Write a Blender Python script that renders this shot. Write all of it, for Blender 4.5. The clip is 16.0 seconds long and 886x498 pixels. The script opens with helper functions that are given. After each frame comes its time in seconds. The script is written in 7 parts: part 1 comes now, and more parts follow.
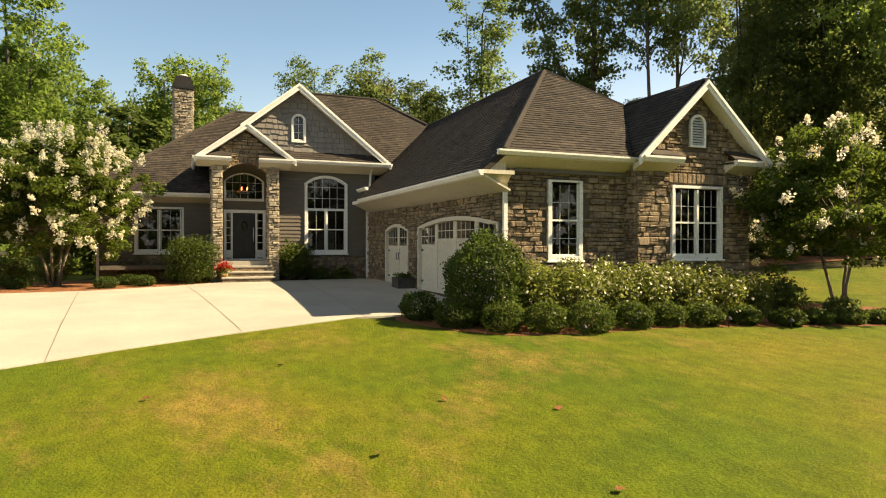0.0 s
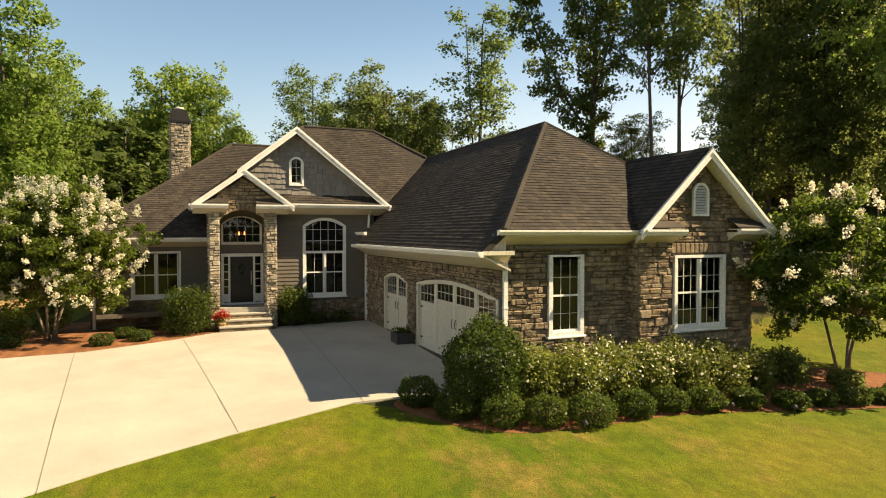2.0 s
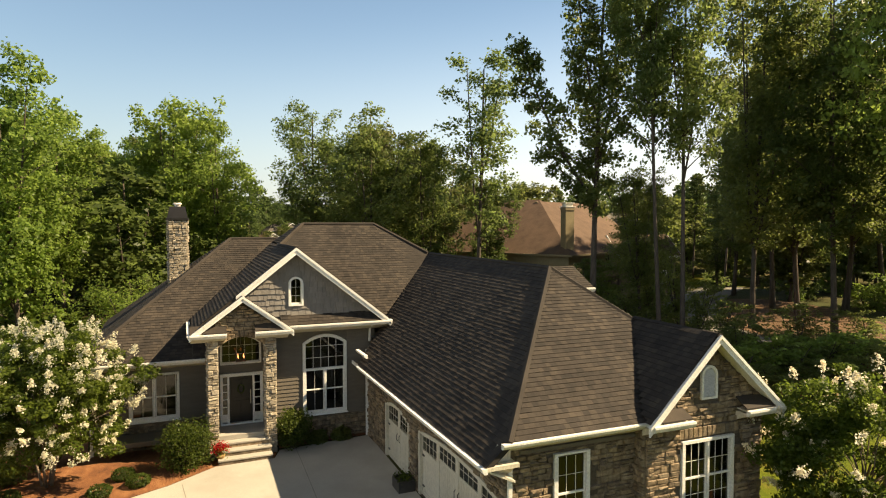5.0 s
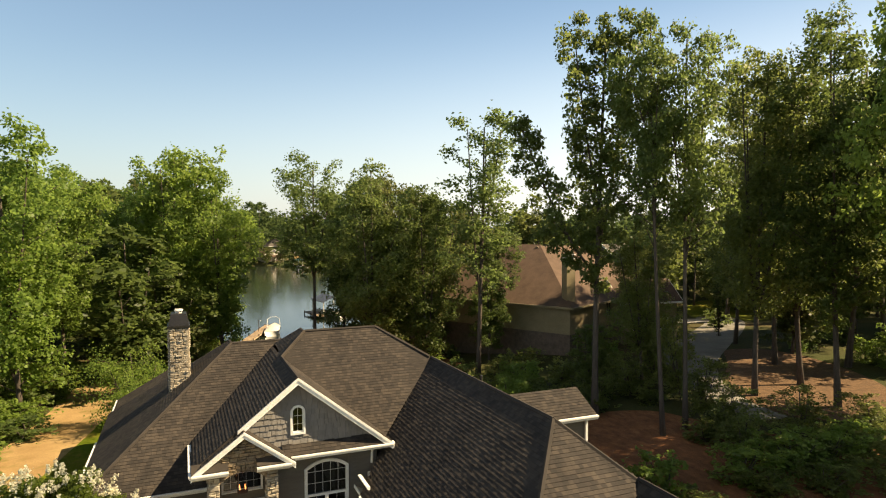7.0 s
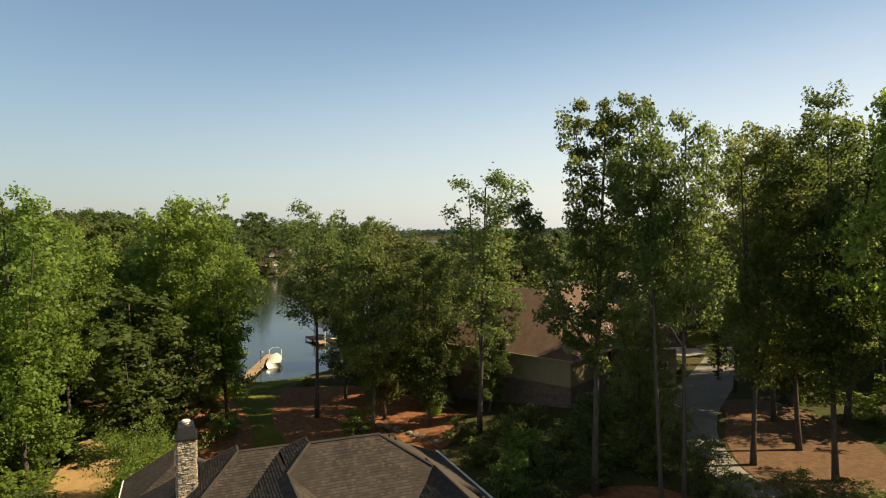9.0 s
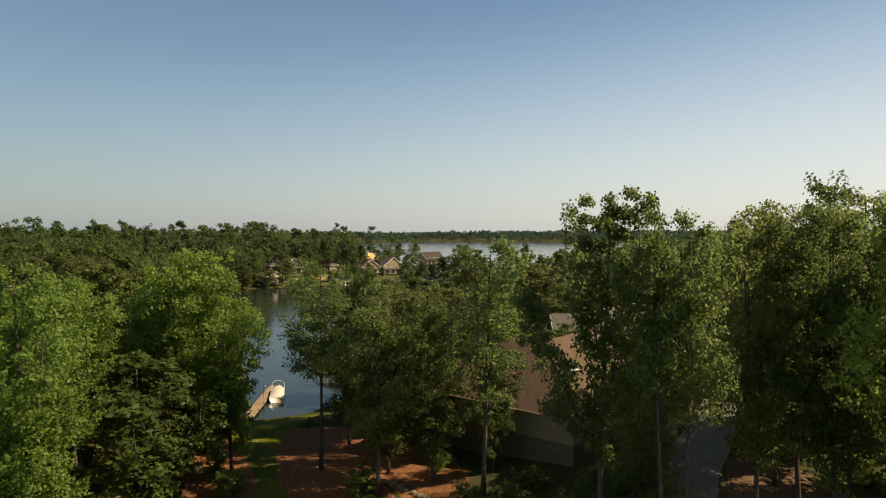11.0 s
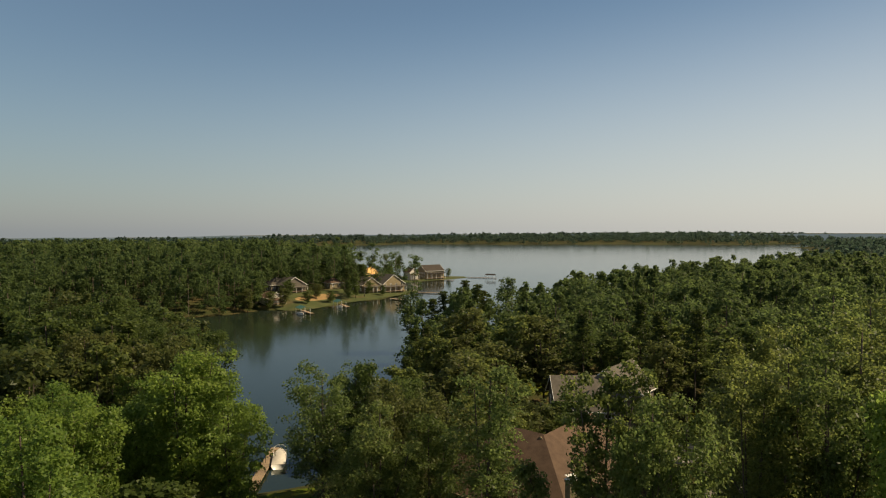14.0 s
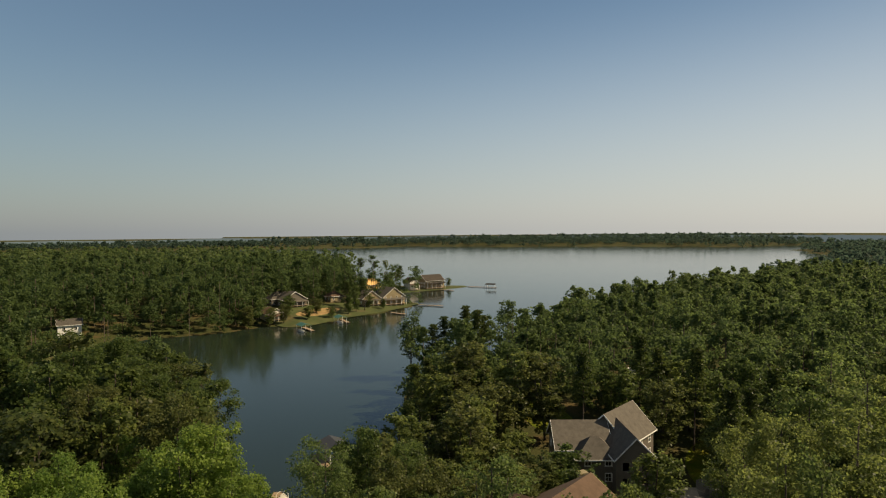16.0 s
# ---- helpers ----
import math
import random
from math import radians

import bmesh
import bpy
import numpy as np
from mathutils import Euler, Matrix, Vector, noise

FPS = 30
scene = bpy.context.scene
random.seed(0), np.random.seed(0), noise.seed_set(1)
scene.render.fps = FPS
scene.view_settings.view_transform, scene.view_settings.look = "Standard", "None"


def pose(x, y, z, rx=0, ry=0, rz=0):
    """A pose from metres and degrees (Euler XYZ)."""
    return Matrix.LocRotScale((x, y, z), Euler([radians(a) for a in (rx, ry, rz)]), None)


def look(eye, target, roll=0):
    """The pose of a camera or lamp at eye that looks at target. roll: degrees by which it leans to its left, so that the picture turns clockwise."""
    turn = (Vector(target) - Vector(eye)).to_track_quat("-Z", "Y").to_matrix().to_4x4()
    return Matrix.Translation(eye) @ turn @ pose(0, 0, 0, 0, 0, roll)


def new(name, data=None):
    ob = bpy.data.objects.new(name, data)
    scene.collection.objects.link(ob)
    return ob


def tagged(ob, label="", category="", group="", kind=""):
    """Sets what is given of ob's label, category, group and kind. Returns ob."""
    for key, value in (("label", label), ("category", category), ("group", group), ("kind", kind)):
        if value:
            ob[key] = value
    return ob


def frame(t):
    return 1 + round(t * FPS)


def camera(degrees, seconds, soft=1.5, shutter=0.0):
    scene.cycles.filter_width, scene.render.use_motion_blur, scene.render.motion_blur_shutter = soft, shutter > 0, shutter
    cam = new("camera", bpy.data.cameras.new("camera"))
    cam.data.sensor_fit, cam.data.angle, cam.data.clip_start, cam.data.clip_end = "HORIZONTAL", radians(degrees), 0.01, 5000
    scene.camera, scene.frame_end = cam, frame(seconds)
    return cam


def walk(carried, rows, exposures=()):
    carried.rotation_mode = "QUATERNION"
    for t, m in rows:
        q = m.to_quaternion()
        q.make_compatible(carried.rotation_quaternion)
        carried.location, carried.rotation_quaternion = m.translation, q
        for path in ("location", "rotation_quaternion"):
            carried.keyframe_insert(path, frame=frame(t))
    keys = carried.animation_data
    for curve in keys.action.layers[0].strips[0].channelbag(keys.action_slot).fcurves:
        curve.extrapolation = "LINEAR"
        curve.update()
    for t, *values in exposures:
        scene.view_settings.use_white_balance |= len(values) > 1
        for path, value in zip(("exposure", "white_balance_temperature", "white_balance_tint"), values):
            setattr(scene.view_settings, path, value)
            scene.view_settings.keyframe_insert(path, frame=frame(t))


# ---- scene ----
# camera: a drone that climbs almost straight up; rows of seconds, x, y, z, yaw, pitch, roll
cam = camera(70.56, 16.0, 1.1)
PATH = [
    (0.0, 5.633, 6.525, 1.295, -22.510, -0.578, 0.050),
    (0.5, 5.678, 6.557, 1.788, -22.522, -0.794, 0.034),
    (1.0, 5.703, 6.610, 2.293, -22.532, -1.010, 0.018),
    (1.5, 5.726, 6.674, 2.819, -22.530, -1.240, 0.014),
    (2.0, 5.742, 6.756, 3.386, -22.531, -1.477, 0.015),
    (2.5, 5.737, 6.873, 4.021, -22.547, -1.713, 0.012),
    (3.0, 5.767, 6.974, 4.728, -22.550, -1.958, 0.028),
    (3.5, 5.824, 7.052, 5.515, -22.544, -2.231, 0.052),
    (4.0, 5.863, 7.118, 6.406, -22.524, -2.490, 0.079),
    (6.5, 5.905, 7.471, 11.603, -22.493, -1.720, -0.209),
    (7.0, 5.921, 7.501, 12.879, -22.479, -1.671, -0.254),
    (7.5, 5.906, 7.474, 14.169, -22.465, -1.660, -0.286),
    (8.0, 5.872, 7.398, 15.478, -22.459, -1.659, -0.295),
    (8.5, 5.795, 7.299, 16.802, -22.456, -1.639, -0.299),
    (9.0, 5.700, 7.204, 18.134, -22.452, -1.597, -0.294),
    (11.5, 5.089, 7.008, 25.803, -22.466, -1.539, -0.021),
    (12.0, 5.084, 6.988, 27.652, -22.459, -1.574, -0.054),
    (12.5, 5.088, 6.968, 29.594, -22.451, -1.580, -0.089),
    (13.0, 5.090, 6.932, 31.597, -22.442, -1.581, -0.131),
    (13.5, 5.079, 6.868, 33.631, -22.440, -1.602, -0.165),
    (14.0, 5.039, 6.776, 35.687, -22.446, -1.621, -0.192),
    (14.5, 4.963, 6.673, 37.756, -22.438, -1.620, -0.231),
    (15.0, 4.881, 6.567, 39.860, -22.441, -1.638, -0.272),
    (15.5, 4.807, 6.466, 42.016, -22.447, -1.660, -0.309),
    (16.0, 4.743, 6.373, 44.218, -22.457, -1.655, -0.347),
]
EXPOSURES = [(0.0, 1.53, 7800.0, 11.0), (1.5, 1.46, 7750.0, 11.5), (4.0, 1.40, 7700.0, 12.0), (6.4, 1.47, 7650.0, 12.5), (7.3, 1.41, 7650.0, 12.5), (9.0, 1.06, 7300.0, 12.0), (11.5, 0.63, 7150.0, 11.0), (13.0, 0.42, 7150.0, 11.0), (16.0, 0.38, 7150.0, 11.0)]
walk(cam, [(t, pose(x, y, z, 90 + p, 0, w) @ pose(0, 0, 0, 0, 0, r)) for t, x, y, z, w, p, r in PATH], EXPOSURES)

# ---- world and sun ----
SUN_DIR = Vector((1.05, -0.40, 1.0)).normalized()
world = bpy.data.worlds.new("sky")
scene.world = world
world.use_nodes = True
_n = world.node_tree.nodes
sky = _n.new("ShaderNodeTexSky")
sky.sky_type = "NISHITA"
sky.sun_disc = False
sky.sun_elevation = math.asin(SUN_DIR.z)
sky.sun_rotation = -math.atan2(SUN_DIR.x, SUN_DIR.y)
sky.air_density = 1.1
sky.dust_density = 0.8
sky.ozone_density = 1.5
_n["Background"].inputs["Strength"].default_value = 0.060
_h = _n.new("ShaderNodeMix")
_h.data_type = "RGBA"
_co, _sp, _mr = _n.new("ShaderNodeTexCoord"), _n.new("ShaderNodeSeparateXYZ"), _n.new("ShaderNodeMapRange")
_mr.interpolation_type = "SMOOTHSTEP"
for _k, _v in (("From Min", -0.05), ("From Max", 0.34), ("To Min", 0.76), ("To Max", 0.0)):
    _mr.inputs[_k].default_value = _v
world.node_tree.links.new(_co.outputs["Generated"], _sp.inputs[0])
_dm = _n.new("ShaderNodeMath")
_dm.operation = "MULTIPLY_ADD"
_dm.inputs[1].default_value = -0.10
world.node_tree.links.new(_sp.outputs["Z"], _dm.inputs[2])
world.node_tree.links.new(_dm.outputs[0], _mr.inputs["Value"])
world.node_tree.links.new(_mr.outputs["Result"], _h.inputs[0])
_s = [i for i in _h.inputs if i.type == "RGBA"]
_d, _az, _hc = _n.new("ShaderNodeVectorMath"), _n.new("ShaderNodeMapRange"), _n.new("ShaderNodeMix")
_d.operation = "DOT_PRODUCT"
_d.inputs[1].default_value = Vector((SUN_DIR.x, SUN_DIR.y, 0)).normalized()
world.node_tree.links.new(_co.outputs["Generated"], _d.inputs[0])
for _k, _v in (("From Min", -0.65), ("From Max", 0.75)):
    _az.inputs[_k].default_value = _v
world.node_tree.links.new(_d.outputs["Value"], _az.inputs["Value"])
world.node_tree.links.new(_d.outputs["Value"], _dm.inputs[0])
_hc.data_type = "RGBA"
world.node_tree.links.new(_az.outputs["Result"], _hc.inputs[0])
_hs = [i for i in _hc.inputs if i.type == "RGBA"]
_hs[0].default_value, _hs[1].default_value = (3.0, 3.65, 4.7, 1), (8.5, 8.6, 8.75, 1)      # haze away from and towards the sun
world.node_tree.links.new([o for o in _hc.outputs if o.type == "RGBA"][0], _s[1])
_t = _n.new("ShaderNodeMix")
_t.data_type, _t.blend_type = "RGBA", "MULTIPLY"
_t.inputs[0].default_value = 1.0
_ts = [i for i in _t.inputs if i.type == "RGBA"]
_ts[1].default_value = (1.0, 1.12, 1.15, 1)
world.node_tree.links.new(sky.outputs["Color"], _ts[0])
# the hazy sky is duller and greyer overhead
_up, _zr = _n.new("ShaderNodeMix"), _n.new("ShaderNodeMapRange")
_up.data_type = "RGBA"
_zr.interpolation_type = "SMOOTHSTEP"
for _k, _v in (("From Min", 0.36), ("From Max", 0.80)):
    _zr.inputs[_k].default_value = _v
_us = [i for i in _up.inputs if i.type == "RGBA"]
_us[0].default_value, _us[1].default_value = (1.0, 1.12, 1.15, 1), (0.52, 0.52, 0.48, 1)
world.node_tree.links.new(_sp.outputs["Z"], _zr.inputs["Value"])
world.node_tree.links.new(_zr.outputs["Result"], _up.inputs[0])
world.node_tree.links.new([o for o in _up.outputs if o.type == "RGBA"][0], _ts[1])
world.node_tree.links.new([o for o in _t.outputs if o.type == "RGBA"][0], _s[0])
world.node_tree.links.new([o for o in _h.outputs if o.type == "RGBA"][0], _n["Background"].inputs["Color"])
_l = bpy.data.lights.new("sun", "SUN")
_l.energy, _l.angle, _l.color = 5.0, radians(0.5), (1.0, 0.86, 0.62)
sun = new("sun", _l)
sun.matrix_world = look(SUN_DIR * 200, (0, 0, 0))

# ---- helpers for materials ----


def material(name, rough=0.7, metal=0.0, spec=0.4):
    m = bpy.data.materials.new(name)
    m.use_nodes = True
    b = m.node_tree.nodes["Principled BSDF"]
    b.inputs["Roughness"].default_value = rough
    b.inputs["Metallic"].default_value = metal
    b.inputs["Specular IOR Level"].default_value = spec
    return m, m.node_tree, b


def node(nt, kind, **values):
    n = nt.nodes.new(kind)
    for key, value in values.items():
        n.inputs[key.replace("_", " ")].default_value = value
    return n


def noise_tex(nt, scale, detail=4.0, rough=0.6, stretch=None, space="Object"):
    co = nt.nodes.new("ShaderNodeTexCoord")
    mp = nt.nodes.new("ShaderNodeMapping")
    if stretch:
        mp.inputs["Scale"].default_value = stretch
    t = node(nt, "ShaderNodeTexNoise", Scale=scale, Detail=detail, Roughness=rough)
    if space == "World":
        g = nt.nodes.new("ShaderNodeNewGeometry")
        nt.links.new(g.outputs["Position"], mp.inputs["Vector"])
    else:
        nt.links.new(co.outputs[space], mp.inputs["Vector"])
    nt.links.new(mp.outputs["Vector"], t.inputs["Vector"])
    return t.outputs["Fac"]


def ramp(nt, fac, stops):
    r = nt.nodes.new("ShaderNodeValToRGB")
    e = r.color_ramp.elements
    while len(e) < len(stops):
        e.new(0.5)
    for k, (p, c) in zip(e, stops):
        k.position, k.color = p, (*c, 1)
    nt.links.new(fac, r.inputs["Fac"])
    return r.outputs["Color"]


def mix(nt, a, b, fac, blend="MIX"):
    m = nt.nodes.new("ShaderNodeMix")
    m.data_type, m.blend_type = "RGBA", blend
    for socket, v in (("A", a), ("B", b)):
        i = [s for s in m.inputs if s.name == socket and s.type == "RGBA"][0]
        if isinstance(v, tuple):
            i.default_value = (*v, 1)
        else:
            nt.links.new(v, i)
    if isinstance(fac, float):
        m.inputs[0].default_value = fac
    else:
        nt.links.new(fac, m.inputs[0])
    return [s for s in m.outputs if s.type == "RGBA"][0]


def maths(nt, op, a, b=0.0):
    m = nt.nodes.new("ShaderNodeMath")
    m.operation = op
    for i, v in enumerate((a, b)):
        if isinstance(v, (int, float)):
            m.inputs[i].default_value = v
        else:
            nt.links.new(v, m.inputs[i])
    return m.outputs[0]


def bump(nt, b, height, strength=0.4, distance=0.02):
    n = node(nt, "ShaderNodeBump", Strength=strength, Distance=distance)
    nt.links.new(height, n.inputs["Height"])
    nt.links.new(n.outputs["Normal"], b.inputs["Normal"])


def piece_random(nt):
    """A value for each piece: its own object, or its own island in a joined mesh."""
    g, o = nt.nodes.new("ShaderNodeNewGeometry"), nt.nodes.new("ShaderNodeObjectInfo")
    return maths(nt, "FRACT", maths(nt, "ADD", maths(nt, "MULTIPLY", g.outputs["Random Per Island"], 7.31), maths(nt, "MULTIPLY", o.outputs["Random"], 5.17)))


def surface(name, stops, scale, rough=0.8, relief=0.3, depth=0.02, fine=40.0, stretch=None, wear=None, wear_scale=0.4, space="Object", spec=0.3, random_amount=0.0):
    """A material with a coarse colour range, a fine grain and relief."""
    m, nt, b = material(name, rough, spec=spec)
    c = ramp(nt, noise_tex(nt, scale, 5, 0.65, stretch, space), stops)
    grain = noise_tex(nt, fine, 3, 0.6, stretch, space)
    c = mix(nt, c, ramp(nt, grain, [(0.3, (0.62, 0.62, 0.62)), (0.7, (1.25, 1.25, 1.25))]), 0.55, "MULTIPLY")
    if random_amount:
        r = piece_random(nt)
        c = mix(nt, c, ramp(nt, r, [(0.0, (0.55, 0.55, 0.56)), (0.5, (0.95, 0.93, 0.9)), (1.0, (1.5, 1.42, 1.3))]), random_amount, "MULTIPLY")
    if wear:
        c = mix(nt, c, wear, maths(nt, "MULTIPLY", ramp_value(nt, noise_tex(nt, wear_scale, 4, 0.6, None, space), 0.52, 0.72), 0.7))
    nt.links.new(c, b.inputs["Base Color"])
    bump(nt, b, grain, relief, depth)
    return m


def ramp_value(nt, fac, lo, hi):
    m = nt.nodes.new("ShaderNodeMapRange")
    m.inputs["From Min"].default_value, m.inputs["From Max"].default_value = lo, hi
    nt.links.new(fac, m.inputs["Value"])
    return m.outputs["Result"]


def foliage(name, dark, light, through_light, gloss=0.45, coarse=0.25):
    """Leaves: colour varies leaf by leaf, clump by clump; light shines through them."""
    m, nt, b = material(name, gloss, spec=0.18)
    g = nt.nodes.new("ShaderNodeNewGeometry")
    r = g.outputs["Random Per Island"]
    c = ramp(nt, r, [(0.0, dark), (0.6, tuple((p + q) / 2 for p, q in zip(dark, light))), (1.0, light)])
    o = nt.nodes.new("ShaderNodeObjectInfo")
    c = mix(nt, c, ramp(nt, o.outputs["Random"], [(0.0, (0.75, 0.85, 0.8)), (1.0, (1.25, 1.15, 1.05))]), 0.8, "MULTIPLY")
    c = mix(nt, c, ramp(nt, noise_tex(nt, coarse, 3, 0.6, None, "World"), [(0.3, (0.66, 0.7, 0.68)), (0.7, (1.34, 1.28, 1.15))]), 0.8, "MULTIPLY")
    nt.links.new(c, b.inputs["Base Color"])
    t = nt.nodes.new("ShaderNodeBsdfTranslucent")
    nt.links.new(mix(nt, c, through_light, 0.45), t.inputs["Color"])
    s = nt.nodes.new("ShaderNodeMixShader")
    s.inputs["Fac"].default_value = 0.56
    nt.links.new(b.outputs["BSDF"], s.inputs[1])
    nt.links.new(t.outputs["BSDF"], s.inputs[2])
    nt.links.new(s.outputs["Shader"], nt.nodes["Material Output"].inputs["Surface"])
    return m


M = {}
M["stone"] = surface("fieldstone", [(0.3, (0.104, 0.075, 0.049)), (0.5, (0.200, 0.153, 0.102)), (0.72, (0.308, 0.250, 0.173))], 5.0, 0.9, 0.8, 0.04, 14.0, space="World", random_amount=0.7)
# paler stone for chimney and piers; part of its sunlit brightness is painted in
M["pale_sunlit_stone"] = surface("pale fieldstone with sunlight tint", [(0.3, (0.202, 0.170, 0.124)), (0.5, (0.331, 0.285, 0.216)), (0.72, (0.460, 0.409, 0.322))], 5.0, 0.9, 0.5, 0.03, 14.0, space="World", random_amount=0.45)
M["mortar"] = surface("mortar", [(0.3, (0.071, 0.056, 0.040)), (0.7, (0.120, 0.096, 0.069))], 6.0, 0.95, 0.4)
M["siding"] = surface("painted siding", [(0.3, (0.112, 0.095, 0.074)), (0.7, (0.142, 0.123, 0.097))], 1.5, 0.6, 0.15, 0.005, 60.0, (1, 1, 6))
M["shake"] = surface("painted shakes", [(0.3, (0.163, 0.150, 0.135)), (0.7, (0.211, 0.195, 0.176))], 2.0, 0.7, 0.2, 0.008, 50.0, (4, 4, 0.6), random_amount=0.2)
M["white"] = surface("white paint", [(0.3, (0.66, 0.65, 0.60)), (0.7, (0.76, 0.75, 0.70))], 1.2, 0.45, 0.06, 0.003, 25.0)
M["cream"] = surface("cream paint", [(0.3, (0.504, 0.468, 0.369)), (0.7, (0.594, 0.549, 0.441))], 1.0, 0.5, 0.08, 0.004, 30.0, (1, 1, 0.3))
M["shingle"] = surface("asphalt shingles", [(0.3, (0.024, 0.020, 0.017)), (0.7, (0.047, 0.039, 0.032))], 1.0, 0.9, 0.5, 0.006, 90.0, random_amount=0.8)
M["brown_shingle"] = surface("brown shingles", [(0.3, (0.074, 0.046, 0.030)), (0.7, (0.118, 0.075, 0.050))], 1.0, 0.9, 0.4, 0.006, 30.0, random_amount=0.4)
M["grey_shingle"] = surface("grey shingles", [(0.3, (0.069, 0.060, 0.050)), (0.7, (0.114, 0.101, 0.083))], 1.0, 0.9, 0.4, 0.006, 30.0, random_amount=0.4)
M["concrete"] = surface("broom-finished concrete", [(0.3, (0.306, 0.285, 0.242)), (0.7, (0.383, 0.357, 0.306))], 0.5, 0.85, 0.12, 0.004, 60.0, wear=(0.255, 0.234, 0.196), wear_scale=0.35, space="World")
# drive concrete, darkened: tree shade is put into its base colour
M["shaded_concrete"] = surface("drive concrete with painted tree shade", [(0.3, (0.150, 0.137, 0.113)), (0.7, (0.212, 0.195, 0.161))], 0.5, 0.9, 0.12, 0.004, 40.0, wear=(0.117, 0.099, 0.075), wear_scale=0.3, space="World")
M["joint"] = surface("dark joint filler", [(0.3, (0.12, 0.108, 0.09)), (0.7, (0.18, 0.16, 0.13))], 4.0, 0.9, 0.1)
M["shore_grass"] = surface("rough waterside grass", [(0.3, (0.036, 0.050, 0.012)), (0.7, (0.075, 0.085, 0.024))], 0.15, 0.95, 0.4, 0.04, 4.0, wear=(0.13, 0.085, 0.04), wear_scale=0.08, space="World")
M["mulch"] = surface("pine straw", [(0.3, (0.112, 0.042, 0.017)), (0.55, (0.216, 0.088, 0.034)), (0.8, (0.320, 0.152, 0.064))], 2.5, 0.95, 0.9, 0.04, 45.0, (1, 0.5, 1), space="World")
M["bark_mulch"] = surface("bark mulch", [(0.3, (0.066, 0.036, 0.016)), (0.55, (0.117, 0.064, 0.029)), (0.8, (0.179, 0.104, 0.048))], 2.5, 0.95, 0.9, 0.04, 30.0, space="World")
M["dirt"] = surface("bare sandy dirt", [(0.3, (0.228, 0.138, 0.054)), (0.7, (0.339, 0.224, 0.098))], 0.4, 0.95, 0.5, 0.03, 12.0, wear=(0.099, 0.098, 0.016), wear_scale=0.55, space="World")
M["bark"] = surface("bark", [(0.3, (0.042, 0.033, 0.026)), (0.7, (0.11, 0.088, 0.068))], 3.0, 0.95, 0.9, 0.03, 14.0, (4, 4, 0.5))
M["stem_bark"] = surface("smooth brown bark", [(0.3, (0.10, 0.075, 0.055)), (0.7, (0.21, 0.165, 0.12))], 3.0, 0.8, 0.4, 0.01, 20.0, (3, 3, 0.6))
M["wood"] = surface("weathered dock boards", [(0.3, (0.20, 0.14, 0.09)), (0.7, (0.36, 0.27, 0.18))], 2.0, 0.85, 0.4, 0.01, 25.0, (6, 0.6, 1), random_amount=0.4)
M["black"] = surface("black paint", [(0.3, (0.014, 0.013, 0.012)), (0.7, (0.024, 0.022, 0.02))], 2.0, 0.35, 0.05, 0.002, 40.0)
M["dark_metal"] = surface("dark metal", [(0.3, (0.03, 0.028, 0.026)), (0.7, (0.06, 0.055, 0.05))], 3.0, 0.4, 0.1, 0.003, 40.0)
M["hull"] = surface("white fibreglass", [(0.3, (0.630, 0.612, 0.576)), (0.7, (0.720, 0.702, 0.666))], 0.8, 0.3, 0.03, 0.002, 10.0, spec=0.5)
M["canvas"] = surface("cream boat canvas", [(0.3, (0.495, 0.450, 0.378)), (0.7, (0.594, 0.549, 0.477))], 1.5, 0.8, 0.2, 0.01, 20.0)
M["green_canvas"] = surface("green metal roof", [(0.3, (0.03, 0.10, 0.08)), (0.7, (0.05, 0.14, 0.11))], 0.8, 0.5, 0.1, 0.01, 10.0)
M["tan"] = surface("tan stucco", [(0.3, (0.20, 0.158, 0.088)), (0.7, (0.26, 0.21, 0.125))], 0.8, 0.8, 0.15, 0.006, 25.0)
M["pale_wall"] = surface("pale siding", [(0.3, (0.52, 0.47, 0.40)), (0.7, (0.62, 0.57, 0.49))], 0.8, 0.7, 0.15, 0.006, 25.0)
M["brick_wall"] = surface("dark brick", [(0.3, (0.08, 0.06, 0.045)), (0.7, (0.15, 0.11, 0.085))], 2.0, 0.85, 0.3, 0.01, 12.0)
M["plywood"] = surface("raw sheathing", [(0.3, (0.62, 0.34, 0.11)), (0.7, (0.75, 0.46, 0.18))], 0.6, 0.8, 0.2, 0.01, 8.0)
M["red"] = foliage("red petals", (0.35, 0.005, 0.01), (0.65, 0.02, 0.03), (0.6, 0.02, 0.02))
M["white_flower"] = foliage("white blossom", (0.60, 0.58, 0.48), (0.84, 0.82, 0.74), (0.7, 0.68, 0.58))
M["leaf"] = foliage("broad leaves", (0.091, 0.146, 0.031), (0.183, 0.256, 0.062), (0.384, 0.526, 0.113))
M["leaf_pale"] = foliage("pale leaves", (0.070, 0.101, 0.032), (0.142, 0.180, 0.062), (0.294, 0.399, 0.114))
M["leaf_dark"] = foliage("dark leaves", (0.061, 0.084, 0.026), (0.133, 0.159, 0.049), (0.368, 0.430, 0.117))
# darker copies of the broad leaves: dimmer light is put into their colour
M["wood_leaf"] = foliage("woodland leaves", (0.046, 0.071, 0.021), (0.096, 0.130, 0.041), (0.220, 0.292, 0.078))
M["wood_dry"] = foliage("dimmed olive woodland leaves", (0.054, 0.068, 0.023), (0.105, 0.120, 0.044), (0.256, 0.285, 0.085))
M["shrub"] = foliage("clipped shrub leaves", (0.026, 0.046, 0.011), (0.090, 0.124, 0.028), (0.147, 0.202, 0.037), 0.4)
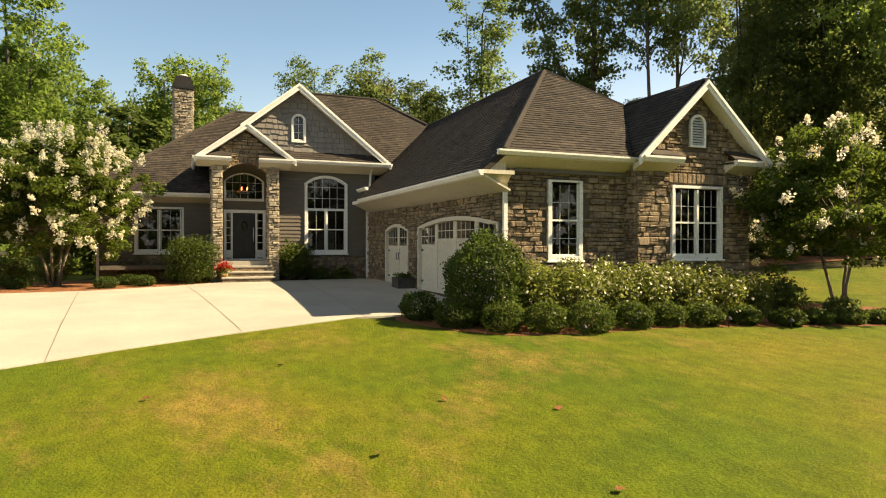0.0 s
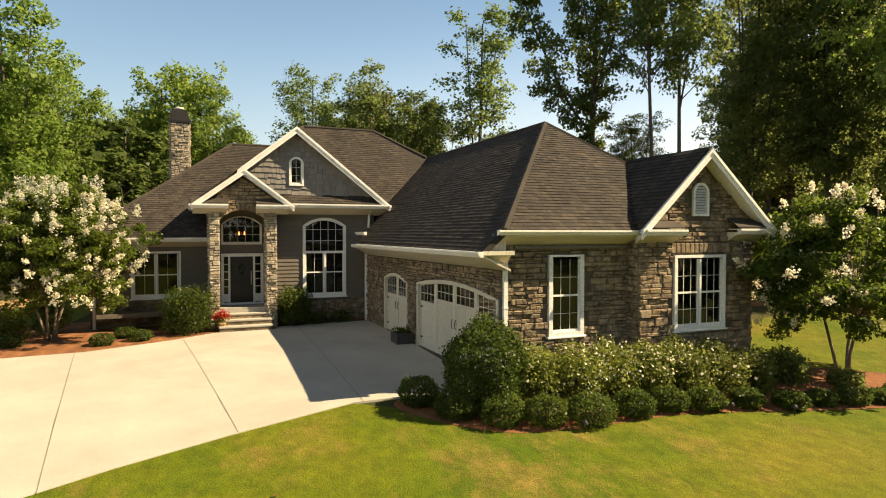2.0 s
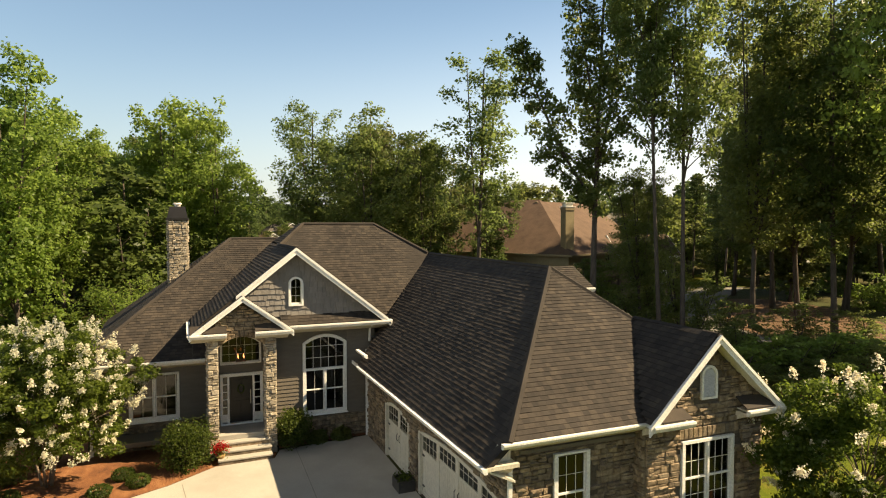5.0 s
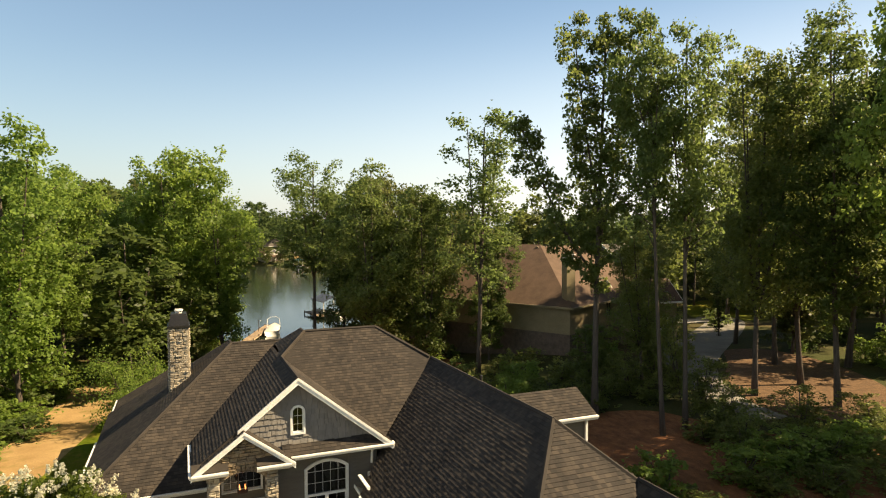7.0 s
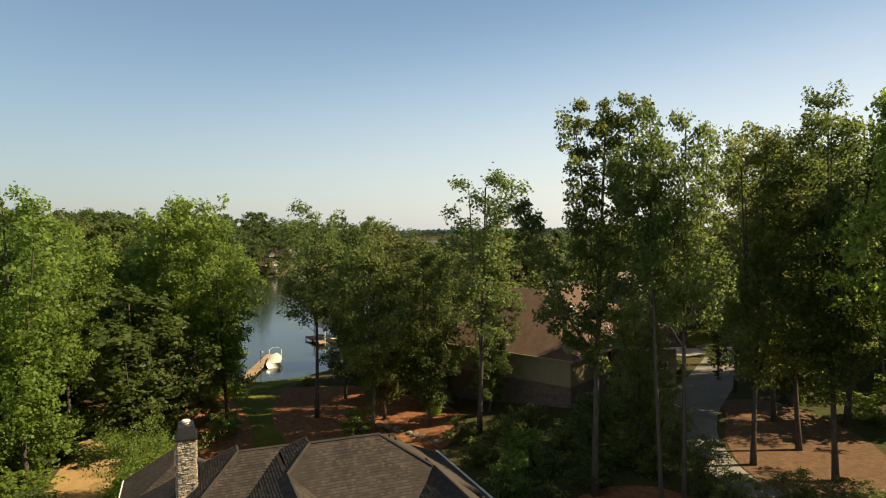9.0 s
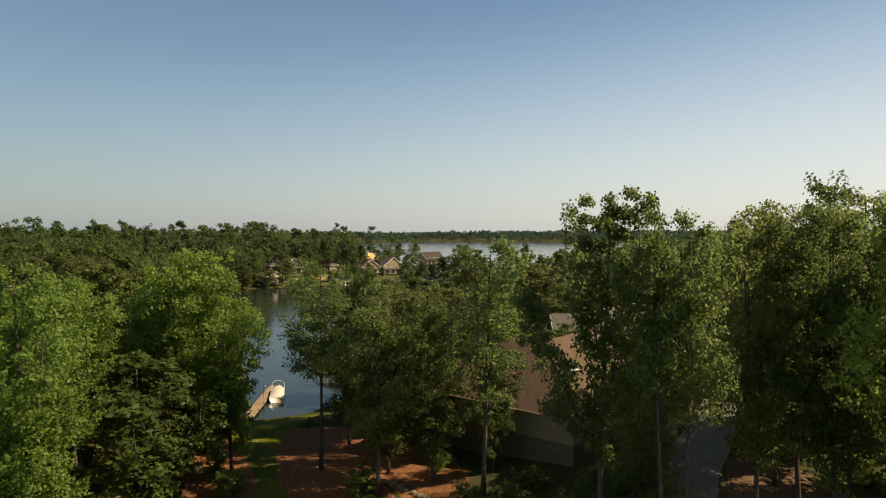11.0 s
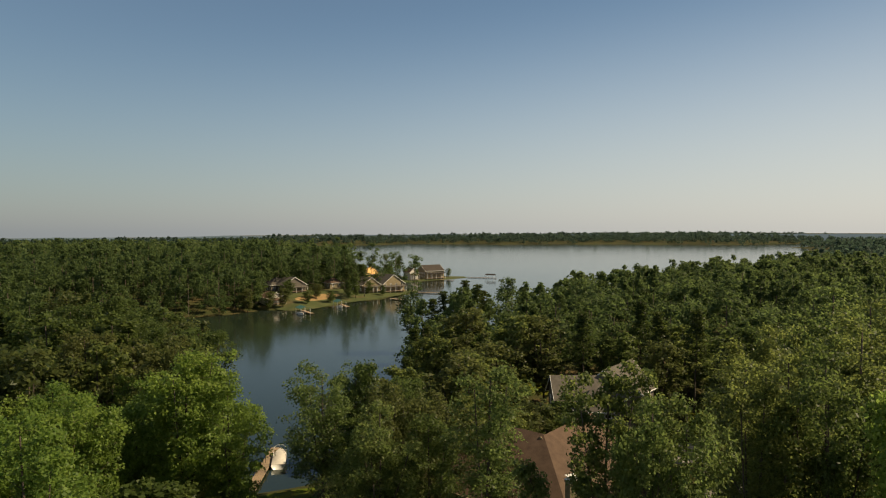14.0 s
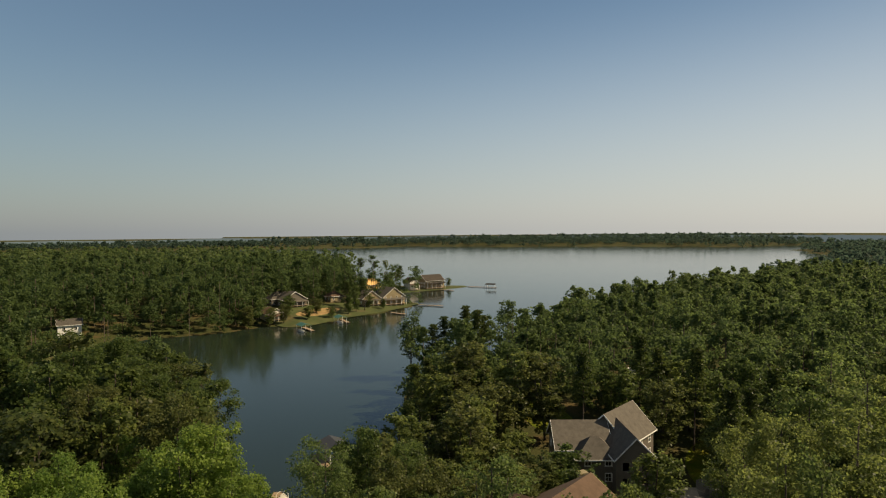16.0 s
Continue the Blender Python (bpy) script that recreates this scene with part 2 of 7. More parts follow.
M["myrtle"] = foliage("crape myrtle leaves", (0.040, 0.065, 0.012), (0.108, 0.148, 0.030), (0.216, 0.288, 0.043), 0.4)
M["hedge"] = foliage("hedge leaves", (0.077, 0.099, 0.020), (0.189, 0.211, 0.054), (0.306, 0.342, 0.072), 0.45)
M["needle"] = foliage("pine needles", (0.028, 0.044, 0.015), (0.071, 0.095, 0.028), (0.114, 0.152, 0.028))
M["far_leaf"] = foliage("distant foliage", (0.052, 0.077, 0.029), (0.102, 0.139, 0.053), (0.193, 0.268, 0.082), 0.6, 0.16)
# far-shore foliage tinted blue: distance haze is put into its base colour
M["hazed_leaf"] = foliage("far foliage tinted for haze", (0.035, 0.062, 0.048), (0.062, 0.098, 0.077), (0.095, 0.140, 0.096), 0.7, 0.05)
M["blade"] = foliage("grass blades", (0.093, 0.126, 0.007), (0.162, 0.170, 0.015), (0.221, 0.246, 0.017), 0.8)


def lawn_material():
    m, nt, b = material("mown lawn", 0.9, spec=0.15)
    c = ramp(nt, noise_tex(nt, 0.22, 4, 0.6, None, "World"), [(0.32, (0.057, 0.092, 0.004)), (0.5, (0.086, 0.107, 0.005)), (0.72, (0.137, 0.122, 0.012))])
    c = mix(nt, c, (0.22, 0.138, 0.044), maths(nt, "MULTIPLY", ramp_value(nt, noise_tex(nt, 0.55, 7, 0.75, (1, 0.55, 1), "World"), 0.52, 0.70), 0.8))
    fine = noise_tex(nt, 28, 3, 0.7, None, "World")
    c = mix(nt, c, ramp(nt, fine, [(0.25, (0.5, 0.55, 0.45)), (0.75, (1.45, 1.4, 1.35))]), 0.75, "MULTIPLY")
    c = mix(nt, c, ramp(nt, noise_tex(nt, 4.0, 4, 0.7, (1, 0.6, 1), "World"), [(0.3, (0.62, 0.68, 0.58)), (0.7, (1.32, 1.28, 1.22))]), 0.85, "MULTIPLY")
    nt.links.new(c, b.inputs["Base Color"])
    bump(nt, b, fine, 0.8, 0.04)
    return m


def forest_floor_material():
    m, nt, b = material("forest floor", 0.95, spec=0.1)
    c = ramp(nt, noise_tex(nt, 0.07, 5, 0.65, None, "World"), [(0.38, (0.040, 0.050, 0.015)), (0.54, (0.055, 0.054, 0.020)), (0.72, (0.105, 0.066, 0.030))])
    fine = noise_tex(nt, 3.0, 5, 0.7, None, "World")
    c = mix(nt, c, ramp(nt, fine, [(0.25, (0.5, 0.5, 0.5)), (0.75, (1.4, 1.35, 1.3))]), 0.7, "MULTIPLY")
    nt.links.new(c, b.inputs["Base Color"])
    bump(nt, b, fine, 0.8, 0.15)
    return m


def glass_material():
    m, nt, b = material("window glass", 0.02, spec=0.5)
    g = nt.nodes.new("ShaderNodeBsdfGlossy")
    g.inputs["Roughness"].default_value = 0.02
    t = nt.nodes.new("ShaderNodeBsdfTransparent")
    t.inputs["Color"].default_value = (0.20, 0.22, 0.21, 1)
    f = node(nt, "ShaderNodeFresnel", IOR=1.6)
    s = nt.nodes.new("ShaderNodeMixShader")
    nt.links.new(maths(nt, "MULTIPLY", f.outputs[0], 1.0), s.inputs["Fac"])
    nt.links.new(t.outputs[0], s.inputs[1])
    nt.links.new(g.outputs[0], s.inputs[2])
    nt.links.new(s.outputs[0], nt.nodes["Material Output"].inputs["Surface"])
    return m


def water_material():
    m, nt, b = material("lake water", 0.10, spec=0.5)
    b.inputs["Base Color"].default_value = (0.014, 0.022, 0.014, 1)
    b.inputs["IOR"].default_value = 1.33
    a = noise_tex(nt, 0.5, 4, 0.6, (1, 2.2, 1), "World")
    c = noise_tex(nt, 0.03, 3, 0.6, (1, 1.6, 1), "World")
    n = node(nt, "ShaderNodeBump", Strength=0.12, Distance=0.25)
    nt.links.new(maths(nt, "MULTIPLY", a, c), n.inputs["Height"])
    nt.links.new(n.outputs["Normal"], b.inputs["Normal"])
    return m


def glow_material(name, colour, strength):
    m, nt, b = material(name)
    b.inputs["Emission Color"].default_value = (*colour, 1)
    b.inputs["Emission Strength"].default_value = strength
    return m


M["lawn"], M["floor"], M["glass"], M["water"] = lawn_material(), forest_floor_material(), glass_material(), water_material()
M["bulb"] = glow_material("warm bulb", (1.0, 0.28, 0.06), 1.3)

# ---- helpers for meshes ----
RNG = np.random.default_rng(7)


def poly_mesh(name, verts, faces, smooth=False):
    me = bpy.data.meshes.new(name)
    me.from_pydata([tuple(v) for v in verts], [], faces)
    if smooth:
        me.polygons.foreach_set("use_smooth", [True] * len(me.polygons))
    return me


def fast_mesh(name, verts, size):
    """A mesh of loose faces of `size` corners each, from an array of corners."""
    verts = np.asarray(verts, np.float32).reshape(-1, 3)
    n = len(verts) // size
    me = bpy.data.meshes.new(name)
    me.vertices.add(len(verts))
    me.vertices.foreach_set("co", verts.ravel())
    me.loops.add(len(verts))
    me.loops.foreach_set("vertex_index", np.arange(len(verts), dtype=np.int32))
    me.polygons.add(n)
    me.polygons.foreach_set("loop_start", np.arange(0, len(verts), size, dtype=np.int32))
    me.update(calc_edges=True)
    return me


def thing(name, label, category, at=(0, 0, 0), group="", kind=""):
    e = new(name)
    e.location = at
    e.empty_display_size = 0.2
    return tagged(e, label, category, group, kind)


def world_of(ob):
    m = Matrix.LocRotScale(ob.location, ob.rotation_euler, ob.scale)
    return world_of(ob.parent) @ ob.matrix_parent_inverse @ m if ob.parent else m


def part(name, mesh, mat, parent, label="", kind=""):
    """One mesh, given in world places, as a part of a thing or of a part."""
    if isinstance(mesh, bmesh.types.BMesh):
        me = bpy.data.meshes.new(name)
        mesh.to_mesh(me)
        mesh.free()
        mesh = me
    ob = new(name, mesh)
    mesh.materials.append(M[mat])
    if parent:
        ob.parent = parent
        ob.matrix_parent_inverse = world_of(parent).inverted()
    return tagged(ob, label, kind=kind)


class Solid:
    """Gathers boxes, prisms and tubes into one mesh."""

    def __init__(self):
        self.v, self.f = [], []

    def add(self, verts, faces):
        k = len(self.v)
        self.v += [tuple(p) for p in verts]
        self.f += [tuple(i + k for i in f) for f in faces]
        return self

    def box(self, x0, y0, z0, x1, y1, z1, bevel=0.0):
        x0, x1, y0, y1, z0, z1 = min(x0, x1), max(x0, x1), min(y0, y1), max(y0, y1), min(z0, z1), max(z0, z1)
        v = [(x0, y0, z0), (x1, y0, z0), (x1, y1, z0), (x0, y1, z0), (x0, y0, z1), (x1, y0, z1), (x1, y1, z1), (x0, y1, z1)]
        return self.add(v, [(3, 2, 1, 0), (4, 5, 6, 7), (0, 1, 5, 4), (1, 2, 6, 5), (2, 3, 7, 6), (3, 0, 4, 7)])

    def prism(self, ring, offset):
        """A polygon swept by an offset."""
        n, o = len(ring), Vector(offset)
        v = [Vector(p) for p in ring] + [Vector(p) + o for p in ring]
        return self.add(v, [tuple(range(n))[::-1], tuple(range(n, 2 * n))] + [(i, (i + 1) % n, n + (i + 1) % n, n + i) for i in range(n)])

    def tube(self, points, radii, sides=7):
        """A tapered tube along a line of points."""
        pts = [Vector(p) for p in points]
        rings = []
        for i, p in enumerate(pts):
            d = (pts[min(i + 1, len(pts) - 1)] - pts[max(i - 1, 0)]).normalized()
            a = d.orthogonal().normalized()
            b = d.cross(a)
            rings.append([p + (a * math.cos(q) + b * math.sin(q)) * radii[i] for q in [6.2832 * k / sides for k in range(sides)]])
        v = [q for r in rings for q in r]
        f = [(i * sides + k, i * sides + (k + 1) % sides, (i + 1) * sides + (k + 1) % sides, (i + 1) * sides + k) for i in range(len(pts) - 1) for k in range(sides)]
        f += [tuple(range(sides))[::-1], tuple(range(len(v) - sides, len(v)))]
        return self.add(v, f)

    def mesh(self, name="mesh", smooth=False):
        me = poly_mesh(name, self.v, self.f, smooth)
        b = bmesh.new()
        b.from_mesh(me)
        bmesh.ops.recalc_face_normals(b, faces=b.faces)
        b.to_mesh(me)
        b.free()
        return me


def bevelled(solid, width=0.01, name="mesh"):
    b = bmesh.new()
    b.from_mesh(solid.mesh(name))
    bmesh.ops.bevel(b, geom=list(b.edges), offset=width, segments=1, affect="EDGES", profile=0.5)
    return b


# ---- the lie of the land ----
WATER = -4.67
FRONT_Y = [-60, -20, 6, 11, 17.35, 20.7, 26, 30, 45, 60, 75, 96]
FRONT_Z = [-1.8, -1.35, -1.05, -0.88, -0.60, -0.40, -0.22, -0.17, -0.5, -1.3, -2.2, -3.7]
NEAR_SHORE = [(-400, 240), (-60, 235), (-30, 215), (-8, 196), (2, 178), (8, 150), (10.5, 121), (13, 106), (22, 106), (35, 115), (48, 138), (62, 176), (74, 205), (100, 216), (125, 232), (190, 288), (260, 326), (340, 364), (460, 402), (600, 480), (940, 640), (1150, 860), (1350, 1060), (4500, 1300)]
POINT_SHORE = [(-62, 262), (-38, 288), (-10, 322), (24, 326), (43, 336), (62, 327), (85, 347), (114, 364), (143, 388), (153, 402), (140, 432), (158, 474), (188, 482), (232, 500), (236, 512), (190, 530), (160, 570), (140, 640), (150, 740), (205, 775), (248, 768), (250, 778), (208, 800), (150, 860), (-100, 1100), (-700, 1500), (-4500, 1900), (-4500, 262)]
FAR_SHORE = [(-4500, 2300), (-700, 1900), (370, 1860), (515, 1830), (690, 1950), (920, 1700), (1230, 1560), (1420, 1300), (4500, 1500)]


def edge_distance(px, py, ring, closed):
    d = np.full(px.shape, 1e9)
    pairs = list(zip(ring, ring[1:] + ring[:1])) if closed else list(zip(ring, ring[1:]))
    for (ax, ay), (bx, by) in pairs:
        ex, ey = bx - ax, by - ay
        t = np.clip(((px - ax) * ex + (py - ay) * ey) / (ex * ex + ey * ey), 0, 1)
        d = np.minimum(d, np.hypot(px - ax - t * ex, py - ay - t * ey))
    return d


def inside(px, py, ring):
    r = np.zeros(px.shape, bool)
    for (ax, ay), (bx, by) in zip(ring, ring[1:] + ring[:1]):
        r ^= ((ay > py) != (by > py)) & (px < (bx - ax) * (py - ay) / (by - ay + 1e-12) + ax)
    return r


def land(px, py):
    """How far a place lies from the water: above 0 on land, below 0 in the lake."""
    px, py = np.asarray(px, float), np.asarray(py, float)
    near = edge_distance(px, py, NEAR_SHORE, False) * np.where(py < np.interp(px, *zip(*NEAR_SHORE)), 1, -1)
    point = edge_distance(px, py, POINT_SHORE, True) * np.where(inside(px, py, POINT_SHORE), 1, -1)
    far = edge_distance(px, py, FAR_SHORE, False) * np.where(py > np.interp(px, *zip(*FAR_SHORE)), 1, -1)
    west = -58 - px + np.where(py < 300, 0, -1e4)
    return np.maximum(np.maximum(near, point), np.maximum(far, west))


def heights(px, py):
    px, py = np.asarray(px, float), np.asarray(py, float)
    d = land(px, py)
    a = np.interp(py, FRONT_Y, FRONT_Z)
    s = np.clip((px - 22) / 18, 0, 1)
    a = a + 1.7 * s * s * (3 - 2 * s) * np.clip((py - 5) / 25, 0, 1) * np.clip((110 - py) / 50, 0, 1)
    s2 = np.clip((np.abs(px - 10) - 40) / 80, 0, 1)
    a = a + 1.2 * s2 * np.sin(px * 0.03) + 0.8 * s2 * np.sin(py * 0.041 + 1)
    shore = WATER + np.where(d > 0, np.minimum(d * 0.13, 5.0 + np.minimum(d, 500.0) * 0.004) + np.where((py > 1000) & (px > 250), np.minimum(np.maximum(d, 0) * 0.03, 9.0), 0.0), np.maximum(d * 0.25, -3.0))
    near = np.minimum(np.maximum(a, WATER + 0.7), shore)
    k = np.clip((py - 100) / 40, 0, 1)
    return np.where(d > 0, near * (1 - k) + shore * k, shore)


def height(x, y):
    return float(heights(np.array([x]), np.array([y]))[0])


def spaced(centre_lo, centre_hi, step, lo, hi, grow=1.13):
    v = list(np.arange(centre_lo, centre_hi + 0.01, step))
    s = step
    while v[-1] < hi:
        s = min(s * grow, 160)
        v.append(v[-1] + s)
    s = step
    while v[0] > lo:
        s = min(s * grow, 160)
        v.insert(0, v[0] - s)
    return np.array(v)


def ground_sheet():
    gx, gy = spaced(-60, 120, 2.5, -4400, 4400), spaced(-30, 140, 2.0, -700, 4400, 1.09)
    X, Y = np.meshgrid(gx, gy)
    Z = heights(X.ravel(), Y.ravel())
    nx, ny = len(gx), len(gy)
    v = np.c_[X.ravel(), Y.ravel(), Z]
    f = [(j * nx + i, j * nx + i + 1, (j + 1) * nx + i + 1, (j + 1) * nx + i) for j in range(ny - 1) for i in range(nx - 1)]
    ob = new("ground", poly_mesh("ground", v, f, True))
    ob.data.materials.append(M["floor"])
    return tagged(ob, "wooded ground of brown pine straw, weeds and red clay", "ground", kind="structure")


def draped(name, ring, lift, mat, label, category, step=2.0, thick=0.0):
    """A surface with a given outline, laid over the lie of the land."""
    b = bmesh.new()
    b.faces.new([b.verts.new((x, y, 0)) for x, y in ring])
    xs, ys = [p[0] for p in ring], [p[1] for p in ring]
    for lo, hi, normal in ((min(xs), max(xs), (1, 0, 0)), (min(ys), max(ys), (0, 1, 0))):
        for k in np.arange(math.ceil(lo / step) * step, hi, step):
            bmesh.ops.bisect_plane(b, geom=b.verts[:] + b.edges[:] + b.faces[:], plane_co=(k * normal[0], k * normal[1], 0), plane_no=normal)
    bmesh.ops.recalc_face_normals(b, faces=b.faces)
    if sum(f.normal.z for f in b.faces) < 0:
        bmesh.ops.reverse_faces(b, faces=b.faces)
    if thick:
        r = bmesh.ops.extrude_face_region(b, geom=b.faces[:])
        top = {v for v in r["geom"] if isinstance(v, bmesh.types.BMVert)}
    b.verts.ensure_lookup_table()
    z = heights([v.co.x for v in b.verts], [v.co.y for v in b.verts])
    for v, h in zip(b.verts, z):
        v.co.z = h + lift - (thick if thick and v not in top else 0)
    bmesh.ops.recalc_face_normals(b, faces=b.faces)
    me = bpy.data.meshes.new(name)
    b.to_mesh(me)
    b.free()
    me.materials.append(M[mat])
    return tagged(new(name, me), label, category, kind="structure")


def smooth_ring(points, n=6):
    """A closed curve through points, rounded."""
    out, k = [], len(points)
    for i in range(k):
        p0, p1, p2, p3 = (np.array(points[(i + j) % k], float) for j in (-1, 0, 1, 2))
        for t in np.arange(n) / n:
            out.append(tuple(0.5 * ((2 * p1) + (-p0 + p2) * t + (2 * p0 - 5 * p1 + 4 * p2 - p3) * t * t + (-p0 + 3 * p1 - 3 * p2 + p3) * t ** 3)))
    return out


ground = ground_sheet()
lake = new("water", poly_mesh("water", [(-4400, 60, WATER), (4400, 60, WATER), (4400, 4400, WATER), (-4400, 4400, WATER)], [(0, 1, 2, 3)]))
lake.data.materials.append(M["water"])
tagged(lake, "calm dark lake water reflecting the sky", "lake", kind="structure")

# front lawn, driveway and beds
draped("lawn", [(-60, -50), (60, -50), (60, 6), (45, 9), (38, 19), (29, 24.5), (21.2, 25.5), (21.2, 18.4), (12, 18.4), (10.4, 19.4), (9.2, 20.3), (6.5, 19.2), (4.6, 18.3), (3.2, 17.5), (-2, 15.4), (-8, 13.2), (-60, 8)], 0.02, "lawn", "sunlit mown front lawn, green with straw-coloured dry patches", "lawn")
draped("driveway", [(-60, 8), (-8, 13.2), (-2, 15.4), (3.2, 17.5), (4.6, 18.3), (6.5, 19.2), (9.2, 20.3), (10.4, 20.35), (11.4, 19.95), (12.6, 19.9), (12.6, 31.4), (9.1, 31.0), (8.8, 30.2), (6.8, 30.15), (5.3, 29.05), (3.0, 27.95), (0.9, 27.75), (-6, 27.6), (-14, 25), (-60, 16)], 0.04, "concrete", "broad pale concrete driveway with sawn joints", "driveway", 2.0, 0.12)
draped("bed_of_pine_straw", smooth_ring([(10.3, 20.2), (10.15, 19.25), (11.5, 17.65), (13.3, 17.3), (16, 17.25), (19.5, 16.3), (22.5, 15.9), (24, 17.5), (22.3, 19.2), (20.9, 19.3), (20.9, 20.2), (12.7, 20.2)], 4), 0.032, "mulch", "bed of rust-brown pine straw below the house wall", "mulch bed", 1.0)
draped("bed_of_pine_straw", [(9.0, 33.3), (9.05, 31.2), (8.8, 30.25), (6.7, 30.1), (5.3, 29.1), (3.0, 28.0), (0.9, 27.8), (-4, 27.7), (-6, 30), (-3, 34), (2.2, 36), (2.5, 33.3)], 0.032, "mulch", "bed of rust-brown pine straw along the front wall", "mulch bed", 1.0)
draped("bed_of_pine_straw", [(9.1, 31.9), (9.1, 31.1), (12.55, 31.4), (12.55, 31.9)], 0.07, "mulch", "narrow pine straw bed under the arched window", "mulch bed", 1.0)
draped("side_lawn", [(-30, 30), (-6, 29.5), (-3, 34), (1.5, 36), (2.2, 50), (2.6, 60), (1.6, 68), (-0.6, 64), (-1.8, 54), (-6, 46), (-14, 44), (-30, 40)], 0.02, "lawn", "strip of side lawn by the house", "lawn")
draped("dirt_track", smooth_ring([(-6.4, 45), (-2.4, 44.5), (-1.0, 52), (0.0, 60), (0.6, 70), (-0.4, 78), (-4.0, 77), (-4.3, 68), (-4.6, 60), (-5.4, 52)], 4), 0.03, "dirt", "bare sandy track beside the lawn", "dirt")
draped("back_lawn", smooth_ring([(11, 58), (14.2, 58), (14.4, 78), (18, 94), (24, 104), (10, 103), (11, 92), (12, 78)], 4), 0.02, "lawn", "shaded strip of back lawn down to the lake", "lawn")

# ---- walls, openings and roofs ----


def interp_line(points):
    us, zs = zip(*points)
    return lambda u: float(np.interp(u, us, zs))


def arch_points(u0, u1, z, rise, n=10):
    """Points of a segmental arch from u0 to u1, springing at z."""
    if rise <= 0:
        return [(u0, z), (u1, z)]
    w = (u1 - u0) / 2
    r = (w * w + rise * rise) / (2 * rise)
    a = math.asin(min(1, w / r)) if rise <= w else math.pi - math.asin(w / r)
    return [((u0 + u1) / 2 + r * math.sin(t), z + rise - r + r * math.cos(t)) for t in np.linspace(-a, a, n + 1)]


def wall_mesh(to3, depth, u0, u1, bottom, top, openings):
    """A wall with real openings: slices between the breaks, each from bottom to top. to3(u, z) is a place on its face, depth goes inwards."""
    tops = interp_line(top)
    cuts = {u0, u1, *[p[0] for p in top if u0 < p[0] < u1]}
    arches = []
    for a, b, z0, z1, rise in openings:
        pts = arch_points(a, b, z1, rise)
        cuts |= {p[0] for p in pts} | {a, b}
        arches.append((a, b, z0, interp_line(pts)))
    cuts = sorted(c for c in cuts if u0 <= c <= u1)
    s = Solid()
    for a, b in zip(cuts, cuts[1:]):
        if b - a < 1e-5:
            continue
        m = (a + b) / 2
        spans, low = [], (bottom, bottom)
        for oa, ob, z0, head in sorted((o for o in arches if o[0] <= m <= o[1]), key=lambda o: o[2]):
            spans.append((low, (z0, z0)))
            low = (head(a), head(b))
        spans.append((low, (tops(a), tops(b))))
        for (la, lb), (ha, hb) in spans:
            if max(ha - la, hb - lb) < 1e-4:
                continue
            s.prism([to3(a, la), to3(b, lb), to3(b, max(hb, lb)), to3(a, max(ha, la))], depth)
    b = bmesh.new()
    me = s.mesh("wall")
    b.from_mesh(me)
    bmesh.ops.remove_doubles(b, verts=b.verts, dist=1e-4)
    b.to_mesh(me)
    b.free()
    return me


def bar(to3, out, u0, z0, u1, z1, width, thick, back=0.0):
    """A straight bar on a wall's face between two points."""
    d = Vector((u1 - u0, z1 - z0))
    n = Vector((-d.y, d.x)).normalized() * (width / 2)
    ring = [to3(u0 + n.x, z0 + n.y), to3(u1 + n.x, z1 + n.y), to3(u1 - n.x, z1 - n.y), to3(u0 - n.x, z0 - n.y)]
    o = Vector(out)
    return Solid().prism([Vector(p) - o * back for p in ring], o * (thick + back))


def facing(ring, out):
    """The ring of a flat face, turned so that its front looks outwards."""
    n = Vector((0, 0, 0))
    for i in range(1, len(ring) - 1):
        n += (Vector(ring[i]) - Vector(ring[0])).cross(Vector(ring[i + 1]) - Vector(ring[0]))
    return list(ring) if n.dot(Vector(out)) > 0 else list(ring)[::-1]


def square_frame(to3, out, u0, u1, z0, z1, width, thick, back):
    """Four sides of a frame in one piece."""
    o, h = Vector(out), width / 2
    v = [to3(a, z) + o * d for d in (thick, -back) for g in (h, -h) for a, z in ((u0 - g, z0 - g), (u1 + g, z0 - g), (u1 + g, z1 + g), (u0 - g, z1 + g))]
    f = []
    for i in range(4):
        j = (i + 1) % 4
        f += [(i, j, 4 + j, 4 + i), (8 + i, 12 + i, 12 + j, 8 + j), (i, 8 + i, 8 + j, j), (4 + i, 4 + j, 12 + j, 12 + i)]
    return poly_mesh("frame", v, f)


def joined(solids):
    s = Solid()
    for k in solids:
        s.add(k.v, k.f)
    return s


def ribbon(to3, out, points, width, thick, back=0.0):
    """A band of even width inside a line of points (u, z)."""
    s = Solid()
    p = [Vector(q) for q in points]
    normals = []
    for i in range(len(p)):
        d = (p[min(i + 1, len(p) - 1)] - p[max(i - 1, 0)]).normalized()
        normals.append(Vector((d.y, -d.x)) * width)
    o = Vector(out)
    for i in range(len(p) - 1):
        ring = [p[i], p[i + 1], p[i + 1] + normals[i + 1], p[i] + normals[i]]
        s.prism([Vector(to3(*q)) - o * back for q in ring], o * (thick + back))
    return s


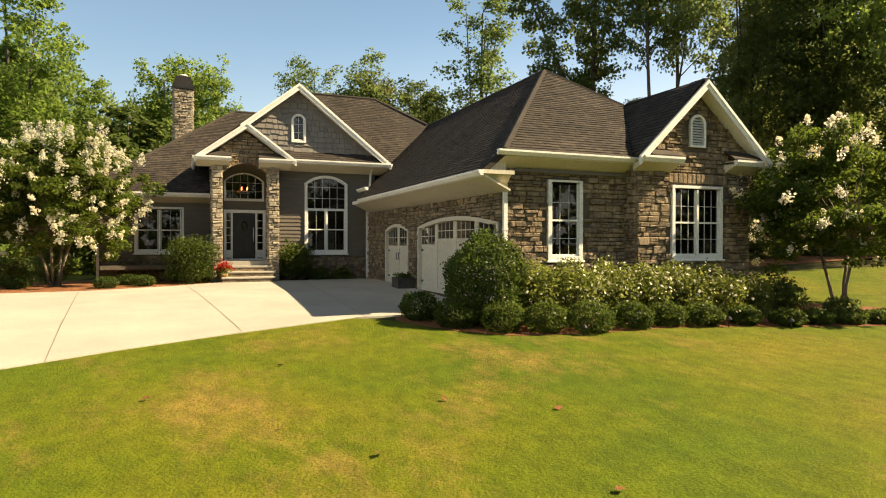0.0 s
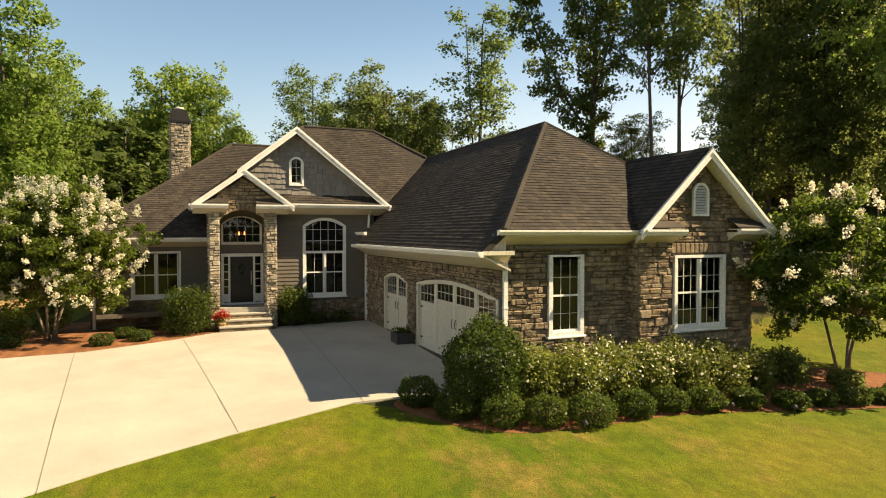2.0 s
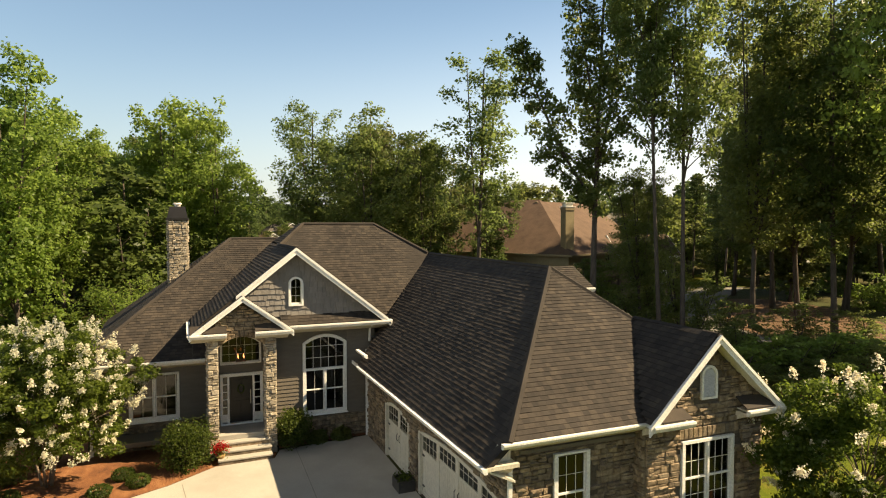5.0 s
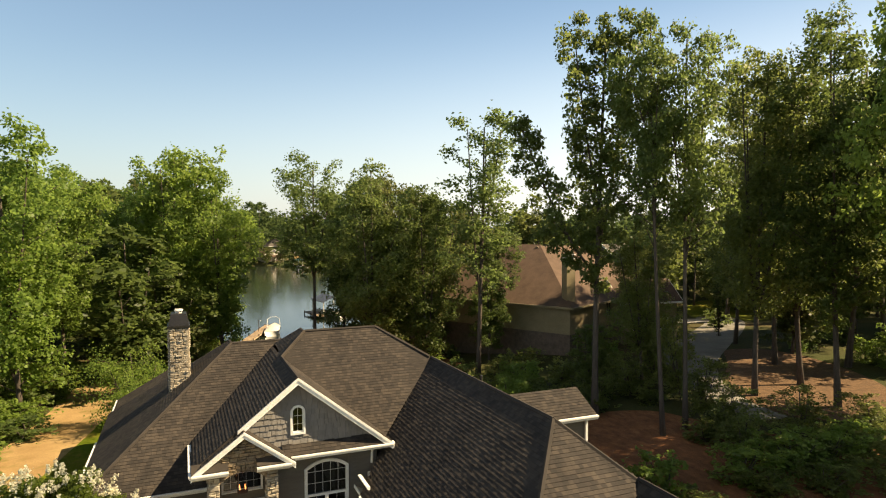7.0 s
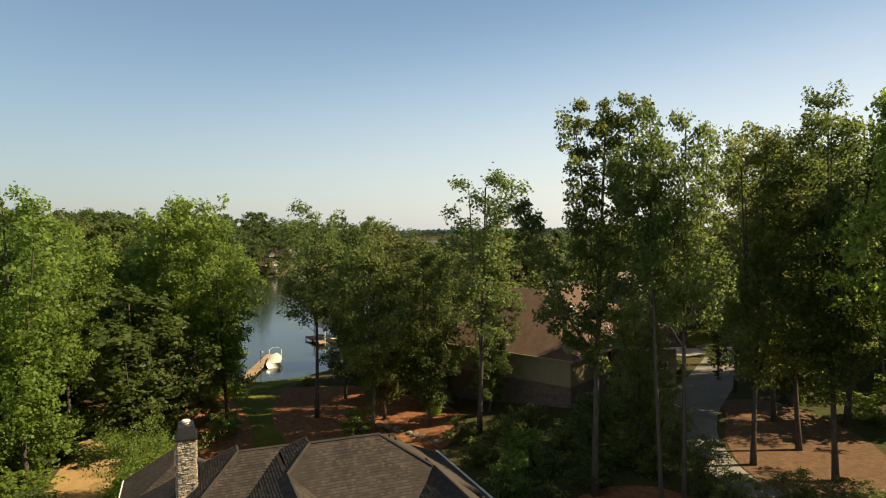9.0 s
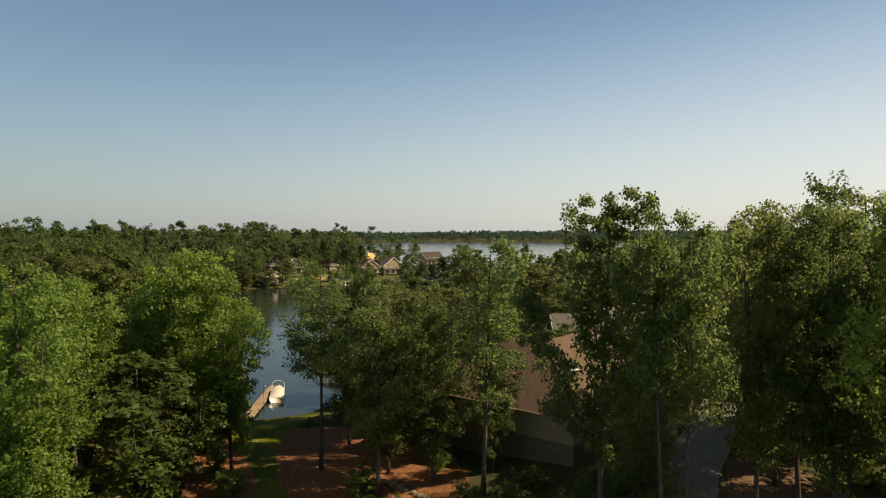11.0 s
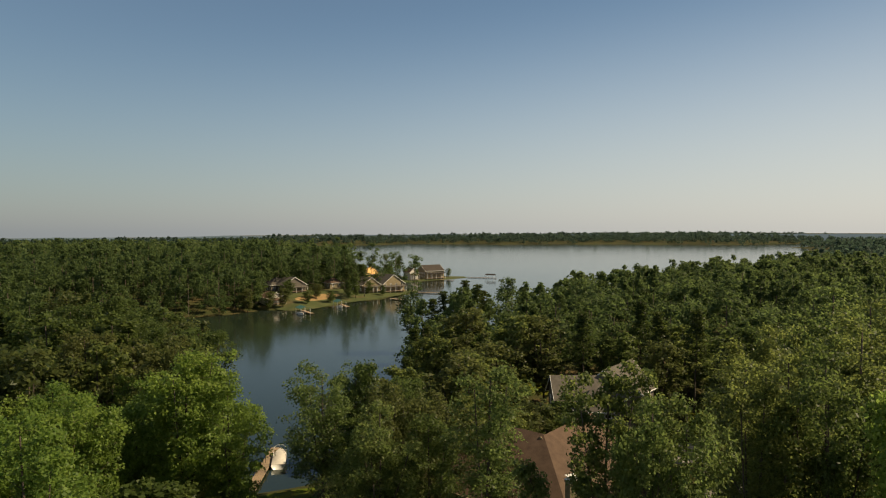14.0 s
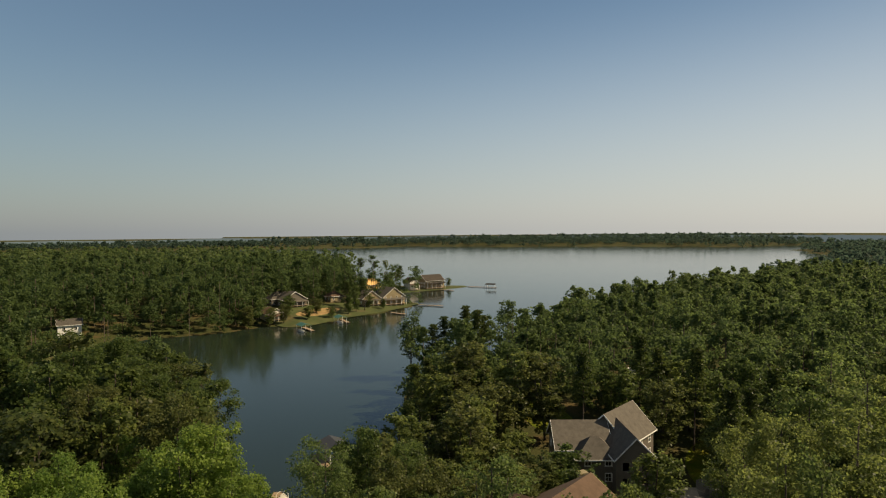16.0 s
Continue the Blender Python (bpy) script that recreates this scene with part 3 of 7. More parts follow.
def window(parent, to3, out, u0, u1, z0, z1, rise=0.0, trim=0.11, units=1, rows=(0.5,), cols=3, lights=2, transom=None, sill=True, shape="sash", label="white-trimmed window with a grid of small panes"):
    """A window in its opening: outer trim, mullions, sashes with glazing bars, sill, panes."""
    win = part("window", joined([ribbon(to3, out, [(u0, z0)] + arch_points(u0, u1, z1, rise, 14) + [(u1, z0)], trim, 0.035, 0.12), bar(to3, out, u0 + trim, z0 + trim / 2, u1 - trim, z0 + trim / 2, trim, 0.034, 0.119)]).mesh("window"), "white", parent, label)
    a, b, lo = u0 + trim, u1 - trim, z0 + trim
    inner = arch_points(a, b, z1 - (trim if rise <= 0 else trim * 0.7), max(0, rise - trim * 0.4) if rise > 0 else 0, 14)
    head = interp_line(inner)
    top = max(p[1] for p in inner)
    bars = []
    full = transom if transom else top
    for k in range(1, units):
        m = a + (b - a) * k / units
        bars.append(bar(to3, out, m, lo, m, full if transom else head(m), 0.055, 0.02, 0.1))
    if transom:
        bars.append(bar(to3, out, a, transom, b, transom, 0.09, 0.025, 0.1))
    frame_mesh = joined(bars) if bars else None
    if frame_mesh:
        part("mullion", frame_mesh.mesh("mullion"), "white", win)
    grid = []
    for k in range(units):
        ua, ub = a + (b - a) * k / units + (0.04 if k else 0), a + (b - a) * (k + 1) / units - (0.04 if k < units - 1 else 0)
        zt = full
        for r in rows:
            z = lo + (zt - lo) * r
            grid.append(bar(to3, out, ua, z, ub, z, 0.045, -0.005, 0.08))
        edges = [lo] + [lo + (zt - lo) * r for r in rows] + [zt]
        for e0, e1 in zip(edges, edges[1:]):
            for c in range(1, cols):
                u = ua + (ub - ua) * c / cols
                grid.append(bar(to3, out, u, e0, u, min(e1, head(u)) if not transom else e1, 0.010, -0.03, 0.042))
            for q in range(1, lights):
                z = e0 + (e1 - e0) * q / lights
                grid.append(bar(to3, out, ua, z, ub, z, 0.010, -0.031, 0.042))
        grid.append(bar(to3, out, ua + 0.014, lo, ua + 0.014, min(zt, head(ua + 0.03)), 0.028, -0.01, 0.08))
        grid.append(bar(to3, out, ub - 0.014, lo, ub - 0.014, min(zt, head(ub - 0.03)), 0.028, -0.01, 0.08))
        grid.append(bar(to3, out, ua, lo + 0.025, ub, lo + 0.025, 0.05, -0.01, 0.08))
    if transom:
        for c in range(1, 5):
            u = a + (b - a) * c / 5
            grid.append(bar(to3, out, u, transom, u, head(u), 0.015, -0.03, 0.045))
        for q in (0.36, 0.72):
            z = transom + (top - transom) * q
            us = [u for u in np.linspace(a, b, 41) if head(u) >= z]
            grid.append(bar(to3, out, us[0], z, us[-1], z, 0.015, -0.031, 0.045))
    part("glazing_grid", joined(grid).mesh("bars"), "white", win, kind="stuff")
    o = Vector(out)
    n = 12
    ring = [(a, lo)] + inner + [(b, lo)] if rise > 0 else [(a, lo), (a, top), (b, top), (b, lo)]
    me = poly_mesh("pane", facing([Vector(to3(*q)) - o * 0.05 for q in ring], o), [tuple(range(len(ring)))])
    pane = part("pane", me, "glass", win, "dark reflecting glass")
    if sill:
        part("sill", bevelled(bar(to3, out, u0 - 0.05, z0 - 0.02, u1 + 0.05, z0 - 0.02, 0.045, 0.07, 0.1), 0.008), "white", win)
    return win


# ---- stone facing ----
STONES = []
for _k in range(16):
    q = RNG.uniform(-0.09, 0.09, (8, 2))
    _c = [(-0.5, -0.5), (0.5, -0.5), (0.5, 0.5), (-0.5, 0.5)]
    _v = [(x, 0.0, z) for x, z in _c]
    _v += [(x * 0.98 + dx * 0.3, -0.62 - abs(dx) * 2, z * 0.95 + dz * 0.4) for (x, z), (dx, dz) in zip(_c, q[:4])]
    _v += [(x * 0.84 + dx * 0.7, -0.98 + dz * 2.2, z * 0.74 + dz * 0.8) for (x, z), (dx, dz) in zip(_c, q[4:])]
    _f = [(i, (i + 1) % 4, 4 + (i + 1) % 4, 4 + i) for i in range(4)] + [(4 + i, 4 + (i + 1) % 4, 8 + (i + 1) % 4, 8 + i) for i in range(4)] + [(8, 9, 10, 11)]
    _m = poly_mesh("stone", _v, _f)
    _m.materials.append(M["stone"])
    STONES.append(_m)


def lay_stones(to3, along, out, u0, u1, z0, z1, blocked, seed, parent, single=False, small=1.0, mat="stone"):
    """Coursed rubble over a wall's face: pieces as objects, or joined into one part."""
    r = np.random.default_rng(seed)
    a, o = Vector(along), Vector(out)
    turn = Matrix((a, -o, Vector((0, 0, 1)))).transposed().to_4x4()
    verts, count, z = [], 0, z0
    joined_v, joined_f = [], []
    while z < z1 - 0.03:
        h = min(r.uniform(0.085, 0.20) * small, z1 - z)
        u = u0 - r.uniform(0, 0.1)
        while u < u1 - 0.02:
            w = r.uniform(0.12, 0.38) * small
            if u + w > u1 - 0.08:
                w = u1 - u
            ua = max(u, u0)
            ww = u + w - ua
            cut = r.uniform(0.35, 0.65)
            rows = [(0.0, cut), (cut, 1.0)] if h > 0.12 and r.uniform() < 0.45 else [(0.0, 1.0)]
            for low, high in rows:
                c, hh = (ua + ww / 2, z + h * (low + high) / 2), h * (high - low)
                if blocked(c[0], c[1], ww / 2, hh / 2):
                    continue
                me = STONES[r.integers(0, len(STONES))]
                d = r.uniform(0.035, 0.10)
                m = Matrix.Translation(Vector(to3(*c)) - o * 0.004) @ turn @ Matrix.Rotation(r.normal(0, 0.018), 4, "Y") @ Matrix.Diagonal((ww - 0.012, d, hh - 0.012, 1))
                if single:
                    ob = new("stone", me)
                    ob.matrix_basis = m
                    ob.parent = parent
                    ob.matrix_parent_inverse = world_of(parent).inverted()
                    count += 1
                else:
                    k = len(joined_v)
                    joined_v += [m @ v.co for v in me.vertices]
                    joined_f += [tuple(i + k for i in p.vertices) for p in me.polygons]
            u += w
        z += h
    if joined_v:
        part("stone_facing", poly_mesh("stones", joined_v, joined_f), mat, parent, "coursed brown and grey fieldstones", "stuff")
    return count


def roof_plane(parent, ring, mat="shingle", thick=0.12, course=0.145, tab=0.21, seed=1, label="", shingles=True):
    """A roof plane: a slab, with overlapping shingles laid course by course from the eave up."""
    p = [Vector(q) for q in ring]
    n = Vector((0, 0, 0))
    for i in range(len(p)):
        n += (p[i] - p[0]).cross(p[(i + 1) % len(p)] - p[0])
    n.normalize()
    if n.z < 0:
        n, p = -n, p[::-1]
    slab = part("roof", Solid().prism(p, -n * thick).mesh("roof"), mat, parent, label)
    if not shingles:
        return slab
    up = (Vector((0, 0, 1)) - n * n.z).normalized()
    side = up.cross(n)
    o = p[0]
    ring2 = [((q - o).dot(side), (q - o).dot(up)) for q in p]
    v0, v1 = min(q[1] for q in ring2), max(q[1] for q in ring2)
    r = np.random.default_rng(seed)
    quads = []
    k, v = 0, v0
    while v < v1 - 0.01:
        top = min(v + course, v1)
        mid = (v + top) / 2
        xs = []
        for (ax, ay), (bx, by) in zip(ring2, ring2[1:] + ring2[:1]):
            if (ay > mid) != (by > mid):
                xs.append(ax + (bx - ax) * (mid - ay) / (by - ay))
        xs.sort()
        for ua, ub in zip(xs[::2], xs[1::2]):
            u = ua - r.uniform(0, tab)
            while u < ub:
                w = tab * r.uniform(0.6, 1.15)
                a, b = max(u, ua), min(u + w, ub)
                if b - a > 0.02:
                    lift = 0.017 + r.uniform(0, 0.010)
                    f0, f1 = o + side * (a + 0.004) + up * v, o + side * (b - 0.004) + up * v
                    t0, t1 = o + side * (a + 0.004) + up * (top + 0.02), o + side * (b - 0.004) + up * (top + 0.02)
                    quads += [f0 + n * lift, f1 + n * lift, t1 + n * 0.004, t0 + n * 0.004, f0 + n * 0.0, f1 + n * 0.0, f1 + n * lift, f0 + n * lift]
                u += w
        v += course
        k += 1
    verts = [tuple(q) for q in quads]
    faces = []
    for i in range(0, len(verts), 8):
        faces += [(i, i + 1, i + 2, i + 3), (i + 4, i + 5, i + 1, i)]
    part("shingles", poly_mesh("shingles", verts, faces), mat, slab, kind="stuff")
    return slab


def fascia(parent, a, b, out, tall=0.2, deep=0.13, name="gutter", drop=0.0):
    """A white gutter or board along an eave from a to b, its top at their height."""
    a, b, o = Vector(a), Vector(b), Vector(out).normalized()
    profile = [(0, 0), (deep, 0), (deep, -tall * 0.35), (deep * 0.55, -tall), (0, -tall)]
    ring = [a + o * x + Vector((0, 0, z - drop)) for x, z in profile]
    return part(name, Solid().prism(ring, b - a).mesh(name), "white", parent)


def rake(parent, a, b, out, tall=0.24, deep=0.05):
    """A white board under a sloping roof edge."""
    a, b, o = Vector(a), Vector(b), Vector(out).normalized()
    z = Vector((0, 0, 1))
    s = Solid().prism([a, b, b - z * tall, a - z * tall], o * deep)
    s.prism([a + o * deep, b + o * deep, b + o * deep - z * tall * 0.4, a + o * deep - z * tall * 0.4], o * 0.03)
    return part("rake_board", s.mesh("rake"), "white", parent)

# ---- the stone house ----
house = thing("house", "one-storey stone and grey-sided house with dark shingle roofs and white trim", "house", (9.8, 31.0, -0.2))
SOUTH, WEST = (0, -1, 0), (-1, 0, 0)


def on_y(y):
    return lambda u, z: Vector((u, y, z))


def on_x(x):
    return lambda u, z: Vector((x, u, z))


def free(openings, extra=None):
    def blocked(u, z, hu, hz):
        for a, b, z0, z1, rise in openings:
            if a - hu * 0.7 < u < b + hu * 0.7 and z0 - hz * 0.7 < z:
                head = z1
                if rise > 0:
                    w = (b - a) / 2
                    head = z1 + rise * max(0.0, 1 - ((u - (a + b) / 2) / w) ** 2)
                if z < head + hz * 0.7:
                    return True
        return bool(extra and extra(u, z, hu, hz))
    return blocked


# garage wing: south wall, bay with gable, west wall with the doors
GX, GY, BAY = 12.68, 19.82, 19.40
mwin = [(13.91, 14.92, 0.85, 2.85, 0.0)]
wall = part("wall", wall_mesh(on_y(GY), (0, 0.25, 0), GX + 0.252, 16.30, -0.6, [(GX, 3.45), (16.30, 3.45)], [(13.96, 14.87, 0.9, 2.8, 0.0)]), "mortar", house, "stone-faced garage wall")
south_wall = wall
window(house, on_y(GY - 0.05), SOUTH, *mwin[0][:4], rows=(0.5,), cols=3, lights=2, label="tall single sash window with white trim")
rwin = [(17.41, 19.15, 0.85, 2.81, 0.0), (18.0, 18.5, 3.85, 4.45, 0.25)]
bay_top = [(16.30, 3.55), (18.24, 5.30), (20.16, 3.85)]
bay_wall = part("wall", wall_mesh(on_y(BAY), (0, 0.25, 0), 16.30, 20.16, -0.8, bay_top, [(17.46, 19.10, 0.90, 2.76, 0.0)]), "mortar", house, "stone gable wall")
part("wall", wall_mesh(on_x(16.30), (0.2, 0, 0), BAY + 0.25, GY + 0.2, -0.8, [(BAY, 3.5), (GY + 0.2, 3.5)], []), "mortar", house)
part("wall", wall_mesh(on_x(20.16), (-0.2, 0, 0), BAY + 0.25, 33.0, -0.8, [(BAY, 3.3), (33.0, 3.3)], []), "mortar", house)
window(house, on_y(BAY - 0.05), SOUTH, *rwin[0][:4], units=2, rows=(0.5,), cols=3, lights=2, label="paired sash window with white trim")
DOORS = [(19.98, 25.62, -0.22, 1.80, 0.24), (26.55, 29.15, -0.22, 1.75, 0.22)]
garage_wall = part("wall", wall_mesh(on_x(GX), (0.25, 0, 0), GY, 31.7, -0.6, [(GY, 3.0), (31.7, 3.0)], DOORS), "mortar", house, "stone-faced wall round the garage doors")


def garage_door(lo, hi, z0, z1, rise, leaves, label):
    """A carriage-style door: planks, a row of small arched lights, frame, hinges and pulls."""
    to3 = on_x(GX + 0.09)
    top = interp_line(arch_points(lo, hi, z1, rise, 12))
    door = part("garage_door", wall_mesh(to3, (0.06, 0, 0), lo, hi, z0, arch_points(lo, hi, z1, rise, 12), []), "cream", house, label)
    part("door_frame", joined([ribbon(on_x(GX - 0.01), WEST, [(hi - 0.005, z0)] + arch_points(lo + 0.005, hi - 0.005, z1 - 0.005, rise, 12)[::-1] + [(lo + 0.005, z0)], -0.11, 0.03, 0.1)]).mesh("frame"), "cream", door)
    n = max(6, int((hi - lo) / 0.16))
    for k in range(n):
        a, b = lo + (hi - lo) * k / n + 0.006, lo + (hi - lo) * (k + 1) / n - 0.006
        zt = min(top(a), top(b)) - 0.62
        part("plank", Solid().prism([to3(a, z0 + 0.02), to3(b, z0 + 0.02), to3(b, zt), to3(a, zt)], Vector(WEST) * 0.012).mesh("plank"), "cream", door)
    w = (hi - lo) / leaves
    for k in range(leaves):
        a, b = lo + w * k, lo + w * (k + 1)
        rails = [bar(to3, WEST, a + 0.05, z0, a + 0.05, top(a + 0.05), 0.1, 0.03), bar(to3, WEST, b - 0.05, z0, b - 0.05, top(b - 0.05), 0.1, 0.031), bar(to3, WEST, a, z0 + 0.07, b, z0 + 0.07, 0.14, 0.029)]
        zb = min(top(a), top(b)) - 0.58
        rails.append(bar(to3, WEST, a, zb - 0.03, b, zb - 0.03, 0.07, 0.028))
        part("stile", joined(rails).mesh("stile"), "cream", door)
        inner = [(a + 0.12, zb + 0.02)] + [(u, top(u) - 0.13) for u in np.linspace(a + 0.12, b - 0.12, 9)] + [(b - 0.12, zb + 0.02)]
        light = part("pane", poly_mesh("pane", facing([to3(*q) + Vector(WEST) * 0.012 for q in inner], WEST), [tuple(range(len(inner)))]), "glass", door, "small dark panes")
        cols = 4 if w > 1.2 else 3
        bars = [bar(to3, WEST, a + 0.12 + (w - 0.24) * c / cols, zb, a + 0.12 + (w - 0.24) * c / cols, top(a + 0.12 + (w - 0.24) * c / cols) - 0.12, 0.03 if c in (0, cols) else 0.022, 0.02) for c in range(cols + 1)]
        m = (zb + top((a + b) / 2) - 0.13) / 2
        bars.append(bar(to3, WEST, a + 0.12, m, b - 0.12, m, 0.022, 0.019))
        part("glazing_grid", joined(bars).mesh("bars"), "cream", light, kind="stuff")
    for k, u in ((0, lo + 0.14), (1, hi - 0.14)):
        for z in (z0 + 0.3, z1 - 0.75):
            part("hinge", bar(to3, WEST, u - 0.12, z, u + 0.12, z, 0.05, 0.04).mesh("hinge"), "dark_metal", door)
    m = (lo + hi) / 2
    for u in (m - 0.12, m + 0.12):
        part("pull_handle", Solid().tube([to3(u, z0 + 0.9) + Vector(WEST) * 0.03, to3(u, z0 + 0.95) + Vector(WEST) * 0.07, to3(u, z0 + 1.12) + Vector(WEST) * 0.07, to3(u, z0 + 1.17) + Vector(WEST) * 0.03], [0.012] * 4, 6).mesh("pull"), "dark_metal", door)
    return door


garage_door(*DOORS[0], 4, "wide cream carriage-style garage door with arched lights")
garage_door(*DOORS[1], 2, "narrow cream carriage-style garage door with arched lights")

# gable vent
vent = part("gable_vent", ribbon(on_y(BAY - 0.06), SOUTH, [(17.99, 3.83)] + arch_points(17.99, 18.53, 4.43, 0.27, 12) + [(18.53, 3.83)], 0.07, 0.04, 0.03).mesh("vent"), "white", house, "white arched louvred gable vent")
part("sill", bar(on_y(BAY - 0.06), SOUTH, 18.06, 3.86, 18.46, 3.86, 0.06, 0.039, 0.03).mesh("sill"), "white", vent)
_head = interp_line(arch_points(18.06, 18.46, 4.43, 0.2, 12))
for _z in np.arange(3.9, 4.62, 0.07):
    _us = [u for u in np.linspace(18.05, 18.47, 21) if _head(u) > _z + 0.02]
    if _us:
        part("slat", Solid().prism([(_us[0], BAY - 0.075, _z), (_us[-1], BAY - 0.075, _z), (_us[-1], BAY - 0.035, _z + 0.05), (_us[0], BAY - 0.035, _z + 0.05)], (0, 0.008, 0.01)).mesh("slat"), "white", vent)

# main front: arched window wall, gable above, left wall, porch
FY, LY = 31.72, 33.12
awin = (10.09, 11.82, 0.84, 3.66, 0.33)
front_wall = part("wall", wall_mesh(on_y(FY), (0, 0.2, 0), 8.95, 13.0, -0.5, [(8.95, 4.5), (13.0, 4.5)], [(10.14, 11.77, 0.89, 3.66, 0.28)]), "siding", house, "grey-brown lap siding")
window(house, on_y(FY - 0.05), SOUTH, *awin, units=2, rows=(0.52,), cols=2, lights=1, transom=2.62, label="tall arched window with a gridded transom")
GW = 31.36
gable_wall = part("wall", wall_mesh(on_y(GW), (0, 0.2, 0), 6.3, 13.2, 4.4, [(6.3, 4.62), (9.77, 7.18), (13.2, 4.62)], [(9.57, 10.03, 5.25, 6.05, 0.2)]), "shake", house, "grey shake-clad gable wall")
window(house, on_y(GW - 0.05), SOUTH, 9.52, 10.08, 5.20, 6.04, 0.27, 0.075, rows=(), cols=2, lights=3, label="small arched attic window with white trim", sill=False)
left_wall = part("wall", wall_mesh(on_y(LY), (0, 0.2, 0), 2.6, 7.0, -0.6, [(2.6, 3.2), (7.0, 3.2)], [(3.95, 5.6, 0.92, 2.62, 0.0)]), "siding", house, "grey-brown lap siding")
window(house, on_y(LY - 0.05), SOUTH, 3.90, 5.65, 0.87, 2.67, units=2, rows=(0.5,), cols=2, lights=1, label="paired sash window with white trim")
part("wall", wall_mesh(on_x(2.6), (0.2, 0, 0), LY + 0.2, 44.0, -1.2, [(LY, 3.2), (44.0, 3.2)], []), "siding", house)
for _y0, _x0, _x1, _z1 in ((44.0, 2.6, 19.9, 3.2),):
    part("wall", wall_mesh(on_y(_y0), (0, 0.2, 0), _x0, _x1, -2.0, [(_x0, _z1), (_x1, _z1)], []), "siding", house)
part("wall", wall_mesh(on_x(20.0), (-0.2, 0, 0), 33.0, 44.2, -2.0, [(33.0, 3.3), (44.2, 3.3)], []), "siding", house)
# lap boards
for _to, _lo, _hi, _z0, _z1, _gap, _wall in ((on_y(FY), 9.0, 12.95, 0.75, 4.42, (10.07, 11.84, 0.7, 4.0), front_wall), (on_y(LY), 2.62, 6.6, 0.8, 3.1, (3.88, 5.67, 0.8, 2.7), left_wall)):
    for _z in np.arange(_z0, _z1, 0.15):
        _spans = [(_lo, _gap[0]), (_gap[1], _hi)] if _gap[2] - 0.1 < _z < _gap[3] else [(_lo, _hi)]
        for _a, _b in _spans:
            part("board", Solid().prism([_to(_a, _z) + Vector((0, 0, 0)), _to(_b, _z), _to(_b, _z) + Vector((0, -0.034, 0)), _to(_a, _z) + Vector((0, -0.034, 0))], (0, 0.026, 0.155)).mesh("board"), "siding", _wall)
# shakes on the gable
_r = np.random.default_rng(5)
_tops = interp_line([(6.3, 4.62), (9.77, 7.18), (13.2, 4.62)])
for _z in np.arange(4.85, 7.1, 0.21):
    _u = 6.2
    while _u < 13.2:
        _w = _r.uniform(0.12, 0.32)
        _m = _u + _w / 2
        if _tops(_m) > _z + 0.1 and not (9.5 < _m < 10.1 and 5.1 < _z < 6.3):
            _d = _r.uniform(-0.03, 0.03)
            part("shake", Solid().prism([(_u + 0.008, GW, _z + _d), (_u + _w - 0.008, GW, _z + _d), (_u + _w - 0.008, GW - 0.045, _z + _d), (_u + 0.008, GW - 0.045, _z + _d)], (0, 0.036, min(0.24, _tops(_m) - _z))).mesh("shake"), "shake", gable_wall)
        _u += _w

# porch: columns, arch, back wall with the door
part("wall", wall_mesh(on_y(32.40), (0, 0.2, 0), 6.6, 9.0, -0.3, [(6.6, 4.4), (9.0, 4.4)], [(7.10, 8.64, 0.62, 2.55, 0.0), (7.12, 8.58, 2.96, 3.72, 0.30)]), "siding", house, "grey-brown wall behind the porch")
for _x0, _x1 in ((6.60, 6.97), (8.60, 9.0)):
    part("porch_pier", Solid().box(_x0 + 0.03, 30.92, -0.4, _x1 - 0.03, 31.3, 4.35).mesh("pier"), "mortar", house, "stone porch pier")
part("wall", wall_mesh(on_x(6.63), (0.2, 0, 0), 31.3, 34.4, -0.4, [(31.3, 4.4), (34.4, 4.4)], []), "siding", house)
part("wall", wall_mesh(on_x(8.97), (-0.2, 0, 0), 31.3, 32.4, -0.4, [(31.3, 4.4), (32.4, 4.4)], []), "siding", house)
porch_arch = part("porch_gable", wall_mesh(on_y(30.95), (0, 0.3, 0), 6.6, 9.0, 3.6, [(6.6, 4.55), (7.8, 5.42), (9.0, 4.55)], [(6.97, 8.60, 3.0, 3.86, 0.36)]), "mortar", house, "stone gable over the porch arch")
part("porch_ceiling", Solid().box(6.65, 30.97, 4.40, 8.95, 32.4, 4.46).mesh("ceiling"), "white", house)
part("porch_floor", Solid().box(6.62, 31.1, -0.3, 8.98, 32.4, 0.6).mesh("floor"), "concrete", house, "stone porch floor")
steps = thing("front_steps", "stone front steps of three treads", "steps", (7.8, 30.6, -0.15))
for _k in range(3):
    _y = 30.2 + 0.31 * _k
    part("tread", bevelled(Solid().box(6.88, _y - 0.03, 0.0 + 0.19 * _k - 0.02, 8.75, _y + 0.36, 0.045 + 0.19 * _k), 0.01), "concrete", steps, "flagstone tread")
    part("riser", Solid().box(6.9, _y, -0.3, 8.73, 31.1, 0.0 + 0.19 * _k - 0.02).mesh("riser"), "stone", steps)

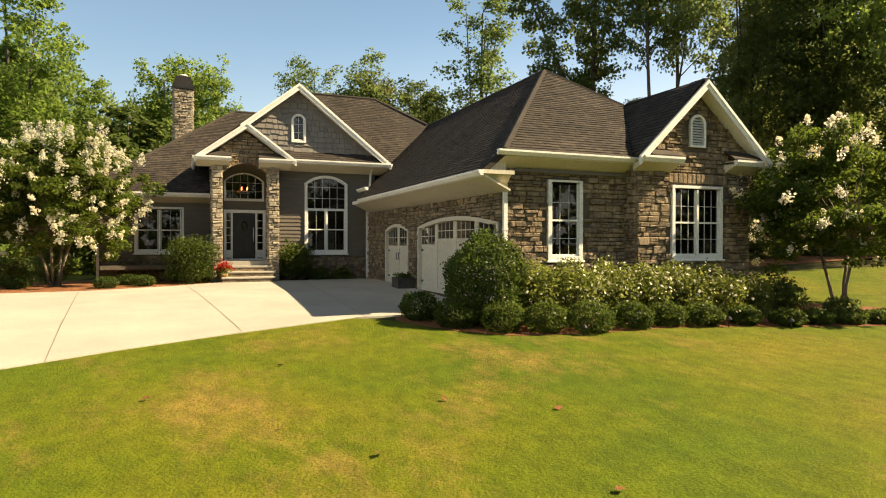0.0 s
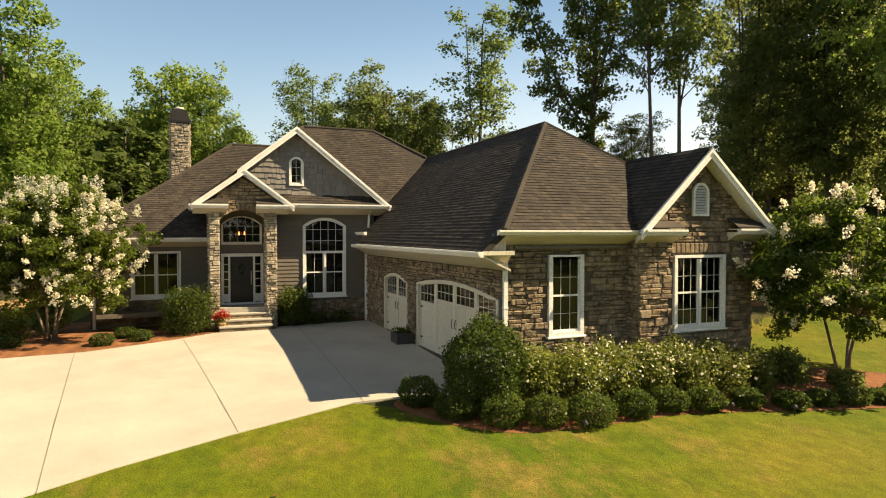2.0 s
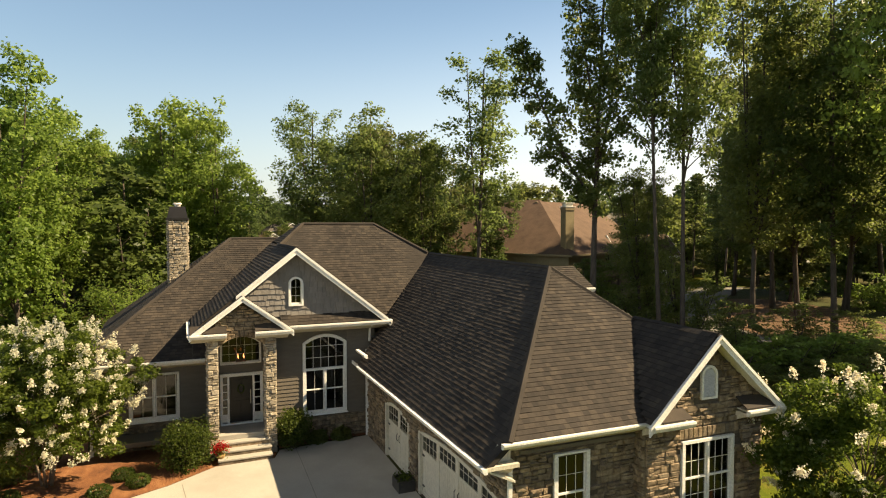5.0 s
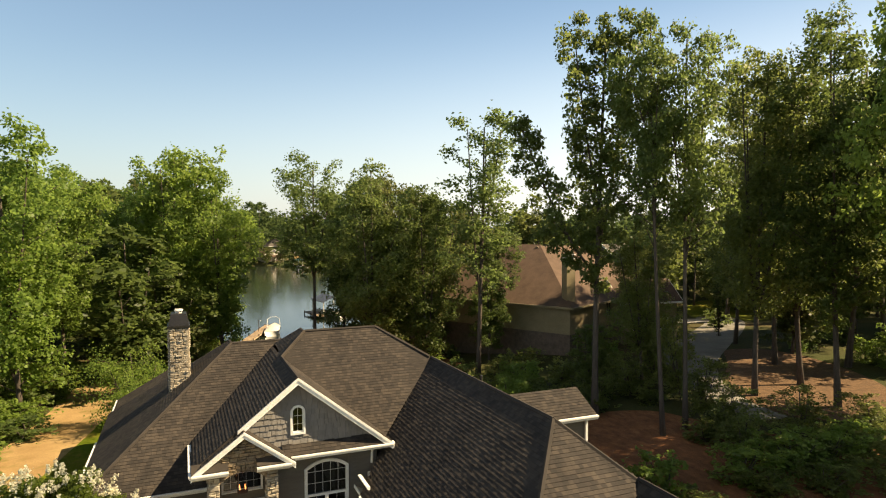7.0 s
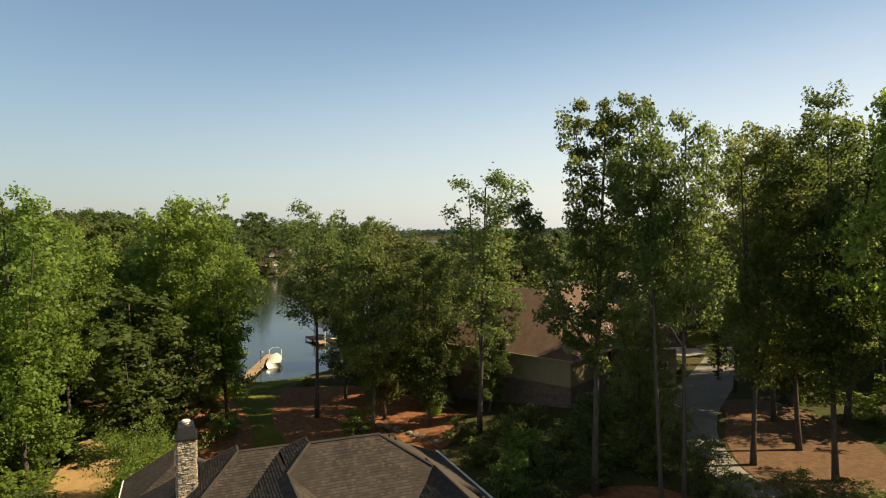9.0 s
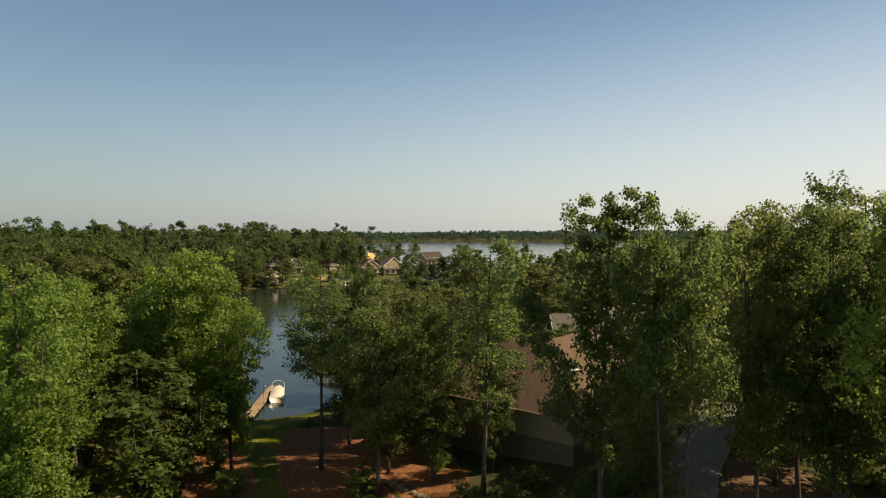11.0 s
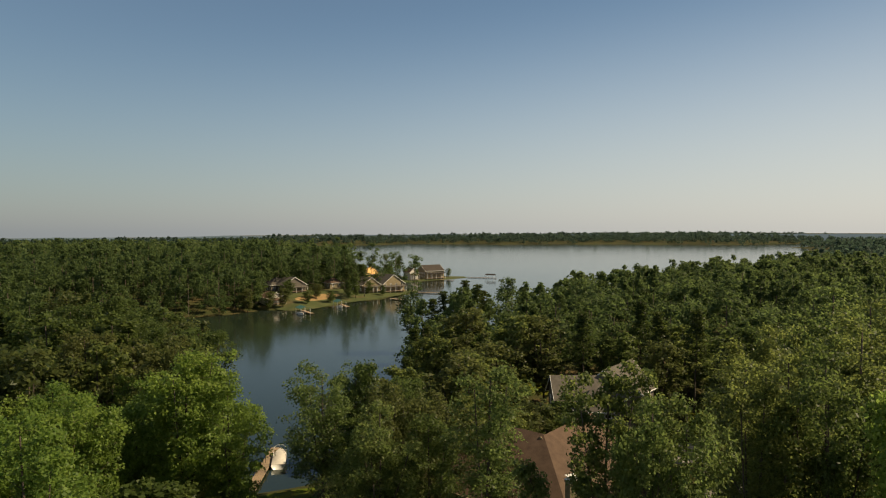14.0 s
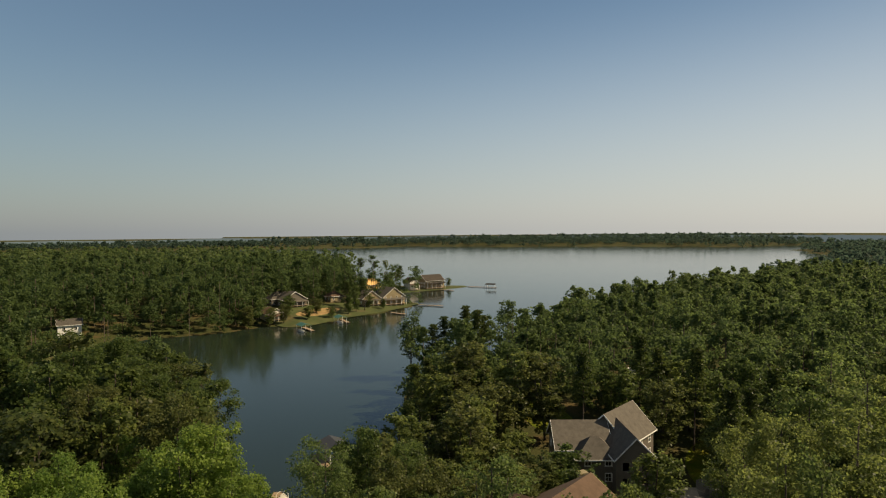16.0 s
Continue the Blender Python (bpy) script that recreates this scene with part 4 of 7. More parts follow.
_t = on_y(32.36)
front_door = part("front_door", bevelled(Solid().box(7.42, 32.42, 0.64, 8.27, 32.48, 2.45), 0.006), "black", house, "black front door with an oval wreath and long pull")
for _lo, _hi in ((0.8, 1.5), (1.62, 2.32)):
    for _a, _b in ((7.5, 7.82), (7.87, 8.19)):
        part("panel", bevelled(Solid().box(_a, 32.405, _lo, _b, 32.43, _hi), 0.01), "black", front_door)
part("pull_handle", Solid().tube([(8.2, 32.42, 1.35), (8.2, 32.36, 1.38), (8.2, 32.36, 1.85), (8.2, 32.42, 1.88)], [0.016] * 4, 8).mesh("pull"), "pale_wall", front_door, "pale metal pull")
part("threshold", Solid().box(7.1, 32.3, 0.6, 8.64, 32.45, 0.66).mesh("threshold"), "white", front_door)
door_trim = part("door_surround", joined([bar(_t, SOUTH, 7.13, 0.6, 7.13, 2.57, 0.1, 0.04, 0.1), bar(_t, SOUTH, 8.61, 0.6, 8.61, 2.57, 0.1, 0.04, 0.1), bar(_t, SOUTH, 7.08, 2.52, 8.66, 2.52, 0.12, 0.045, 0.1), bar(_t, SOUTH, 7.38, 0.6, 7.38, 2.5, 0.07, 0.035, 0.1), bar(_t, SOUTH, 8.31, 0.6, 8.31, 2.5, 0.07, 0.035, 0.1), bar(_t, SOUTH, 7.15, 0.85, 7.36, 0.85, 0.3, 0.01, 0.05), bar(_t, SOUTH, 8.33, 0.85, 8.60, 0.85, 0.3, 0.01, 0.05)]).mesh("surround"), "white", house, "white door surround with sidelights")
for _a, _b in ((7.18, 7.35), (8.345, 8.56)):
    side_light = part("sidelight", poly_mesh("pane", facing([_t(q, z) + Vector((0, 0.06, 0)) for q, z in ((_a, 1.0), (_b, 1.0), (_b, 2.47), (_a, 2.47))], SOUTH), [(0, 1, 2, 3)]), "glass", door_trim)
    part("glazing_grid", joined([bar(_t, SOUTH, _a, 1.0 + 0.29 * k, _b, 1.0 + 0.29 * k, 0.025, 0.0, 0.05) for k in range(1, 5)]).mesh("bars"), "white", side_light, kind="stuff")
window(house, on_y(32.36), SOUTH, 7.09, 8.61, 2.93, 3.70, 0.34, 0.05, rows=(), cols=5, lights=3, label="arched transom window over the door", sill=False)
# wreath and lantern
wreath = thing("door_wreath", "small dark wreath hanging on the front door", "wreath", (7.845, 32.38, 1.95))
part("ring", Solid().tube([(7.845 + 0.11 * math.cos(a), 32.385, 1.95 + 0.16 * math.sin(a)) for a in np.linspace(0, 6.2832, 17)], [0.03] * 17, 6).mesh("ring"), "leaf_dark", wreath)
lantern = thing("porch_lantern", "dark hanging porch lantern with glowing amber candle bulbs", "lantern", (7.8, 31.7, 4.4))
part("rod", Solid().tube([(7.8, 31.7, 4.4), (7.8, 31.7, 3.75)], [0.012, 0.012], 6).mesh("rod"), "dark_metal", lantern)
part("cage", joined([Solid().tube([(7.8 + 0.17 * a, 31.7 + 0.17 * b, 3.2), (7.8 + 0.17 * a, 31.7 + 0.17 * b, 3.62), (7.8, 31.7, 3.76)], [0.01] * 3, 5) for a in (-1, 1) for b in (-1, 1)] + [Solid().box(7.62, 31.52, 3.18, 7.98, 31.88, 3.2)]).mesh("cage"), "dark_metal", lantern)
for _a, _b in ((-0.1, -0.1), (0.1, -0.1), (-0.1, 0.1), (0.1, 0.1)):
    part("bulb", Solid().tube([(7.8 + _a, 31.7 + _b, 3.3), (7.8 + _a, 31.7 + _b, 3.36), (7.8 + _a, 31.7 + _b, 3.44)], [0.014, 0.02, 0.005], 8).mesh("bulb"), "bulb", lantern, "glowing amber bulb")

# rooms behind the windows
part("inner_wall", Solid().box(12.95, 23.2, -0.3, 19.9, 23.35, 3.1).mesh("inner"), "siding", house)
part("inner_wall", Solid().box(16.0, 20.1, -0.3, 16.15, 23.2, 3.1).mesh("inner"), "siding", house)
part("room_ceiling", Solid().box(12.95, 19.7, 3.0, 19.9, 31.5, 3.08).mesh("ceiling"), "siding", house)
part("room_floor", Solid().box(12.95, 19.7, -0.4, 19.9, 31.5, -0.25).mesh("floor"), "siding", house)
part("inner_wall", Solid().box(4.95, 36.2, -0.2, 12.9, 36.35, 5.0).mesh("inner"), "siding", house)
part("room_floor", Solid().box(2.85, 32.0, 0.3, 12.9, 36.3, 0.45).mesh("floor"), "siding", house)
part("room_ceiling", Solid().box(2.85, 33.35, 2.95, 6.6, 36.3, 3.02).mesh("ceiling"), "siding", house)
part("room_ceiling", Solid().box(6.85, 32.62, 4.36, 12.9, 36.3, 4.42).mesh("ceiling"), "siding", house)
part("inner_wall", Solid().box(6.6, 33.4, -0.2, 6.75, 36.2, 4.4).mesh("inner"), "siding", house)
part("inner_wall", Solid().box(12.9, 31.95, -0.2, 13.0, 36.3, 4.4).mesh("inner"), "siding", house)

# ---- roofs ----
WS, SS = 0.846, 0.71          # slopes of the garage roof's west and south sides
EW, EZ = 11.91, 2.96          # its west eave
PX, PY, PZ = 16.60, 24.30, EZ + WS * (16.60 - EW)
SE, SZ = 19.36, 3.45          # its south eave
HX = EW + (SZ - EZ) / WS
valley_y = lambda z: 36.3 - (8.325 - z) / 0.95
VX = EW + (4.5 - EZ) / WS
roof_plane(house, [(EW, SE, EZ), (HX, SE, SZ), (PX, PY, PZ), (PX, valley_y(PZ), PZ), (VX, valley_y(4.5), 4.5), (VX - 0.75, 31.5, 4.5 - 0.75 * WS), (EW, 30.2, EZ)], seed=1, label="dark brown shingled garage roof")
roof_plane(house, [(HX, SE, SZ), (16.35, SE, SZ), (18.24, SE + (5.50 - SZ) / SS, 5.50), (PX + (PZ - 5.5) / WS, SE + (5.5 - SZ) / SS, 5.5), (PX, PY, PZ)], seed=2)
EE = 2 * PX - EW
roof_plane(house, [(EE, 19.9, EZ), (EE, 36, EZ), (PX, 36, PZ), (PX, PY, PZ)], seed=3, shingles=False)
# bay gable: ridge at 5.53 over the bay's middle
roof_plane(house, [(16.12, 18.98, 3.50), (18.24, 18.98, 5.52), (18.24, SE + (5.52 - SZ) / SS, 5.52), (16.30, SE + 0.1, 3.55)], seed=4, thick=0.1)
roof_plane(house, [(18.24, 18.98, 5.52), (20.42, 18.98, 3.58), (20.42, 24, 3.58), (18.24, 24, 5.52)], seed=5, thick=0.1)
rake(house, (16.06, 19.0, 3.46), (18.24, 19.0, 5.54), SOUTH)
rake(house, (18.24, 19.0, 5.54), (20.50, 19.0, 3.53), SOUTH)
part("soffit", Solid().prism([(18.24, 19.0, 5.36), (20.46, 19.0, 3.40), (20.46, BAY, 3.40), (18.24, BAY, 5.36)], (0, 0, 0.03)).mesh("soffit"), "white", house)
part("soffit", Solid().prism([(16.2, 19.0, 3.34), (18.24, 19.0, 5.36), (18.24, BAY, 5.36), (16.2, BAY, 3.34)], (0, 0, 0.03)).mesh("soffit"), "white", house)
# eaves of the garage
fascia(house, (12.30, SE + 0.02, SZ), (16.28, SE + 0.02, SZ), SOUTH, 0.12)
part("soffit", Solid().prism([(12.4, SE, 3.30), (16.3, SE, 3.30), (16.3, GY, 3.07), (12.4, GY, 3.07)], (0, 0, 0.04)).mesh("soffit"), "cream", house)
fascia(house, (16.15, 19.0, 3.47), (17.42, 19.0, 3.47), SOUTH, 0.15)
part("cornice_return", joined([Solid().prism([(16.2, 19.02, 3.38), (16.2, 19.02, 3.32), (16.2, BAY, 3.12), (16.2, BAY, 3.38)], (1.2, 0, 0)), Solid().box(16.25, 19.1, 3.3, 17.35, BAY, 3.44)]).mesh("return"), "cream", house)
fascia(house, (19.2, 19.0, 3.50), (20.5, 19.0, 3.50), SOUTH, 0.15)
part("cornice_return", joined([Solid().prism([(19.23, 19.02, 3.41), (19.23, 19.02, 3.35), (19.23, BAY, 3.15), (19.23, BAY, 3.41)], (1.24, 0, 0)), Solid().prism([(19.23, 18.98, 3.49), (20.47, 18.98, 3.49), (20.47, BAY, 3.5), (19.23, BAY, 3.5)], (0, 0, -0.03))]).mesh("return"), "cream", house)
part("return_roof", Solid().prism([(16.45, 18.98, 3.5), (17.4, 18.98, 3.5), (17.4, BAY, 3.70), (16.55, BAY, 3.70)], (0, 0, 0.03)).mesh("return"), "shingle", house)
part("return_roof", Solid().prism([(19.2, 18.98, 3.53), (20.5, 18.98, 3.53), (20.5, BAY, 3.8), (19.2, BAY, 3.8)], (0, 0, 0.03)).mesh("return"), "shingle", house)
fascia(house, (EW + 0.03, 19.33, EZ), (EW + 0.03, 30.1, EZ), WEST, 0.13)
part("soffit", Solid().prism([(EW + 0.05, 19.42, 2.84), (GX, 19.42, 2.50), (GX, 31.3, 2.50), (EW + 0.05, 31.3, 2.84)], (0, 0, 0.05)).mesh("soffit"), "cream", house)
part("fascia_board", Solid().box(EW + 0.03, 19.42, 2.82, EW + 0.07, 31.3, 2.94).mesh("fascia"), "white", house)
# boxed corner where the lower west eave meets the south wall
part("cornice_return", joined([Solid().box(EW + 0.02, 19.34, 2.88, 12.74, 19.46, 2.97), Solid().prism([(EW + 0.04, 19.44, 2.89), (12.72, 19.44, 2.89), (12.72, GY - 0.02, 2.55), (EW + 0.75, GY - 0.02, 2.55)], (0, 0, 0.05)), Solid().box(EW + 0.1, 19.46, 2.93, 12.72, GY - 0.02, 2.96)]).mesh("return"), "cream", house)
part("eave_infill", Solid().prism([(EW + 0.12, 19.62, 2.96), (12.66, 19.62, 2.96), (12.66, 19.62, 3.36), (12.36, 19.62, 3.36)], (0, 0.05, 0)).mesh("infill"), "cream", house)
for _px, _py, _z0, _z1 in ((12.72, 19.76, -0.5, 2.7), (12.60, 31.45, -0.2, 3.3)):
    part("downspout", joined([Solid().box(_px - 0.05, _py - 0.04, _z0, _px + 0.05, _py + 0.04, _z1)] + [Solid().box(_px - 0.058, _py - 0.048, z, _px + 0.058, _py + 0.045, z + 0.04) for z in np.arange(_z0 + 0.3, _z1, 0.9)]).mesh("downspout"), "white", house)
part("downspout", Solid().tube([(12.75, 31.2, 4.3), (12.75, 31.5, 4.1), (12.75, 31.6, 3.6)], [0.05] * 3, 6).mesh("downspout"), "white", house)
fascia(house, (12.15, 29.7, 3.42), (12.15, 31.0, 3.42), WEST, 0.12)

# main roof: front gable, front planes either side, west hip
def lz(y):
    return 3.2 + 0.75 * (y - 32.6)


def rz(y):
    return 8.325 + 0.95 * (y - 36.3)


roof_plane(house, [(9.77, 30.98, 7.40), (13.42, 30.98, 4.52), (13.42, 32.32, 4.52), (9.77, 35.36, 7.40)], seed=6, label="shingled slope of the front gable")
roof_plane(house, [(6.12, 30.98, 4.52), (9.77, 30.98, 7.40), (9.77, 38.2, 7.40), (6.12, 34.36, 4.52)], seed=7)
roof_plane(house, [(13.55, 32.2, 4.43), (PX - 0.02, valley_y(PZ) - 0.05, PZ), (14.3, 36.3, rz(36.3)), (10.95, 36.3, rz(36.3)), (9.77, 35.3, 7.375)], seed=8, label="shingled main roof")
roof_plane(house, [(14.3, 36.3, rz(36.3)), (PX, valley_y(PZ), PZ), (19.0, 34.4, 4.8), (20.4, 40, 3.75), (16, 40, 7.0)], seed=9, shingles=False)
roof_plane(house, [(2.1, 32.6, 3.2), (6.14, 32.6, 3.2), (6.14, 34.34, lz(34.34)), (9.6, 38.03, lz(38.03)), (10.2, 38.5, lz(38.5)), (7.93, 38.5, lz(38.5))], seed=10, label="shingled west front slope")
roof_plane(house, [(2.1, 32.6, 3.2), (7.93, 38.5, lz(38.5)), (7.93, 39.5, lz(38.5)), (2.1, 45.0, 3.2)], seed=11)
roof_plane(house, [(9.77, 35.3, 7.38), (10.95, 36.3, rz(36.3)), (10.95, 37.3, rz(36.3)), (9.9, 38.4, 7.5)], seed=12)
roof_plane(house, [(7.93, 38.52, lz(38.5)), (10.4, 38.52, lz(38.5)), (20.4, 45.0, 3.2), (2.1, 45.0, 3.2)], seed=13, shingles=False)
roof_plane(house, [(10.95, 36.35, rz(36.3)), (14.3, 36.35, rz(36.3)), (20.4, 45.0, 3.2), (10.4, 45.0, 3.2)], seed=13, shingles=False)
roof_plane(house, [(6.145, 32.6, 3.2), (6.64, 32.6, 3.2), (6.64, 34.4, lz(34.4)), (6.145, 34.4, lz(34.4))], seed=20)
roof_plane(house, [(14.35, 36.42, 8.2), (21.1, 36.8, 3.42), (21.1, 45.6, 3.42)], seed=22, shingles=False)
fascia(house, (21.12, 36.8, 3.44), (21.12, 46.0, 3.44), (1, 0, 0), 0.16)
# ridge caps
for _a, _b in (((PX, PY, PZ), (HX, SE, SZ)), ((PX, PY, PZ), (PX, 34.8, PZ)), ((2.1, 32.6, 3.2), (7.93, 38.5, lz(38.5))), ((7.93, 38.5, lz(38.5)), (10.3, 38.5, lz(38.5))), ((10.95, 36.3, rz(36.3)), (14.3, 36.3, rz(36.3))), ((14.3, 36.3, rz(36.3)), (16.5, 34.8, PZ + 0.05)), ((9.77, 30.98, 7.40), (9.77, 35.3, 7.40)), ((9.77, 35.3, 7.40), (10.95, 36.3, rz(36.3))), ((18.24, 18.98, 5.52), (18.24, 22.2, 5.52)), ((PX, PY, PZ), (20.4, SE, SZ))):
    part("ridge_cap", Solid().tube([Vector(_a) + Vector((0, 0, -0.02)), Vector(_b) + Vector((0, 0, -0.02))], [0.09, 0.09], 6).mesh("cap"), "shingle", house)
# pent roof and gutter under the front gable
roof_plane(house, [(9.2, 30.98, 4.52), (13.35, 30.98, 4.52), (13.2, GW, 4.86), (9.2, GW, 4.86)], seed=14, thick=0.06)
fascia(house, (9.35, 31.0, 4.50), (13.45, 31.0, 4.50), SOUTH, 0.15)
part("soffit", Solid().prism([(9.0, 31.0, 4.36), (13.4, 31.0, 4.36), (13.4, FY, 4.10), (9.0, FY, 4.10)], (0, 0, 0.05)).mesh("soffit"), "cream", house)
rake(house, (9.77, 31.0, 7.43), (13.5, 31.0, 4.47), SOUTH, 0.26)
rake(house, (9.77, 31.0, 7.43), (7.6, 31.0, 5.70), SOUTH, 0.26)
part("soffit", Solid().prism([(9.77, 31.0, 7.24), (13.3, 31.0, 4.45), (13.3, GW, 4.45), (9.77, GW, 7.24)], (0, 0, 0.03)).mesh("soffit"), "white", house)
part("soffit", Solid().prism([(6.3, 31.0, 4.45), (9.77, 31.0, 7.24), (9.77, GW, 7.24), (6.3, GW, 4.45)], (0, 0, 0.03)).mesh("soffit"), "white", house)
fascia(house, (13.42, 31.0, 4.50), (13.42, 31.25, 4.50), (1, 0, 0), 0.15)
# porch gable roof
roof_plane(house, [(6.02, 30.62, 4.40), (7.80, 30.62, 5.70), (7.80, 33.2, 5.70), (6.02, 33.2, 4.40)], seed=15, thick=0.08)
roof_plane(house, [(7.80, 30.62, 5.70), (9.58, 30.62, 4.40), (9.58, 31.8, 4.40), (7.80, 32.6, 5.70)], seed=16, thick=0.08)
rake(house, (6.0, 30.64, 4.40), (7.80, 30.64, 5.73), SOUTH, 0.22)
rake(house, (7.80, 30.64, 5.73), (9.6, 30.64, 4.40), SOUTH, 0.22)
for _a, _b in ((6.02, 7.25), (8.22, 9.45)):
    fascia(house, (_a, 30.62, 4.42), (_b, 30.62, 4.42), SOUTH, 0.15)
    part("cornice_return", joined([Solid().prism([(_a + 0.03, 30.64, 4.32), (_a + 0.03, 30.64, 4.26), (_a + 0.03, 30.98, 4.08), (_a + 0.03, 30.98, 4.32)], (_b - _a - 0.06, 0, 0))]).mesh("return"), "cream", house)
    part("return_roof", Solid().prism([(_a, 30.6, 4.44), (_b, 30.6, 4.44), (_b, 30.95, 4.66), (_a, 30.95, 4.66)], (0, 0, 0.03)).mesh("return"), "shingle", house)
fascia(house, (6.06, 30.62, 4.42), (6.06, 34.1, 4.42), WEST, 0.16)
part("soffit", Solid().prism([(6.05, 30.66, 4.22), (7.80, 30.66, 5.50), (7.80, 30.95, 5.50), (6.05, 30.95, 4.22)], (0, 0, 0.03)).mesh("soffit"), "white", house)
part("soffit", Solid().prism([(7.8, 30.66, 5.50), (9.55, 30.66, 4.22), (9.55, 30.95, 4.22), (7.8, 30.95, 5.50)], (0, 0, 0.03)).mesh("soffit"), "white", house)
# west part eaves
fascia(house, (2.1, 32.63, 3.2), (6.6, 32.63, 3.2), SOUTH, 0.16)
part("soffit", Solid().prism([(2.15, 32.62, 3.05), (6.62, 32.62, 3.05), (6.62, LY, 2.84), (2.15, LY, 2.84)], (0, 0, 0.04)).mesh("soffit"), "cream", house)
fascia(house, (2.13, 32.6, 3.2), (2.13, 40.0, 3.2), WEST, 0.16)
part("downspout", Solid().box(2.62, LY - 0.12, -0.2, 2.72, LY - 0.03, 2.95).mesh("downspout"), "white", house)
# rear west wing
roof_plane(house, [(1.9, 46.0, 2.2), (4.9, 48.8, 3.9), (4.9, 52.0, 3.9), (1.9, 52.0, 2.2)], seed=17)
roof_plane(house, [(1.9, 46.0, 2.2), (7.9, 46.0, 2.2), (4.9, 48.8, 3.9)], seed=21)
roof_plane(house, [(7.9, 46.0, 2.2), (7.9, 52.0, 2.2), (4.9, 52.0, 3.9), (4.9, 48.8, 3.9)], seed=23, shingles=False)
fascia(house, (1.93, 46.0, 2.2), (1.93, 52.0, 2.2), WEST, 0.16)
part("wall", wall_mesh(on_x(2.4), (0.2, 0, 0), 44.2, 51.6, -2.5, [(44.2, 2.2), (51.6, 2.2)], []), "siding", house)
part("wall", wall_mesh(on_x(7.4), (-0.2, 0, 0), 44.2, 51.6, -2.5, [(44.2, 2.2), (51.6, 2.2)], []), "siding", house)
part("wall", wall_mesh(on_y(51.6), (0, 0.2, 0), 2.4, 7.4, -2.5, [(2.4, 2.2), (4.9, 3.8), (7.4, 2.2)], []), "siding", house)
# upper wing on the east side
roof_plane(house, [(17.0, 27.0, 5.92), (20.25, 27.0, 5.92), (20.3, 28.4, 6.62), (16.9, 28.4, 6.62)], seed=18)
roof_plane(house, [(16.9, 28.4, 6.62), (20.3, 28.4, 6.62), (20.25, 30.0, 5.92), (17.0, 30.0, 5.92)], seed=19, shingles=False)
fascia(house, (17.6, 27.02, 5.90), (20.28, 27.02, 5.90), SOUTH, 0.16)
part("wall", wall_mesh(on_y(27.3), (0, 0.2, 0), 17.2, 20.0, 2.8, [(17.2, 5.85), (20.0, 5.85)], []), "siding", house)
part("wall", wall_mesh(on_x(20.0), (-0.2, 0, 0), 27.5, 29.8, 2.8, [(27.5, 5.85), (28.6, 6.5), (29.8, 5.85)], []), "siding", house)
part("downspout", Solid().box(19.9, 27.2, 2.9, 20.0, 27.28, 5.8).mesh("downspout"), "white", house)
# chimney
chimney = part("chimney", Solid().box(5.25, 38.4, 2.5, 6.03, 39.6, 8.5).mesh("chimney"), "mortar", house, "fieldstone chimney with a dark metal cap")
hood = part("cap", joined([Solid().box(5.15, 38.3, 8.5, 6.13, 39.7, 8.6), Solid().add([(5.2, 38.35, 8.6), (6.08, 38.35, 8.6), (6.08, 39.65, 8.6), (5.2, 39.65, 8.6), (5.31, 38.5, 9.12), (5.97, 38.5, 9.12), (5.97, 39.5, 9.12), (5.31, 39.5, 9.12)], [(3, 2, 1, 0), (4, 5, 6, 7), (0, 1, 5, 4), (1, 2, 6, 5), (2, 3, 7, 6), (3, 0, 4, 7)])]).mesh("cap"), "black", chimney, "black sheet-metal chimney hood")
part("flue", Solid().tube([(5.64, 39, 9.1), (5.64, 39, 9.22), (5.64, 39, 9.23), (5.64, 39, 9.3)], [0.15, 0.15, 0.21, 0.17], 12).mesh("flue"), "pale_wall", hood, "pale round flue cap")
for _x, _y, _z in ((15.4, 38.1, 7.3), (15.9, 38.6, 6.9), (17.3, 30.9, 6.5)):
    part("vent_pipe", Solid().tube([(_x, _y, _z - 0.5), (_x, _y, _z + 0.35)], [0.06, 0.06], 8).mesh("pipe"), "dark_metal", house)

# stones: the nearest wall piece by piece, the rest joined
_n = lay_stones(on_y(BAY), (1, 0, 0), SOUTH, 16.30, 20.16, 0.2, 3.3, free(rwin[:1], lambda u, z, a, b: 17.3 < u < 19.3 and 2.86 < z < 3.12), 11, bay_wall, True, 1.12)
_gab = interp_line(bay_top)
lay_stones(on_y(BAY), (1, 0, 0), SOUTH, 16.30, 20.16, 3.3, 5.2, free([(17.98, 18.54, 3.83, 4.5, 0.25)], lambda u, z, a, b: z + b * 0.5 > _gab(u) - 0.05), 12, bay_wall)
lay_stones(on_y(BAY), (1, 0, 0), SOUTH, 16.30, 20.16, -0.6, 0.2, free([]), 13, bay_wall)
for _u in np.arange(17.33, 19.2, 0.155):
    part("lintel_stone", bevelled(Solid().box(_u, BAY - 0.05, 2.87, _u + 0.14, BAY, 3.12), 0.012), "stone", bay_wall)
lay_stones(on_y(GY), (1, 0, 0), SOUTH, GX, 16.30, -0.4, 3.11, free(mwin), 14, south_wall)
lay_stones(on_x(GX), (0, -1, 0), WEST, GY, 31.6, -0.2, 2.50, free(DOORS), 15, garage_wall)
lay_stones(on_x(16.30), (0, -1, 0), WEST, BAY, GY, -0.4, 3.2, free([]), 16, bay_wall)
